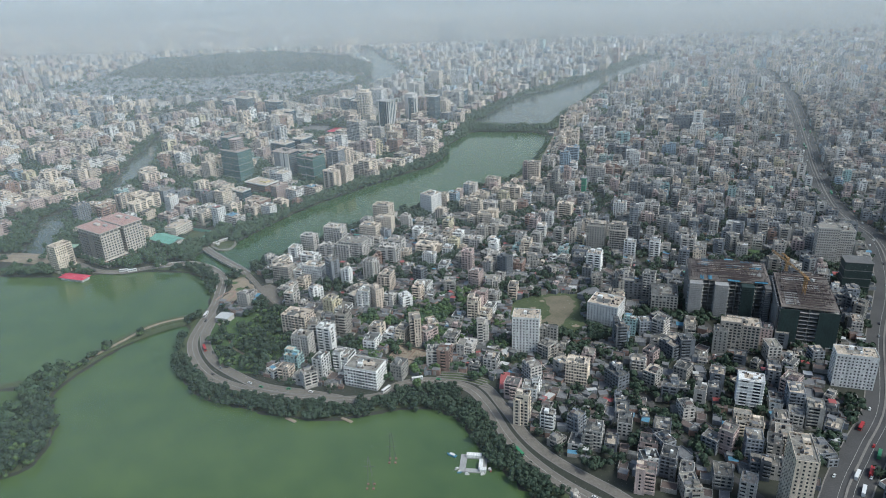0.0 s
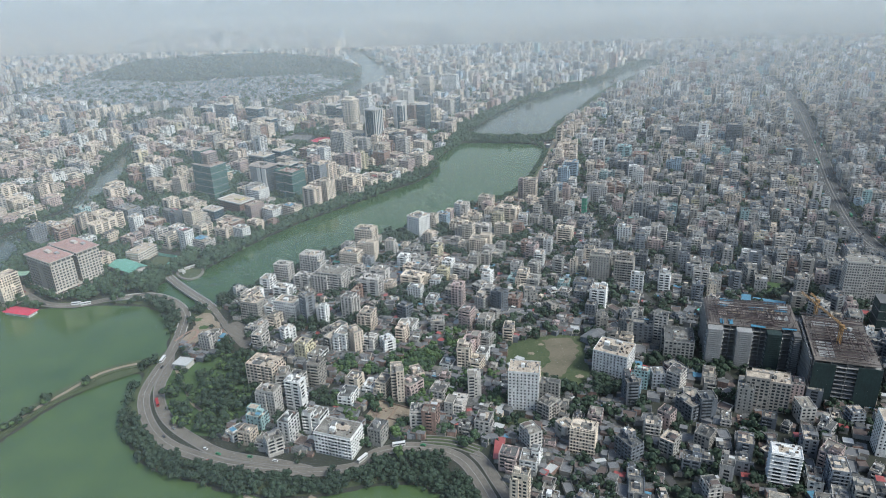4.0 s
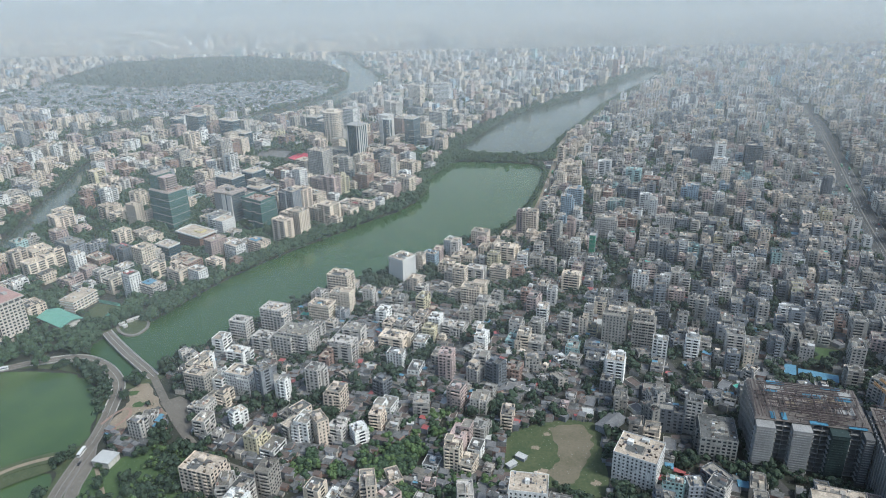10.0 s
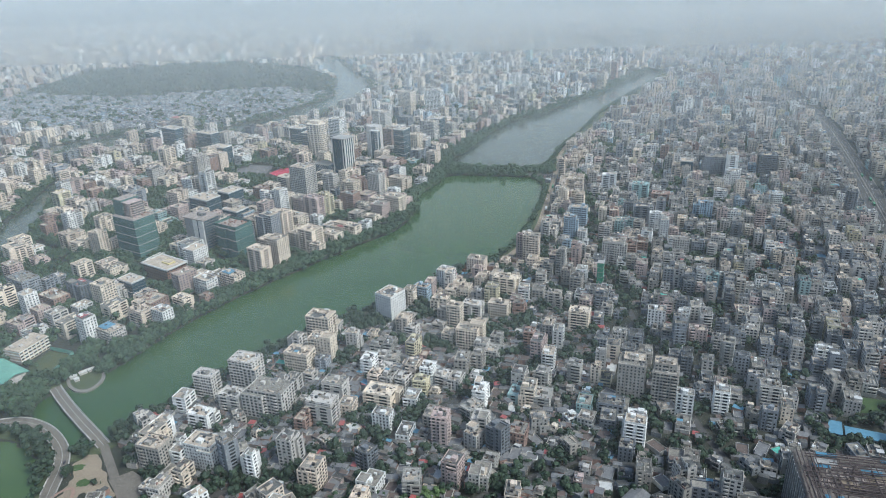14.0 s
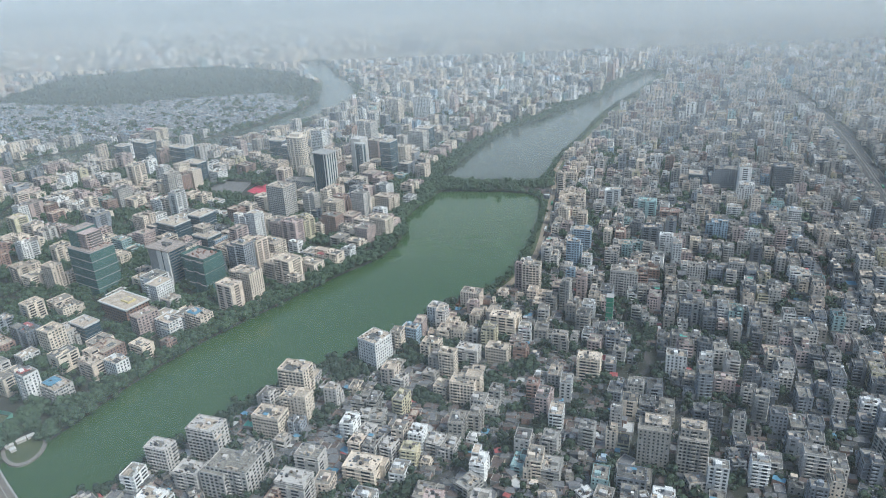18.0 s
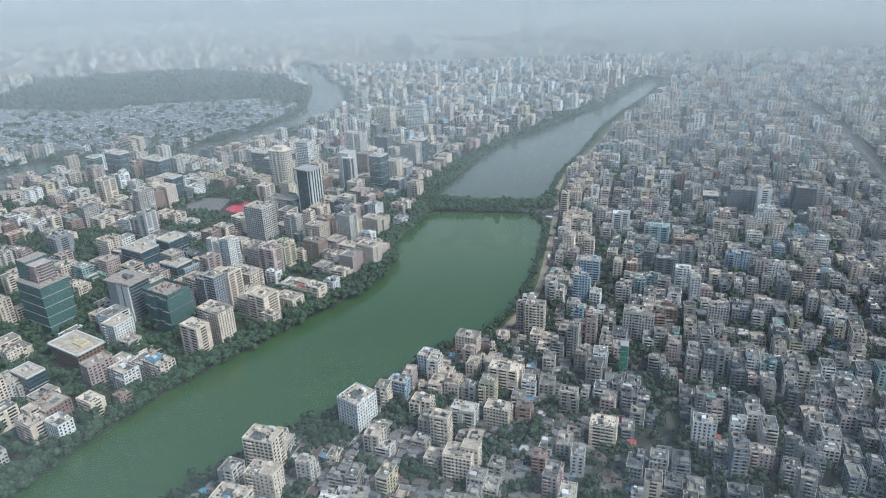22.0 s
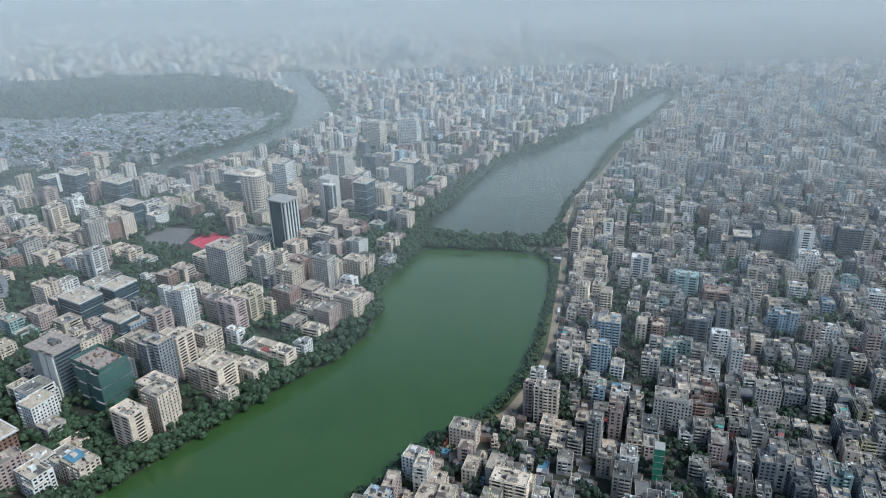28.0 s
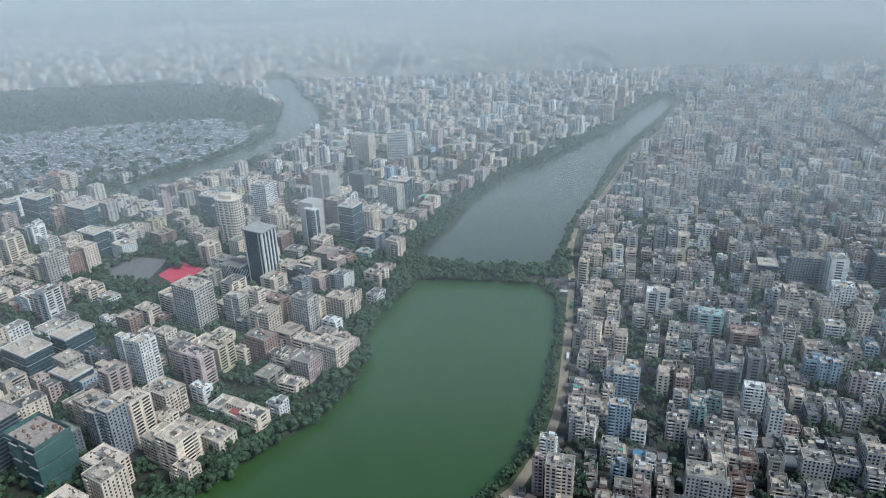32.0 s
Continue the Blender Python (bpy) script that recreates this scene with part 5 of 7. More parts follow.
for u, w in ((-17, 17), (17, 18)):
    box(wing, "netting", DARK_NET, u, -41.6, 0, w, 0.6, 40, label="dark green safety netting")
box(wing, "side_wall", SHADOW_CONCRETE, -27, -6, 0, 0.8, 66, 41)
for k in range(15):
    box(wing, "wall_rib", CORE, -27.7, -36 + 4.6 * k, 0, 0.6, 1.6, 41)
box(wing, "roof_deck", DARK_DECK, 0, 0, 41.2, 50, 80, 0.3)
b = Buffer()
b.boxes(rng.uniform(-4, 4, 30), -38 + 2.6 * np.arange(30), 41.4 + rng.uniform(0.3, 2, 30), rng.uniform(30, 50, 30), 0.35, 0.3, 0, 0, bottom=True)
b.boxes(rng.uniform(-25, 25, 40), rng.uniform(-40, 40, 40), 41, 0.4, 0.4, rng.uniform(2, 4.5, 40), 0, 0)
part("rebar", b, STEEL_RUST, wing, "rusty reinforcement", kind="stuff")
for k in range(10):
    long_ = rng.uniform(26, 78)
    box(wing, "roof_beam", STEEL_RUST, -24 + 5.3 * k, rng.uniform(-39 + long_ / 2, 39 - long_ / 2), 43.8, 0.5, long_, 0.7)
for k in range(16):
    long_ = rng.uniform(18, 50)
    box(wing, "roof_beam", STEEL_RUST, rng.uniform(-25 + long_ / 2, 25 - long_ / 2), -39 + 5.2 * k + rng.uniform(-1, 1), 43.0, long_, 0.5, 0.7)
for u, v, w, d in ((-14, -20, 12, 26), (6, 8, 16, 12), (-8, 26, 22, 10)):
    box(wing, "poured_slab", CONCRETE, u, v, 41.5, w, d, 0.4)


def crane(x, y, base, mast, reach, turn, lift, label):
    """A luffing tower crane: a lattice mast, a cab, a raised jib and a counterweight."""
    c = thing("tower_crane", label, "tower crane", x, y, base, turn)
    for a in (-1.1, 1.1):
        for k in (-1.1, 1.1):
            box(c, "mast_leg", CRANE_YELLOW, a, k, 0, 0.45, 0.45, mast)
    for f in range(int(mast / 2.2)):
        for k in (-1.1, 1.1):
            box(c, "mast_brace", CRANE_YELLOW, 0, k, f * 2.2, 2.2, 0.3, 0.3)
            box(c, "mast_brace", CRANE_YELLOW, k, 0, f * 2.2 + 1.1, 0.3, 2.2, 0.3)
    box(c, "cab", CRANE_YELLOW, 0, 0, mast, 3.4, 3.0, 2.6)
    box(c, "counterweight", CONCRETE, -7, 0, mast + 0.4, 3.2, 2.6, 2.4)
    box(c, "counter_jib", CRANE_YELLOW, -4, 0, mast + 0.2, 8, 1.8, 0.5)
    for k, (dy, dz) in enumerate(((-0.8, 0), (0.8, 0), (0, 1.4))):
        b = Buffer()
        b.boxes(reach / 2, 0, 0, reach, 0.4, 0.4, 0, 0, bottom=True)
        jib = part("jib_chord", b, CRANE_YELLOW, c)
        jib.matrix_local = pose(1.5, dy, mast + 2.2 + dz, 0, -lift, 0)
    for k in range(14):
        b = Buffer()
        b.boxes(reach * (k + 0.5) / 14, 0, 0, 0.3, 1.7, 0.3, 0, 0, bottom=True)
        part("jib_brace", b, CRANE_YELLOW, c).matrix_local = pose(1.5, 0, mast + 2.3, 0, -lift, 0)
    return c


crane(307, 637, 41, 17, 44, radians(118), 16, "yellow luffing tower crane on the unfinished roof")
crane(311, 692, 41, 13, 10, radians(100), 4, "short orange tower crane on the unfinished roof")

# netted towers, west bank
net = thing("netted_tower", "unfinished tower wrapped in dark green netting", "construction site", -449, 1190, 0, radians(-30))
for f in range(5):
    box(net, "netting", NETTING, 0, 0, f * 11.6 - 0.5, 44, 32, 11.3, label="dark green netting")
    box(net, "ledge", CONCRETE, 0, 0, f * 11.6 + 10.8, 45.6, 33.6, 0.4)
box(net, "deck", RUBBLE, 0, 0, 57.7, 43, 31, 0.5)
for k in range(14):
    box(net, "formwork", WALLS[5 if k % 2 else 8], rng.uniform(2, 20), rng.uniform(-14, 14), 58.2, rng.uniform(1, 4), rng.uniform(1, 4), rng.uniform(0.5, 2))
box(net, "upper_netting", NETTING, -13, 2, 58.0, 17, 26, 21)
box(net, "frame_core", SHADOW_CONCRETE, 3.6, 3, 58, 15, 16, 19)
for a in (-3, 3, 9):
    box(net, "column", WALLS[10], a + 1, -9, 58, 0.8, 0.8, 19)
for f in range(6):
    box(net, "floor_slab", WALLS[5], 4, -0.5, 60.6 + 3.2 * f, 15.6, 20, 0.5)
box(net, "roof", RUBBLE, -13, 2, 79, 16, 25, 0.5)
pillar = thing("office_building", "grey office tower with two tall white fins", "office building", -362, 1200, 0, radians(-28))
box(pillar, "body", SHADOW_CONCRETE, 0, 0, -0.5, 36, 26, 50)
strips(pillar, "glass_band", CURTAIN_WALL, 36, 26, 3, 49, 3.6, 2.2, (3, 1), inset=0.8)
box(pillar, "front_panel", GREY_PANEL, -10, -13.1, 0, 15.5, 0.6, 49, label="grey panelled front")
for u, w in ((2, 7), (13, 9)):
    box(pillar, "fin", STONE_WHITE, u, -13.6, 0, w, 2.0, 50.5, label="white stone fin")
box(pillar, "glass_slot", CURTAIN_WALL, 7, -13.1, 0, 3.2, 0.6, 49)
box(pillar, "roof_slab", RUBBLE, -1, 0, 49.5, 41, 30, 1.0)
roof_set(pillar, 26, 20, 50.5, SHADOW_CONCRETE, 5)
low_net = thing("netted_tower", "unfinished block behind green netting with pale ledges", "construction site", -314, 1183, 0, radians(-30))
for f in range(3):
    for u, out in ((-15, 0.0), (-5, 2.2), (5, 0.4), (15, 2.4)):
        box(low_net, "netting", NETTING, u, -out / 2, f * 14.6 - 0.5, 10, 28 + out, 14.2)
        box(low_net, "ledge", CONCRETE, u, -out / 2, f * 14.6 + 13.2, 10, 30.4 + out, 0.5)
for u, v, w, d in ((0, -14.6, 40, 0.3), (0, 13.6, 40, 0.3), (-19.9, -0.5, 0.3, 28), (19.9, -0.5, 0.3, 28)):
    box(low_net, "upper_netting", NETTING, u, v, 43.2, w, d, 4.0)
box(low_net, "roof", RUBBLE, 0, 0, 43.2, 38, 26, 0.8)
for k in range(22):
    box(low_net, "pillar_stub", DARK_BRICK, rng.uniform(-18, 18), rng.uniform(-12, 12), 44, rng.uniform(0.6, 2.5), rng.uniform(0.6, 2.5), rng.uniform(1.0, 3))
net_right = thing("netted_tower", "dark glass block behind green netting", "construction site", 402, 728, 0, radians(-12))
for f in range(4):
    box(net_right, "netting", DARK_NET, 0, 0, f * 9.4, 27, 20, 9.0)
    box(net_right, "ledge", SHADOW_CONCRETE, 0, 0, f * 9.4 + 8.8, 28, 21, 0.4)

# the brown school with a white rimmed roof
court = thing("school_building", "brown brick block with a broad white roof rim", "school", -385, 1117, 0, radians(-31))
box(court, "wall", DARK_BRICK, 0, 0, -0.5, 46, 28, 19.4)
for f in range(5):
    for side, n, run in ((0, 11, 46), (1, 7, 28), (3, 7, 28)):
        for k in range(n):
            a = (k + 0.5) / n * run - run / 2
            if side == 0:
                box(court, "window", GLASS, a, -14.02, 1 + f * 3.6, 2.2, 0.12, 1.9)
            else:
                box(court, "window", GLASS, 23.02 * (1 if side == 1 else -1), a, 1 + f * 3.6, 0.12, 2.0, 1.9)
for a, k, w, d in ((0, -15, 51, 1.6), (0, 15, 51, 1.6), (-24.7, 0, 1.6, 31.6), (24.7, 0, 1.6, 31.6)):
    box(court, "roof_rim", STONE_WHITE, a, k, 18.8, w, d, 1.5)
box(court, "roof", ROOFS[1], 0, 0, 18.9, 48, 28.5, 0.6)
box(court, "lantern_rim", material("yellow_plaster", (0.62, 0.52, 0.26), 0.8, 0.3, 2, 0.2), 6, 2, 19.5, 14, 10, 1.8)
box(court, "lantern_roof", ROOFS[1], 6, 2, 21.3, 11, 7, 0.25)

# glass office blocks
def glass_block(x, y, w, d, h, turn, label, white_side=True, name="office_building"):
    g = thing(name, label, "office building", x, y, 0, radians(turn))
    box(g, "glass_body", CURTAIN_WALL, 0, 0, -0.5, w, d, h)
    for f in range(int(h / 3.9)):
        box(g, "spandrel", STONE_WHITE if f % 3 == 2 else SHADOW_CONCRETE, 0, 0, 3.4 + f * 3.9, w + 0.25, d + 0.25, 0.35)
    if white_side:
        for k in range(5):
            box(g, "fin", STONE_WHITE, -w / 2 - 0.2, -d / 2 + d * (k + 0.5) / 5, 0, 0.8, d / 9, h + 0.6)
    box(g, "roof", ROOFS[1], 0, 0, h - 0.4, w - 0.6, d - 0.6, 0.5)
    for a, k, ww, dd in ((0, -d / 2, w, 0.5), (0, d / 2, w, 0.5), (-w / 2, 0, 0.5, d), (w / 2, 0, 0.5, d)):
        box(g, "parapet", STONE_WHITE, a, k, h - 0.5, ww, dd, 1.5)
    roof_set(g, w, d, h, WALLS[2], 3)
    return g


glass_block(-405, 1330, 38, 28, 33, -30, "blue glass office block with a white striped flank")
glass_block(-402, 1062, 26, 18, 24, -30, "dark glass shop building with red panels", False)
glass_block(-372, 1352, 24, 30, 36, -30, "stepped white and blue glass office block", False)
glass_block(-350, 1300, 30, 24, 24, -30, "low glass office with a planted roof", False)
glass_block(-128, 1632, 22, 24, 58, -28, "dark glass tower with a cream stair shaft", True, "glass_tower")
glass_block(-318, 1700, 26, 24, 40, -25, "dark blue glass office tower", False, "glass_tower")
glass_block(-355, 1760, 30, 24, 36, -25, "dark blue glass office tower with pale bands", False, "glass_tower")
glass_block(-619, 1754, 42, 22, 44, -30, "blue-grey glass office block with white bands", True)
glass_block(-530, 1711, 42, 22, 42, -30, "curved-looking dark glass office block under a white roof", False)
glass_block(-476, 1626, 36, 22, 35, -30, "dark glass office block with pale parapet", False)
glass_block(-662, 1751, 24, 17, 38, -30, "slim grey glass office block", False)
glass_block(-70, 1780, 30, 26, 44, -22, "grey glass office tower", False, "glass_tower")
glass_block(360, 1466, 20, 20, 32, -17, "dark round-edged glass tower", False, "glass_tower")

# the tower cluster by the lake's bend
banded = thing("glass_tower", "dark glass tower with white vertical fins", "office tower", -222, 1522, 0, radians(-30))
box(banded, "glass_body", CURTAIN_WALL, 0, 0, -0.5, 28, 24, 71)
for k in range(5):
    box(banded, "fin", STONE_WHITE, 14.1, -11 + 5.5 * k, 0, 0.8, 2.2, 71)
for u in (-13.4, 9, 13.4):
    box(banded, "fin", STONE_WHITE, u, -12.2, 0, 1.6, 0.8, 71)
box(banded, "roof_slab", CONCRETE, 0, 0, 71, 33, 27, 1.4)
roundt = thing("round_tower", "cream rounded tower with rows of square windows", "tower block", -290, 1635, 0, radians(-20))
for part_h, wide in ((0, 34), (38, 36)):
    b = Buffer()
    n = 24
    ang = np.arange(n) / n * 2 * math.pi
    ring = np.stack([np.sign(np.cos(ang)) * np.abs(np.cos(ang)) ** 0.6 * wide / 2, np.sign(np.sin(ang)) * np.abs(np.sin(ang)) ** 0.6 * wide * 0.36], 1)
    v = np.concatenate([np.c_[ring, np.full(n, part_h)], np.c_[ring, np.full(n, part_h + (38 if part_h == 0 else 34))], np.c_[ring * 0.02, np.full(n, part_h + (38 if part_h == 0 else 34))]])
    k = np.arange(n)
    b.add(v, np.concatenate([np.stack([k, (k + 1) % n, (k + 1) % n + n, k + n], 1), np.stack([k + n, (k + 1) % n + n, (k + 1) % n + 2 * n, k + 2 * n], 1)]), 0)
    part("shaft", b, WALLS[4], roundt)
    for f in range(10 if part_h == 0 else 9):
        b = Buffer()
        for q in range(n):
            m0, m1 = ring[q] * 1.006, ring[(q + 1) % n] * 1.006
            a0, a1 = m0 + (m1 - m0) * 0.2, m0 + (m1 - m0) * 0.8
            z = part_h + 1 + f * 3.7
            b.add([(*a0, z), (*a1, z), (*a1, z + 2.0), (*a0, z + 2.0)], [(0, 1, 2, 3)], 0)
        part("window_ring", b, GLASS, roundt, kind="stuff")
box(roundt, "crown", WALLS[4], 0, 0, 72, 20, 14, 5)
oval = thing("glass_tower", "slim glass tower in a white frame", "office tower", -178, 1626, 0, radians(-28))
box(oval, "body", WALLS[2], -4, 4, -0.5, 22, 22, 66)
box(oval, "glass_slot", CURTAIN_WALL, 6, -8, 0, 16, 8, 58)
for u in (-2.2, 14.2):
    box(oval, "frame_leg", STONE_WHITE, u, -11.8, 0, 1.4, 1.6, 60)
for f in range(17):
    box(oval, "frame_bar", STONE_WHITE, 10, -12.1, 2 + f * 3.4, 7, 0.5, 0.7)
box(oval, "frame_top", STONE_WHITE, 6, -9, 58.5, 18, 9, 1.6)
grid_windows(oval, 22, 22, 64, 3, 1.5, 1.6, (3,), x=-4, y=4)
lattice = thing("lattice_block", "low grey block behind a white diagonal lattice", "office building", -258, 1530, 0, radians(-30))
box(lattice, "body", CURTAIN_WALL, 0, 0, -0.5, 34, 24, 24)
for k in range(9):
    b = Buffer()
    b.boxes(0, 0, 0, 0.6, 0.5, 30, 0, 0, bottom=True)
    for lean in (-38, 38):
        part("lattice_bar", b, STONE_WHITE, lattice).matrix_local = pose(-17 + 4.25 * k, -12.4 - (0.3 if lean > 0 else 0), 1, 0, lean, 0)
box(lattice, "roof", ROOFS[0], 0, 0, 23.6, 33, 23, 0.4)
hall = thing("sports_hall", "low hall under a teal sheet roof", "hall", -455, 891, 0, radians(-30))
box(hall, "wall", WALLS[2], 0, 0, -0.4, 48, 18, 9)
for s_ in (-1, 1):
    b = Buffer()
    b.add([(-24, s_ * 13, 8.4), (24, s_ * 13, 8.4), (24, 0, 12), (-24, 0, 12)], [(0, 1, 2, 3)], 0)
    b.add([(-24, s_ * 13, 8.1), (24, s_ * 13, 8.1), (24, 0, 11.7), (-24, 0, 11.7)], [(3, 2, 1, 0)], 0)
    part("roof_slope", b, TEAL_ROOF, hall, "teal metal roof")
school = thing("school_building", "long cream school block with open galleries", "school", -456, 934, 0, radians(-18))
box(school, "wall", WALLS[4], 0, 0, -0.4, 20, 34, 14.8)
box(school, "roof", ROOFS[1], 0, 0, 14.4, 20.8, 34.8, 0.5)
for a, k in ((-5, 6), (3, -8), (6, 10), (-6, -12)):
    box(school, "roof_unit", WALLS[2], a, k, 14.9, 2.6, 3.4, 1.7)
for f in range(4):
    box(school, "gallery_slab", STONE_WHITE, 0, 0, 2.9 + f * 3.4, 22, 35.5, 0.5)
for f in range(4):
    for k in range(7):
        box(school, "window", GLASS, 10.1, -15 + 5 * k, 0.9 + f * 3.4, 0.2, 3.2, 1.8)
plate("sports_field", [(-444, 906), (-438, 940), (-408, 931), (-412, 900)], 0.1, GRASS, "small green sports field behind the hall", "field")
plate("sand_yard", [(-670, 868), (-560, 852), (-545, 832), (-566, 816), (-670, 838)], 0.13, EARTH, "bare sandy yard beside the ring road", "sand")
shelter = thing("long_shed", "open shelter under a pale green sheet roof", "shed", -595, 878, 0, radians(6))
box(shelter, "roof", material("pale_green_sheet", (0.32, 0.46, 0.33), 0.6, 0.2, 1.0, 0.25), 0, 0, 4.4, 36, 13, 0.4)
for u in (-16, -8, 0, 8, 16):
    for v in (-5.5, 5.5):
        box(shelter, "post", CONCRETE, u, v, -0.2, 0.4, 0.4, 4.6)
tin = thing("warehouse", "plain white warehouse with a flat sheet roof", "warehouse", -294, 668, 0, radians(-12))
box(tin, "wall", WALLS[2], 0, 0, -0.4, 15, 13, 6)
box(tin, "roof", TIN[3], 0, 0, 5.6, 16, 14, 0.4)
for x, y, w, d, turn in ((26, 668, 8, 4.5, 40), (25, 655, 9, 4.5, 40), (34, 677, 8, 5, -35), (12, 686, 7, 5, -30), (16, 711, 9, 6, -25)):
    hut = thing("shed", "small hut with a pale tin roof beside the playing field", "shed", x, y, 0, radians(turn), group="field huts")
    box(hut, "wall", WALLS[0], 0, 0, -0.3, w, d, 3.2)
    box(hut, "roof", TIN[3], 0, 0, 2.9, w + 0.8, d + 0.8, 0.3)
depot = thing("warehouse", "grey sheet-roofed hall beside the playing field", "warehouse", 110, 718, 0, radians(46))
box(depot, "wall", WALLS[0], 0, 0, -0.4, 25, 12, 6)
for s_ in (-1, 1):
    b = Buffer()
    b.add([(-13, s_ * 7, 5.4), (13, s_ * 7, 5.4), (13, 0, 7.2), (-13, 0, 7.2)], [(0, 1, 2, 3)[::s_ * -1]], 0)
    part("roof_slope", b, TIN[0], depot, "grey corrugated roof")
plate("site_lawn", [(321, 848), (354, 838), (340, 819), (310, 825)], 0.12, LUSH, "dark green lawn behind the blue-roofed sheds", "lawn")
plate("sports_court", [(-367, 1552), (-352, 1592), (-314, 1566), (-330, 1518)], 0.15, RED_COURT, "red painted sports court", "sports court")
plate("pitch_ground", [(-452, 1590), (-444, 1619), (-371, 1600), (-375, 1524), (-430, 1530)], 0.12, material("grey_pitch", (0.16, 0.155, 0.15), 0.9, 0.05, 0.6, 0.25), "grey bare sports ground", "field")
pav = thing("pavilion", "lakeside pavilion under a bright red roof", "pavilion", -530, 781, 0, radians(-14))
box(pav, "wall", WALLS[3], 0, 0, -1.6, 34, 12, 4.4)
b = Buffer()
b.add([(-19, -8, 2.6), (19, -8, 2.6), (17, 0, 5.6), (-17, 0, 5.6), (19, 8, 2.6), (-19, 8, 2.6)], [(0, 1, 2, 3), (3, 2, 4, 5), (1, 4, 2, 2), (5, 0, 3, 3)], 0)
part("roof", b, RED_COURT, pav, "bright red hipped roof")
red = thing("long_shed", "long low shed under a crimson roof", "shed", 11, 542, 0, radians(-5))
box(red, "wall", WALLS[2], 0, 0, -0.3, 7, 25, 5)
box(red, "roof", TIN[4], 0, 0, 4.6, 8.2, 26.5, 0.5)
plate("lawn_ground", LAWN, 0.11, GRASS, "dark lawn before the white tower block", "lawn")
plate("terrace_ground", TERRACES, 0.11, GRASS, "terraced lawn above the ring road", "lawn")
for k in range(4):
    tagged(part("terrace_path", raised(smooth([(-52, 563 - 4 * k), (-28, 561 - 4.2 * k), (-4, 550 - 4.2 * k)], 5), 1.2, 0.5, 0.6), KERB), "low pale retaining wall across the terraced lawn", "retaining wall", kind="structure")
pit = thing("building_pit", "bare brown building pit with timber and half-laid walls", "building pit", -83, 590, 0, radians(-22))
b = Buffer()
b.boxes(0, 0, -0.2, 34, 31, 0.36, 0, 0)
part("pit_floor", b, EARTH, pit)
for a, k, w, d in ((0, -15.4, 35, 0.5), (0, 15.4, 35, 0.5), (-17.2, 0, 0.5, 31), (17.2, 0, 0.5, 31), (2, 3, 0.5, 20), (9, -4, 14, 0.5)):
    box(pit, "pit_wall", BARE_BRICK, a, k, 0, w, d, 1.5)
for k in range(9):
    box(pit, "plank_stack", EARTH, 5 + 1.2 * k, 6 + (k % 3), 0.16, 1.0, 7.5, 0.5 + 0.2 * (k % 4), 0.1)
for k in range(12):
    box(pit, "spoil_heap", BARE_BRICK, rng.uniform(-15, 0), rng.uniform(-13, 13), 0.16, rng.uniform(1, 4), rng.uniform(1, 4), rng.uniform(0.4, 1.1), rng.uniform(0, 3))
green = thing("netted_tower", "slim stair tower wrapped in bright green netting", "construction site", 149, 1073, 0, radians(-17))
for f in range(5):
    box(green, "netting", BRIGHT_NET, 0, 0, f * 5.9 - 0.4, 7, 9, 5.7)
    box(green, "ledge", CONCRETE, 0, 0, f * 5.9 + 5.2, 7.4, 9.4, 0.25)
for x, y, w, d, turn, k in ((168, 640, 22, 12, -12, 2), (175, 622, 24, 8, -12, 3), (140, 663, 30, 10, -35, 4), (196, 650, 10, 14, -12, 2), (148, 652, 26, 12, -20, 4), (310, 789, 32, 11, -22, 2), (289, 799, 9, 17, -22, 2)):
    s_ = thing("shed", "low shed with a bright sheet roof beside the building site", "shed", x, y, 0, radians(turn))
    box(s_, "wall", WALLS[0], 0, 0, -0.3, w, d, 4)
    box(s_, "roof", TIN[k], 0, 0, 3.6, w + 1, d + 1, 0.4)

# the road bridge and the ring road's viaduct
bridge = thing("bridge", "concrete road bridge with pale railings over the lake", "bridge")
line = np.array([(-394, 871), (-372, 848), (-348, 825), (-324, 803), (-308, 789)], float)
line = smooth(line, 6)
rise = np.where(np.arange(len(line)) > len(line) - 6, np.linspace(2.2, 0.25, 6)[np.clip(np.arange(len(line)) - len(line) + 6, 0, 5)], 2.2)
part("deck", raised(line, 11, rise, 1.6), CONCRETE, bridge)
part("carriageway", ribbon(line, 8.4, rise + 0.05), ASPHALT, bridge)
part("lane_line", ribbon(line, 0.35, rise + 0.08), LINE, bridge)
for s_ in (-1, 1):
    part("railing", raised(line, 0.4, rise + 0.9, 0.9, s_ * 5.2), WALLS[2], bridge)
for k in range(2, len(line) - 4, 3):
    t_ = math.atan2(line[k + 1][1] - line[k][1], line[k + 1][0] - line[k][0])
    box(bridge, "pier", CONCRETE, line[k][0], line[k][1], -5, 1.4, 10, 6, t_)
viaduct = thing("viaduct", "curved concrete viaduct of the ring road over the pond's mouth", "bridge")
arc = smooth([(-441, 813), (-401, 821), (-373, 812), (-349, 793), (-333, 770), (-324, 733)], 6)
hump = np.interp(np.arange(len(arc)), [0, 6, len(arc) - 8, len(arc) - 1], [0.16, 1.1, 1.1, 0.16])
part("deck", raised(arc, 12, hump, 1.3), CONCRETE, viaduct)
part("carriageway", ribbon(arc, 10, hump + 0.05), ASPHALT, viaduct)
part("lane_line", ribbon(arc, 0.3, hump + 0.08), LINE, viaduct)
for s_ in (-1, 1):
    part("railing", raised(arc, 0.4, hump + 0.9, 0.9, s_ * 5.7), WALLS[2], viaduct)
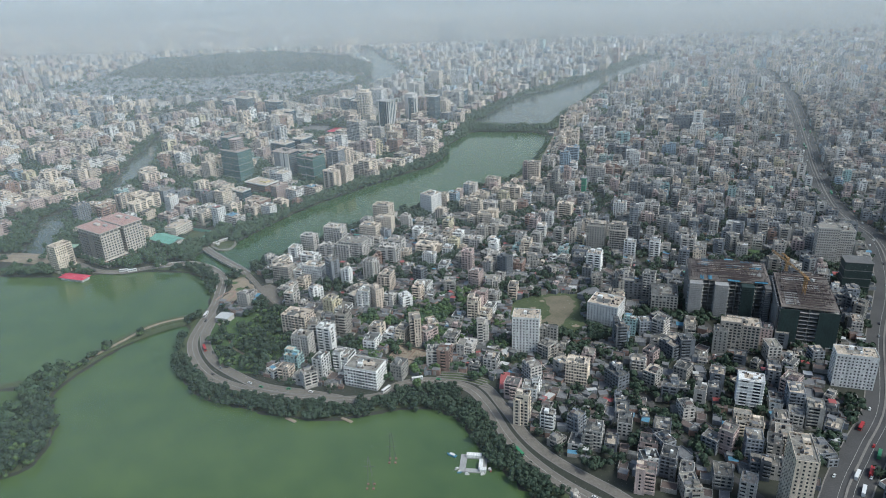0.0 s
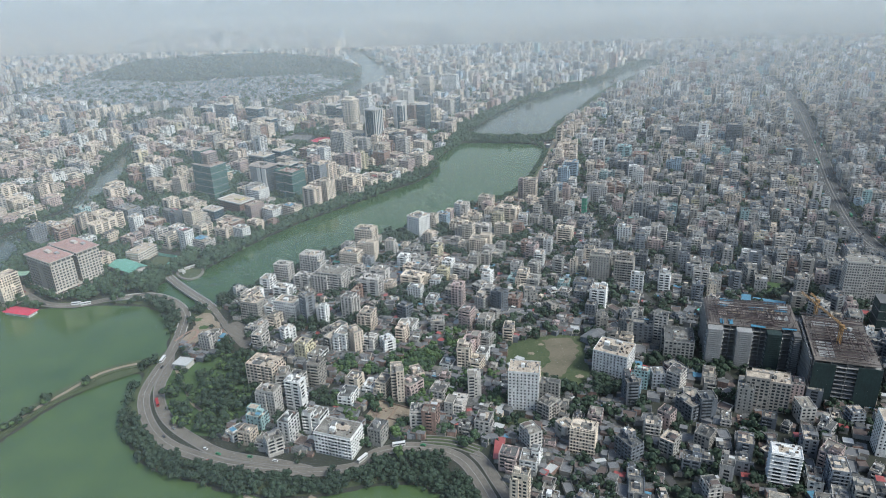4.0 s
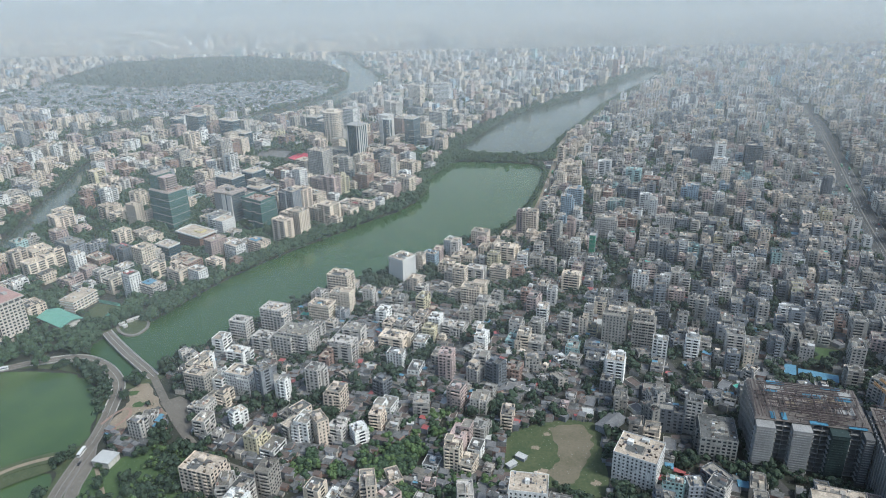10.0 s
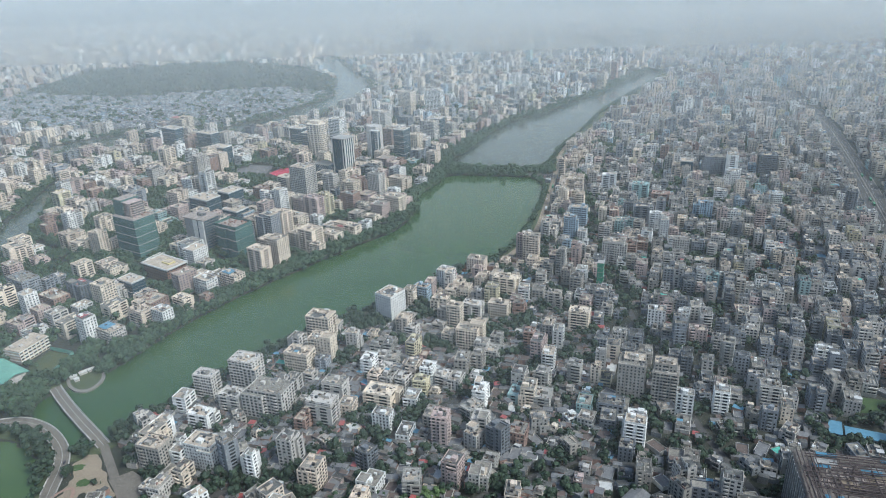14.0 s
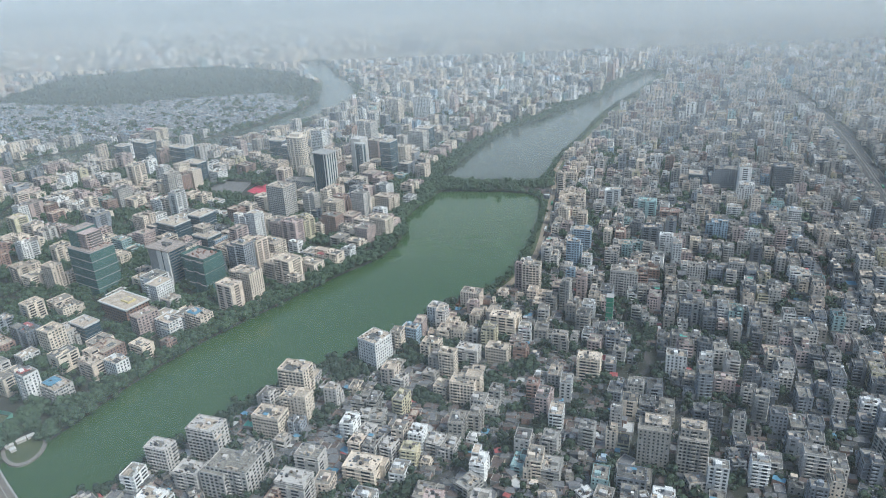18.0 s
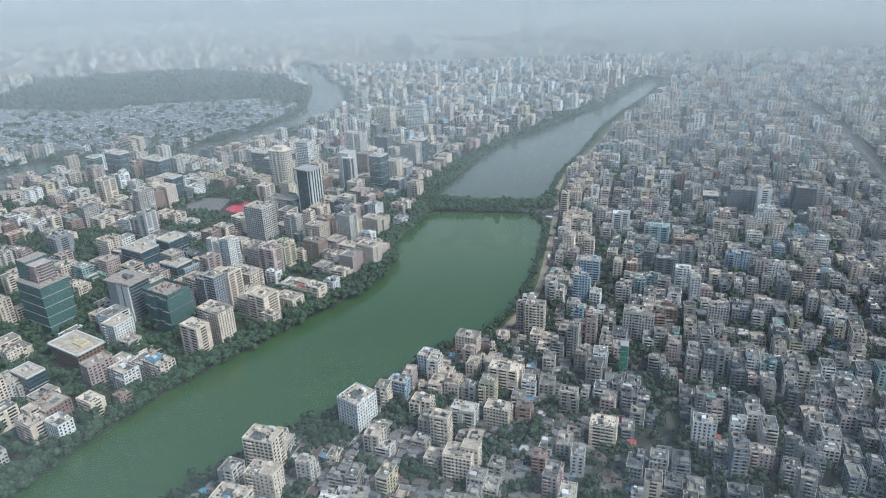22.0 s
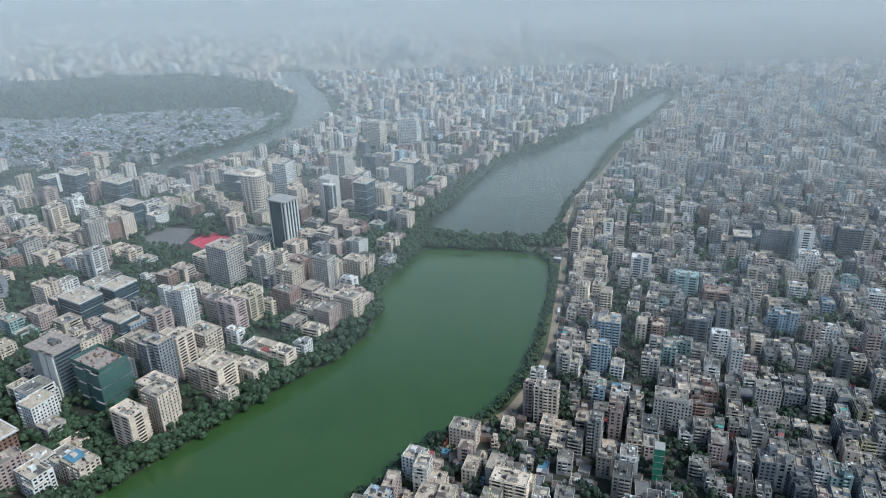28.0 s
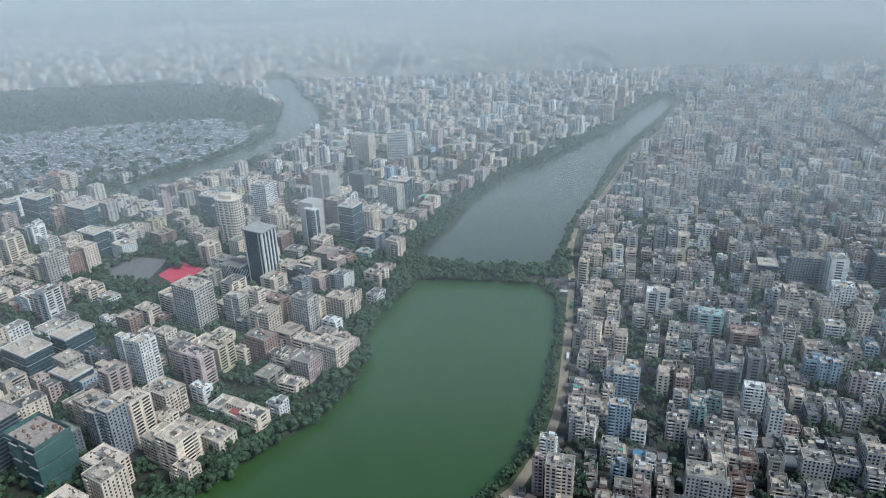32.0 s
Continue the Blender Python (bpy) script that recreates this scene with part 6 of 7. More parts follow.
for k in range(1, len(arc), 3):
    t_ = math.atan2(*(arc[min(k + 1, len(arc) - 1)] - arc[k - 1])[::-1])
    box(viaduct, "pier", CONCRETE, arc[k][0], arc[k][1], -5, 1.4, 9, 4.6, t_)
dam_line = smooth([(-330, 676), (-353, 668), (-374, 652), (-390, 622), (-404, 596), (-420, 562), (-446, 542)], 6)
dam = tagged(new("embankment"), "narrow green embankment with a sandy path between two ponds", "embankment")
part("bank", raised(dam_line, 13, 0.5, 4.5), GRASS, dam)
part("path", ribbon(dam_line, 3.6, 0.58), EARTH, dam)
part("path_edge", ribbon(dam_line, 2.2, 0.62, 1.2), EARTH, dam)

# the cafe terrace beside the bridge
shore = smooth([(-392, 896), (-388, 880), (-373, 867), (-360, 868), (-355, 882), (-359, 897), (-372, 909)], 4, True)
rim = Buffer()
mid = shore.mean(0)
n = len(shore)
k = np.arange(n)
rim.add(np.concatenate([np.c_[shore, np.full(n, 0.5)], np.c_[mid + (shore - mid) * 0.82, np.full(n, 0.5)], np.c_[shore, np.full(n, -3.0)]]),
        np.concatenate([np.stack([k, (k + 1) % n, (k + 1) % n + n, k + n], 1), np.stack([k, k + 2 * n, (k + 1) % n + 2 * n, (k + 1) % n], 1)]), 0)
tagged(part("terrace_wall", rim, KERB), "pale quay wall round a small lakeside terrace", "quay", kind="structure")
plate("terrace_lawn", mid + (shore - mid) * 0.83, 0.42, GRASS, "lawn of a lakeside terrace", "lawn")
for x, y, w in ((-386, 889, 7), (-380, 896, 8), (-374, 902, 8), (-380, 884, 5)):
    cafe = thing("pavilion", "small white garden pavilion on the lakeside terrace", "pavilion", x, y, 0.4, radians(44), group="terrace pavilions")
    box(cafe, "wall", WALLS[2], 0, 0, 0, w - 1.2, 3.2, 2.6)
    box(cafe, "roof", STONE_WHITE, 0, 0, 2.6, w, 4.4, 0.3)
    for u in (-w / 2 + 0.5, w / 2 - 0.5):
        box(cafe, "post", STONE_WHITE, u, -2.0, 0, 0.2, 0.2, 2.6)

# the tennis courts' fence
fence = thing("court_fence", "tall green mesh fence round the sports courts", "fence")
edge = [(-438, 942), (-408, 932), (-411, 899)]
for (x0, y0), (x1, y1) in zip(edge, edge[1:]):
    long_ = math.hypot(x1 - x0, y1 - y0)
    turn = math.atan2(y1 - y0, x1 - x0)
    box(fence, "mesh_panel", TEAL_ROOF, (x0 + x1) / 2, (y0 + y1) / 2, 0.2, long_, 0.1, 4.2, turn)
    for t in np.linspace(0, 1, 6):
        box(fence, "post", CONCRETE, x0 + t * (x1 - x0), y0 + t * (y1 - y0), 0, 0.2, 0.2, 4.6)

# the boat jetty and the pylons in the lagoon
jetty = thing("jetty", "white floating boat jetty with a gangway", "jetty", -17.5, 436, -1.2, radians(-4))
for x, y, w, d in ((-6, 0, 5, 20), (4, -8, 16, 4), (4, 8, 16, 4), (11, 0, 3, 20)):
    box(jetty, "pontoon", CONCRETE, x, y, -0.4, w, d, 1.3)
for x, y, w, d in ((2, 8, 12, 3.6), (8, -2, 3, 10), (10, -8, 5, 3)):
    box(jetty, "cabin", WALLS[3], x, y, 0.9, w, d, 2.4)
box(jetty, "gangway", CONCRETE, 22, 3, 0.9, 18, 2, 0.4)
for x, y, turn, mat, size in ((-33, 446, 150, BLUE_SHEET, 9), (-28, 430, 40, TIN[3], 4), (-26, 426, 10, TIN[2], 4), (-20, 424, 0, TIN[3], 4), (-8, 424, 20, TIN[3], 4), (-3, 430, 60, TIN[3], 4), (-2, 428, 80, TIN[4], 3)):
    boat = thing("boat", "small moored pleasure boat beside the jetty", "boat", x, y, -1.2, radians(turn), group="boats at the jetty")
    s_ = size
    b = Buffer()
    hull = [(-s_ / 2, -s_ * 0.16), (s_ * 0.2, -s_ * 0.18), (s_ / 2, 0), (s_ * 0.2, s_ * 0.18), (-s_ / 2, s_ * 0.16)]
    b.add([(a * 0.9, c * 0.8, -0.3) for a, c in hull] + [(a, c, 0.8) for a, c in hull], [(k, (k + 1) % 5, (k + 1) % 5 + 5, k + 5) for k in range(5)] + [(5, 6, 8, 9), (6, 7, 8, 8)], 0)
    part("hull", b, mat, boat)
    box(boat, "canopy", WALLS[3], -s_ * 0.1, 0, 1.6, s_ * 0.5, s_ * 0.26, 0.2)
    for a in (-0.3, 0.1):
        box(boat, "canopy_post", CONCRETE, a * s_, 0, 0.7, 0.12, 0.12, 1.0)
for x, y in ((-92, 410), (-79, 439)):
    mast = thing("power_pylon", "slender lattice pylon on red-brown footings in the water", "pylon", x, y, -1.3)
    for a, k in ((-2.4, -2.4), (2.4, -2.4), (2.4, 2.4), (-2.4, 2.4)):
        box(mast, "footing", DARK_BRICK, a, k, -2, 1.6, 1.6, 3.0)
        b = Buffer()
        b.boxes(0, 0, 0, 0.14, 0.14, 27, 0, 0)
        part("leg", b, SHADOW_CONCRETE, mast).matrix_local = Matrix.Translation((a, k, 1)) @ Vector((-a * 0.8, -k * 0.8, 26)).to_track_quat("Z", "Y").to_matrix().to_4x4()
    for f in (14, 19, 24):
        box(mast, "cross_arm", SHADOW_CONCRETE, 0, 0, f, 9, 0.16, 0.16)
for x, y in ((-174, 490), (-125, 490)):
    j = thing("landing_stage", "small plank landing stage on the bank", "jetty", x, y, -1.2, radians(60))
    for k in range(6):
        box(j, "plank", EARTH, 0, -5 + 2 * k, 0.6, 3, 1.9, 0.25)
    for k in (-4, 4):
        box(j, "post", BARK, 0, k, -3, 0.3, 0.3, 3.6)

# ---- trees ----
def leafy(count, size, spread, height, seed, lumps=5, inner=3):
    """Corners of many small leaf sprays, set in lumps round a crown's middle: an uneven outline with gaps."""
    r = np.random.RandomState(seed)
    middles = r.normal(0, 1, (lumps, 3)) * (spread * 0.30, spread * 0.30, height * 0.15)
    own = middles[r.randint(0, lumps, count)]
    way = r.normal(0, 1, (count, 3))
    way /= np.linalg.norm(way, axis=1)[:, None]
    way[:, 2] = np.abs(way[:, 2]) * 0.9 - 0.15
    p = own + way * (spread * 0.34, spread * 0.34, height * 0.33) * r.uniform(0.75, 1.12, (count, 1))
    side = np.cross(way, r.normal(0, 1, (count, 3)))
    side /= np.linalg.norm(side, axis=1)[:, None] + 1e-9
    up = np.cross(way, side) + 0.3 * way
    s = size * r.uniform(0.6, 1.35, (count, 1))
    mass = []
    for m in middles[:inner]:
        for a in range(6):
            for h in range(3):
                ring = []
                for da, dh in ((0, 0), (1, 0), (1, 1), (0, 1)):
                    t, f = (a + da) % 6 * math.pi / 3, (-0.5, 0.1, 0.6, 1.0)[h + dh]
                    wide = math.sqrt(max(0, 1 - f * f)) * (0.9 + 0.2 * math.sin(7 * t + 5 * f))
                    ring.append(m + np.array((math.cos(t) * wide, math.sin(t) * wide, f)) * (spread * 0.29, spread * 0.29, height * 0.27))
                mass.append(ring)
    quad = np.stack([p - side * s - up * s * 0.6, p + side * s - up * s * 0.5, p + side * s * 0.7 + up * s * 0.7, p - side * s * 0.8 + up * s * 0.6], 1)
    return np.concatenate([quad, np.array(mass)]) if mass else quad


def wood(name, x, y, label, sprays, size, low, high, seeds=6, z=0.0, leaf=LEAVES):
    """Many trees in one mesh."""
    b = Buffer()
    kinds = [leafy(sprays, size, 1.0, 1.0, 40 + s, 5, 3 if sprays > 30 else 0) for s in range(seeds)]
    n = len(x)
    wide = rng.uniform(low, high, n)
    tall = wide * rng.uniform(0.8, 1.25, n)
    for k in range(seeds):
        mine = np.where(np.arange(n) % seeds == k)[0]
        if not len(mine):
            continue
        q = kinds[k][None] * np.stack([wide, wide, tall], 1)[mine][:, None, None]
        a = rng.uniform(0, 6.28, len(mine))[:, None, None]
        gx, gy = q[..., 0] * np.cos(a) - q[..., 1] * np.sin(a), q[..., 0] * np.sin(a) + q[..., 1] * np.cos(a)
        v = np.stack([gx + x[mine][:, None, None], gy + y[mine][:, None, None], q[..., 2] + (tall[mine] * 0.62)[:, None, None] + z], -1).reshape(-1, 3)
        b.add(v, np.arange(len(v)).reshape(-1, 4), 0)
    b.boxes(x, y, -0.5, 0.5, 0.5, tall * 0.5, 0, 1)
    return tagged(part(name, b, [leaf, BARK]), label, "trees", kind="stuff")


def scatter(n, x0, x1, y0, y1):
    return rng.uniform(x0, x1, n), rng.uniform(y0, y1, n)


def clear_of_roads(x, y, by=2.0):
    ok = np.ones(len(x), bool)
    for line, wide in ROADS[:8]:
        ok &= near_line(line, x, y) > wide * 0.5 + by
    return ok


# along the shores
x, y = scatter(90000, -900, 700, 380, 2560)
depth = wet(x, y)
band = np.where(west(x, y) & (y > 860), 22.0, np.where(y > 1150, 6.0, 12.0))
band = np.where((y < 700) & (x < 60), 27.0, band)
bank_line = smooth([(-346, 650), (-366, 640), (-393, 606), (-416, 553), (-450, 538), (-560, 530)], 5)
m = (near_line(bank_line, x, y) > 17) | (rng.rand(len(x)) < 0.04)
m &= (depth < -1.2) & (depth > -band) & seen_from_flight(x, y) & clear_of_roads(x, y)
keep = rng.rand(m.sum()) < np.where((y[m] < 700) & (x[m] < 60), 0.85, np.where(y[m] < 1700, np.where(west(x[m], y[m]), 0.42, np.where(y[m] > 1140, 0.0, 0.75)), np.where(west(x[m], y[m]), 0.3, 0.0)))
shore_x, shore_y = x[m][keep], y[m][keep]
m = clear_of_houses(shore_x, shore_y, 0.5)
shore_x, shore_y = shore_x[m], shore_y[m]
# a close row of large crowns that overhang the lake
x, y = scatter(160000, -420, 700, 790, 2560)
depth = np.maximum(inside(LAKE, x, y), inside(UPPER_LAKE, x, y))
m = (depth < 2.0) & (depth > -7.0) & clear_of_roads(x, y, 0.0)
x, y, depth = x[m], y[m], depth[m]
m = clear_of_houses(x, y, 0.0) & (rng.rand(len(x)) < np.where(west(x, y), 0.38, np.where(y > 1140, 0.9, 0.30)))
x, y, depth = x[m], y[m], depth[m]
east_shore = ~west(x, y) & (y > 1140)
edge_x, edge_y = x[~east_shore], y[~east_shore]
east_shore &= depth > -4.0
lane_x, lane_y = x[east_shore], y[east_shore]
# between the houses, on free plots, in the grove and round the causeway
x, y = scatter(38000, -1150, 560, 420, 1750)
m = seen_from_flight(x, y) & (wet(x, y) < -4) & clear_of_roads(x, y) & ((inside(PARK, x, y) < -2) | (inside(PARK, x, y) < 7) & (rng.rand(len(x)) < 0.5)) & (inside(GROVE, x, y) < 0)
m &= rng.rand(len(x)) < np.where(west(x, y), 0.62, np.where((x < 110) & (y < 1050), 0.55, 0.42))
m &= west(x, y) | (y < 1140) | (near_line(LAKE_ROAD, x, y) > 16)
x, y = x[m], y[m]
m = clear_of_houses(x, y, 1.5)
plot_x, plot_y = x[m], y[m]
x, y = scatter(2600, -335, 60, 400, 650)
m = (inside(BANK, x, y) > 0) & (wet(x, y) < 0.5) & clear_of_roads(x, y, 0.5)
bank_x, bank_y = x[m], y[m]
x, y = scatter(2600, -325, -180, 540, 700)
m = (inside(GROVE, x, y) > 2) & clear_of_houses(x, y, 2) & (rng.rand(len(x)) < np.where(x > -262, 0.13, 0.035))
grove_x, grove_y = x[m], y[m]
x, y = scatter(900, -130, 150, 1500, 1560)
m = (wet(x, y) < -1) & clear_of_roads(x, y, 0.5)
cause_x, cause_y = x[m], y[m]
x, y = scatter(900, -640, -370, 380, 530)
THICKET = [(-560, 507), (-445, 503), (-422, 500), (-411, 511), (-380, 475), (-368, 449), (-366, 426), (-388, 417), (-560, 413)]
m = (wet(x, y) < -1.5) & ((inside(THICKET, x, y) > 1) | (rng.rand(len(x)) < 0.04))
more_x, more_y = [], []
for word, gx_, gy_, gr in SPECIAL:
    if word == "garden":
        n = int(gr * gr / 9)
        a, r = rng.uniform(0, 6.28, n), gr * np.sqrt(rng.rand(n))
        more_x.append(gx_ + r * np.cos(a))
        more_y.append(gy_ + r * np.sin(a))
more_x, more_y = np.concatenate(more_x), np.concatenate(more_y)
ok = (wet(more_x, more_y) < -1.5) & clear_of_houses(more_x, more_y, 1.0) & clear_of_roads(more_x, more_y)
all_x = np.concatenate([bank_x, more_x[ok], edge_x, shore_x, plot_x, grove_x, cause_x, x[m]])
all_y = np.concatenate([bank_y, more_y[ok], edge_y, shore_y, plot_y, grove_y, cause_y, y[m]])
keep = ((inside(SAND, all_x, all_y) < 1.5) | (rng.rand(len(all_x)) < 0.12)) & (inside(PARK, all_x, all_y) < -1) & (inside(JUNCTION, all_x, all_y) < -1)
keep &= (inside(CAMPUS, all_x, all_y) < 0) | (rng.rand(len(all_x)) < 0.1)
all_x, all_y = all_x[keep], all_y[keep]
reach = np.hypot(all_x + 60, (all_y - 640) / 1.3)
order = np.argsort(reach)
single, crowd = order[:260], order[260:]
far_off = all_y[crowd] > 1250
bank = west(all_x[crowd], all_y[crowd])
lagoon = ~bank & (all_y[crowd] < 700) & (all_x[crowd] < 60)
fresh = lagoon & ((all_x[crowd] < -362) | (inside(GROVE, all_x[crowd], all_y[crowd]) > 0))
lagoon &= ~fresh
wood("trees", all_x[crowd][~far_off & ~bank & ~lagoon], all_y[crowd][~far_off & ~bank & ~lagoon], "dark green broadleaf trees between houses of the east bank", 64, 0.115, 5.5, 11.5, leaf=SHADE_LEAVES)
wood("garden_trees", all_x[crowd][~far_off & bank], all_y[crowd][~far_off & bank], "large dark green broadleaf trees of the west bank", 105, 0.092, 7.5, 13.5)
wood("shore_trees", all_x[crowd][lagoon], all_y[crowd][lagoon], "dense dark green trees round the lagoon", 84, 0.10, 4.5, 8.5, leaf=SHADE_LEAVES)
wood("island_trees", all_x[crowd][fresh], all_y[crowd][fresh], "fresh green thicket on the island and the overgrown plot", 84, 0.10, 4.5, 8, leaf=BRIGHT_LEAVES)
RED_LEAVES = material("flame_blossom", (0.17, 0.055, 0.035), 0.8, 0.08, 0.6, 0.45, second=(0.06, 0.045, 0.025), island=0.35)
x, y = rng.uniform(-14, 10, 7), np.zeros(7)
y = 1112 + 0.9 * (x + 14) + rng.uniform(-3, 4, 7)
wood("flame_trees", x, y, "red-brown flowering trees on the shore", 90, 0.10, 5.5, 9, leaf=RED_LEAVES)
wood("lakeside_trees", lane_x, lane_y, "row of smaller green trees along the lakeside road", 44, 0.15, 3.8, 7.0)
wood("far_trees", all_x[crowd][far_off], all_y[crowd][far_off], "dark green broadleaf trees beyond the lake's bend", 40, 0.165, 6.5, 12)
x, y = scatter(5200, -1400, -380, 2320, 2940)
m = (inside(FOREST, x, y) > 0) & seen_from_flight(x, y)
wood("far_wood", x[m], y[m], "dark hazy wood behind the shanty town", 10, 0.37, 9, 16, leaf=SHADE_LEAVES)
x, y = scatter(16000, -2400, 2600, 1750, 4300)
m = seen_from_flight(x, y) & (wet(x, y) < -3) & (rng.rand(len(x)) < np.where(west(x, y), 0.75, 0.12))
wood("town_trees", x[m], y[m], "scattered far green trees between blocks", 9, 0.38, 7, 13)

# the nearest trees one by one
TREE_KINDS = []
for s in range(5):
    crown, trunk = Buffer(), Buffer()
    q = leafy(270, 0.07, 1.0, 1.0, 90 + s, 9, 9)
    crown.add(q.reshape(-1, 3) + (0, 0, 0.62), np.arange(4 * len(q)).reshape(-1, 4), 0)
    ring = np.array([(math.cos(a), math.sin(a)) for a in np.arange(6) * math.pi / 3])
    for (x0, y0, z0, r0), (x1, y1, z1, r1) in (((0, 0, -0.06, 0.035), (0.01, 0, 0.4, 0.022)), ((0.01, 0, 0.38, 0.02), (0.2, 0.1, 0.66, 0.008)), ((0.01, 0, 0.36, 0.02), (-0.18, 0.12, 0.64, 0.008)), ((0.01, 0, 0.4, 0.02), (0.02, -0.2, 0.7, 0.008))):
        v = np.concatenate([np.c_[ring * r0 + (x0, y0), np.full(6, z0)], np.c_[ring * r1 + (x1, y1), np.full(6, z1)]])
        k = np.arange(6)
        trunk.add(v, np.stack([k, (k + 1) % 6, (k + 1) % 6 + 6, k + 6], 1), 0)
    TREE_KINDS.append((crown.mesh("crown", [BRIGHT_LEAVES if s % 2 else LEAVES]), trunk.mesh("trunk", [BARK])))
for k, n_ in enumerate(single):
    size = rng.uniform(5, 8.5)
    tree = thing("tree", "dark green broadleaf tree with an uneven crown", "tree", all_x[n_], all_y[n_], 0, rng.uniform(0, 6.28), group="shore and garden trees")
    tree.scale = (size, size, size * rng.uniform(0.85, 1.2))
    for word, data in zip(("crown", "trunk"), TREE_KINDS[k % 5]):
        new(word, data).parent = tree

# ---- the shanty town: low tin roofs, packed ----
x, y = lots(-1450, -380, 1900, 2480, 9, 8, radians(-25), 9, 4, 3)
m = (inside(SHANTIES, x, y) > 3) & (wet(x, y) < -8) & seen_from_flight(x, y)
x, y = x[m] + rng.uniform(-2, 2, m.sum()), y[m] + rng.uniform(-2, 2, m.sum())
b = Buffer()
n = len(x)
b.boxes(x, y, -0.3, rng.uniform(5, 9, n), rng.uniform(4, 8, n), rng.uniform(2.6, 5.5, n), radians(-25) + rng.normal(0, 0.15, n), 0, top=rng.choice([1, 1, 1, 2, 2, 3, 4, 4], n))
tagged(part("shanties", b, [WALLS[0], TIN[0], TIN[1], TIN[2], TIN[3]]), "tightly packed tin-roofed shanties by the far lake", "shanty town", kind="stuff")

# ---- vehicles on the roads ----
PAINTS = [material("car_white", (0.7, 0.7, 0.68), 0.35, 1, 4, 0.08), material("car_silver", (0.35, 0.36, 0.37), 0.35, 1, 4, 0.08, metal=0.4), material("car_dark", (0.04, 0.04, 0.05), 0.35, 1, 4, 0.1),
          material("car_red", (0.35, 0.03, 0.03), 0.35, 1, 4, 0.1), material("car_green", (0.05, 0.22, 0.10), 0.4, 1, 4, 0.1)]
TYRE = material("tyre_rubber", (0.02, 0.02, 0.02), 0.9, 2, 6, 0.2)


def vehicle(kind, paint):
    v = tagged(new(kind), "%s %s on the road" % (PAINTS[paint].name.split("_")[1], "bus" if kind == "bus" else "car"), kind, group="traffic")
    long, wide, high = (10.5, 2.5, 3.0) if kind == "bus" else (4.4, 1.75, 0.75)
    box(v, "body", PAINTS[paint], 0, 0, 0.35, long, wide, high)
    if kind == "bus":
        for s_ in (-1, 1):
            box(v, "window_band", GLASS, 0, s_ * wide / 2, 1.8, long - 1, 0.06, 0.9)
        box(v, "windscreen", GLASS, long / 2, 0, 1.6, 0.06, wide - 0.3, 1.2)
    else:
        box(v, "cabin", GLASS, -0.2, 0, 1.1, 2.4, 1.55, 0.55)
        box(v, "roof", PAINTS[paint], -0.2, 0, 1.65, 2.0, 1.45, 0.06)
    for a in (-0.32, 0.32):
        for s_ in (-1, 1):
            box(v, "wheel", TYRE, a * long, s_ * (wide / 2 - 0.1), 0.0, 0.66, 0.22, 0.66)
    return v


MODELS = [vehicle("car", p) for p in range(5)] + [vehicle("bus", p) for p in (0, 3, 4)]
spots = []
for line, wide, z, count, upto in ((HIGHWAY, 30, 0.13, 95, 0.75), (RING_ROAD, 9, 0.13, 34, 0.97), (INNER_ROAD, 8, 0.13, 8, 0.97), (LAKE_ROAD, 8, 0.13, 10, 0.4)):
    steps = np.r_[0, np.cumsum(np.linalg.norm(np.diff(line, axis=0), axis=1))]
    for k in range(count):
        at = rng.uniform(0.03, upto) * steps[-1]
        i_ = min(np.searchsorted(steps, at), len(line) - 1)
        p, t_ = line[i_ - 1] + (line[i_] - line[i_ - 1]) * ((at - steps[i_ - 1]) / (steps[i_] - steps[i_ - 1] + 1e-9)), line[i_] - line[i_ - 1]
        t_ = t_ / np.linalg.norm(t_)
        side = rng.choice([-1, 1])
        off = side * rng.uniform(2.0, wide / 2 - 2.0)
        q = p + np.array([-t_[1], t_[0]]) * off
        if any(np.hypot(*(q - o)) < 9 for o in spots):
            continue
        spots.append(q)
        zz = z + (1.03 if near_line(arc[5:-7], q[0], q[1]) < 6 else 0)
        spin = math.degrees(math.atan2(t_[1], t_[0])) + (180 if side > 0 else 0)
        which = rng.choice(8, p=[0.3, 0.2, 0.15, 0.06, 0.07, 0.1, 0.06, 0.06])
        copy_thing(MODELS[which], pose(q[0], q[1], zz, 0, 0, spin))
for k, m_ in enumerate(MODELS):
    at = HIGHWAY[6 + 2 * k] + (9, -4)
    m_.matrix_world = pose(at[0], at[1], 0.13, 0, 0, 58)

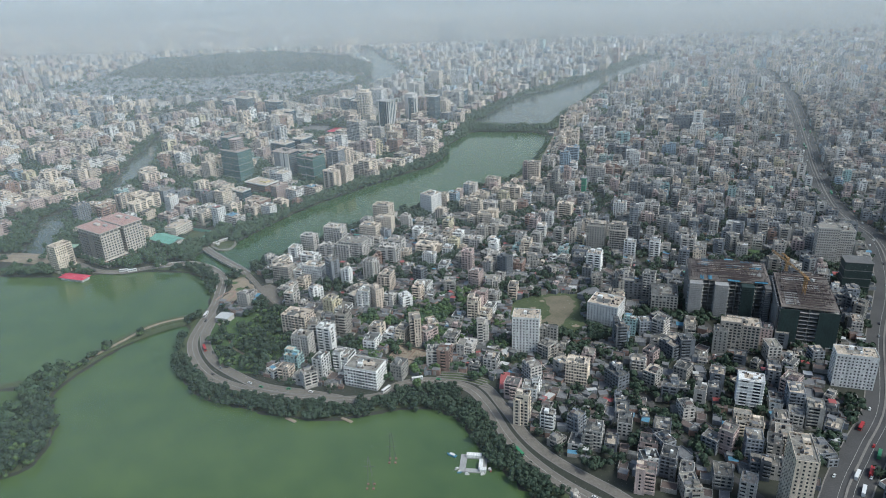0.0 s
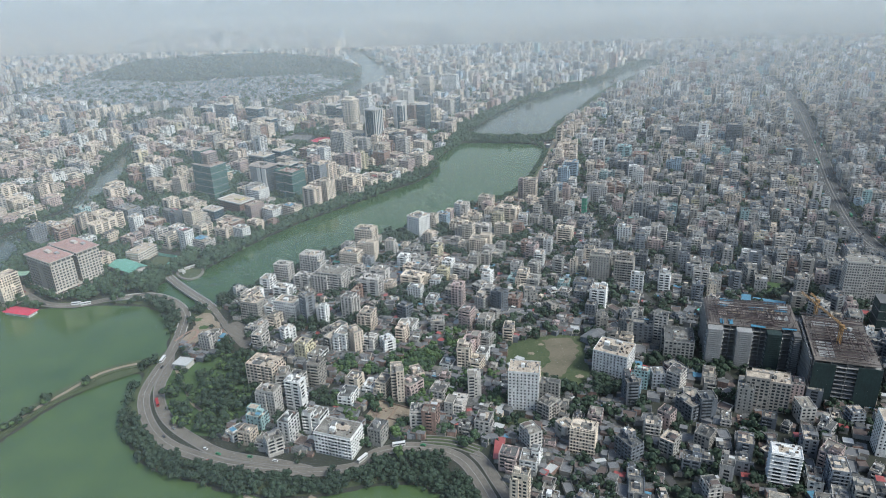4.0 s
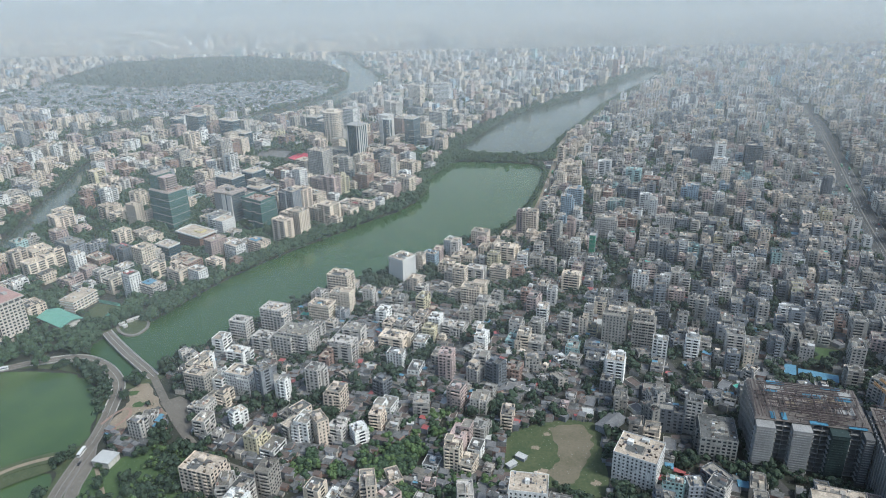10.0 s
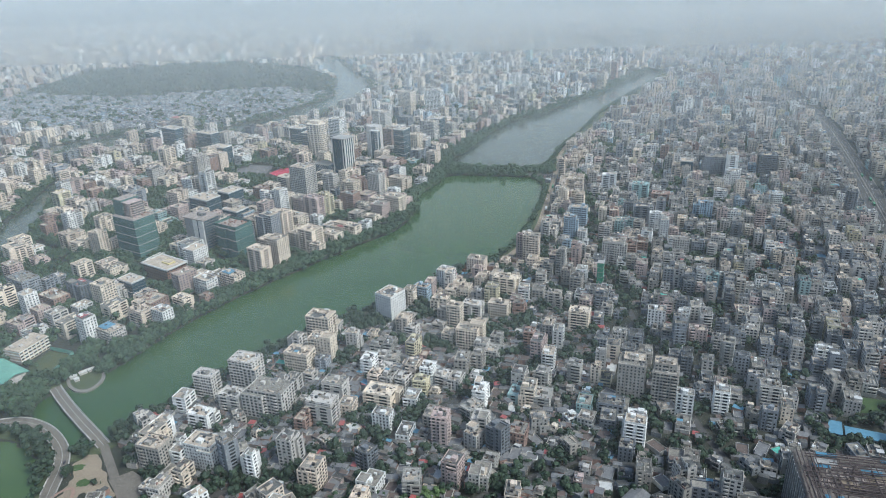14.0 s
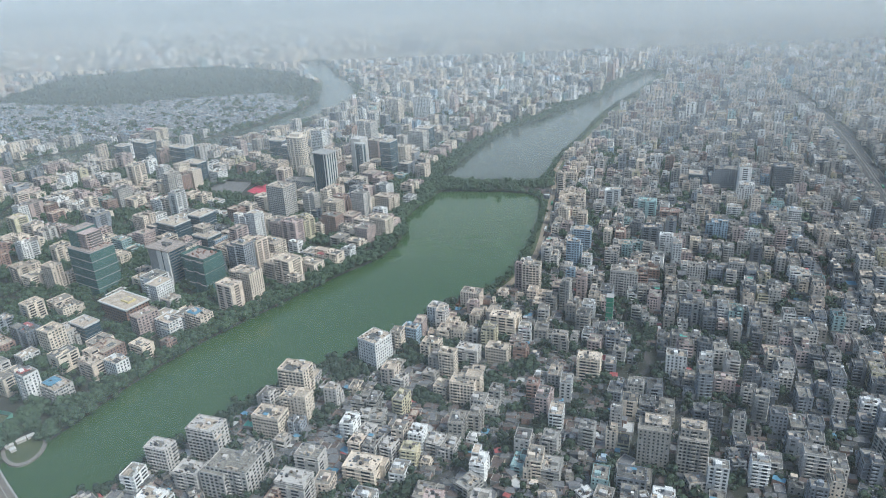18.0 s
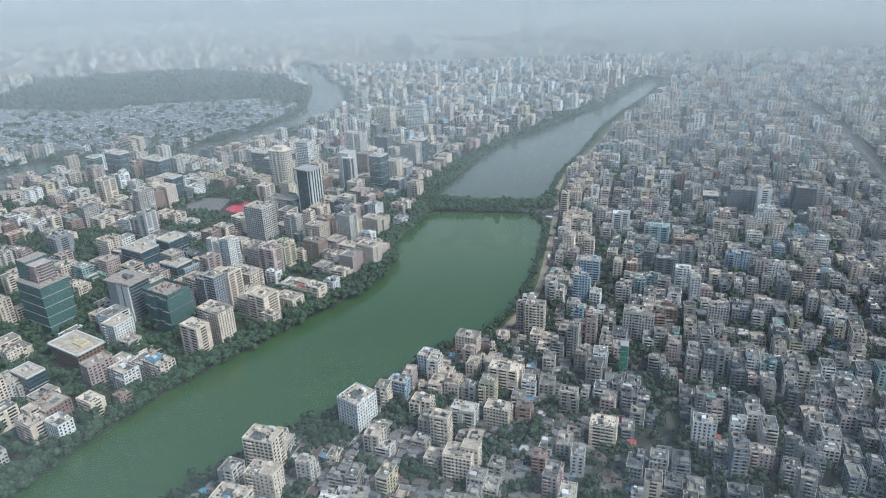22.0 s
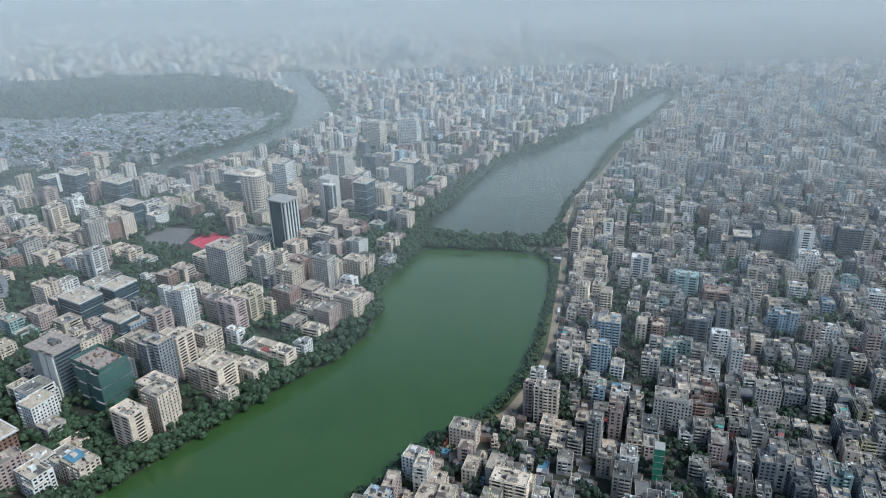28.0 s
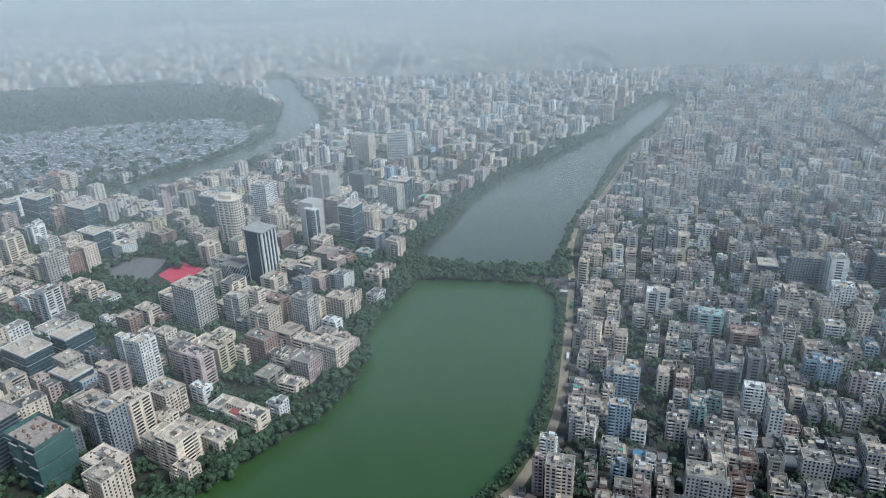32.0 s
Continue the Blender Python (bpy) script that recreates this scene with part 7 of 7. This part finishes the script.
# ---- upright sheets that imitate haze ----
def haze(y, top, thickness, rise, colour=(0.61, 0.635, 0.63, 1), fade=None, east=None):
    """An added translucent sheet that imitates haze over the town: thin at its foot and thicker above."""
    m = bpy.data.materials.new("haze")
    m.use_nodes = True
    n, l = m.node_tree.nodes, m.node_tree.links
    n.remove(n["Principled BSDF"])
    clear, soft, through_, both, mix = (n.new("ShaderNode" + k) for k in ("BsdfTransparent", "BsdfDiffuse", "BsdfTranslucent", "AddShader", "MixShader"))
    soft.inputs[0].default_value = through_.inputs[0].default_value = colour
    l.new(soft.outputs[0], both.inputs[0])
    l.new(through_.outputs[0], both.inputs[1])
    place = n.new("ShaderNodeTexCoord")
    split = n.new("ShaderNodeSeparateXYZ")
    l.new(place.outputs["Object"], split.inputs[0])
    ramp = n.new("ShaderNodeMapRange")
    ramp.interpolation_type = "SMOOTHSTEP"
    ramp.inputs["From Max"].default_value, ramp.inputs["To Max"].default_value = rise, 1 - math.exp(-thickness)
    l.new(split.outputs[2], ramp.inputs["Value"])
    amount = ramp.outputs[0]
    if fade:
        thin = n.new("ShaderNodeMapRange")
        thin.interpolation_type = "SMOOTHSTEP"
        thin.inputs["From Min"].default_value, thin.inputs["From Max"].default_value = fade, top
        thin.inputs["To Min"].default_value, thin.inputs["To Max"].default_value = 1, 0
        l.new(split.outputs[2], thin.inputs["Value"])
        less = n.new("ShaderNodeMath")
        less.operation = "MULTIPLY"
        l.new(amount, less.inputs[0])
        l.new(thin.outputs[0], less.inputs[1])
        amount = less.outputs[0]
    if east is not None:
        # the imitated haze is stronger over the lake's west bank and thins out eastwards
        side = n.new("ShaderNodeMapRange")
        side.interpolation_type = "SMOOTHSTEP"
        side.inputs["From Min"].default_value, side.inputs["From Max"].default_value = -320, 180
        side.inputs["To Min"].default_value, side.inputs["To Max"].default_value = 1, east
        l.new(split.outputs[0], side.inputs["Value"])
        part_ = n.new("ShaderNodeMath")
        part_.operation = "MULTIPLY"
        l.new(amount, part_.inputs[0])
        l.new(side.outputs[0], part_.inputs[1])
        amount = part_.outputs[0]
    l.new(amount, mix.inputs[0])
    l.new(clear.outputs[0], mix.inputs[1])
    l.new(both.outputs[0], mix.inputs[2])
    l.new(mix.outputs[0], n["Material Output"].inputs[0])
    b = Buffer()
    b.add([(-5000, 0, 6), (5000, 0, 6), (5000, 0, top), (-5000, 0, top)], [(0, 1, 2, 3)], 0)
    ob = tagged(part("backdrop", b, m), "pale grey haze hanging over the far town", "haze", kind="structure")
    ob.location.y = y
    ob.visible_shadow = False
    return ob


for y, top, thickness, rise, fade, east in ((330, 345, 0.08, 120, 270, 0.0), (680, 345, 0.16, 190, 215, 0.45), (1150, 420, 0.11, 170, None, None), (1550, 420, 0.20, 120, None, None),
                                            (2000, 420, 0.21, 95, None, None), (2500, 450, 0.26, 95, None, None), (3050, 500, 0.42, 130, None, None)):
    haze(y, top, thickness, rise, fade=fade, east=east)
haze(3700, 1100, 2.0, 260, colour=(0.58, 0.595, 0.585, 1))
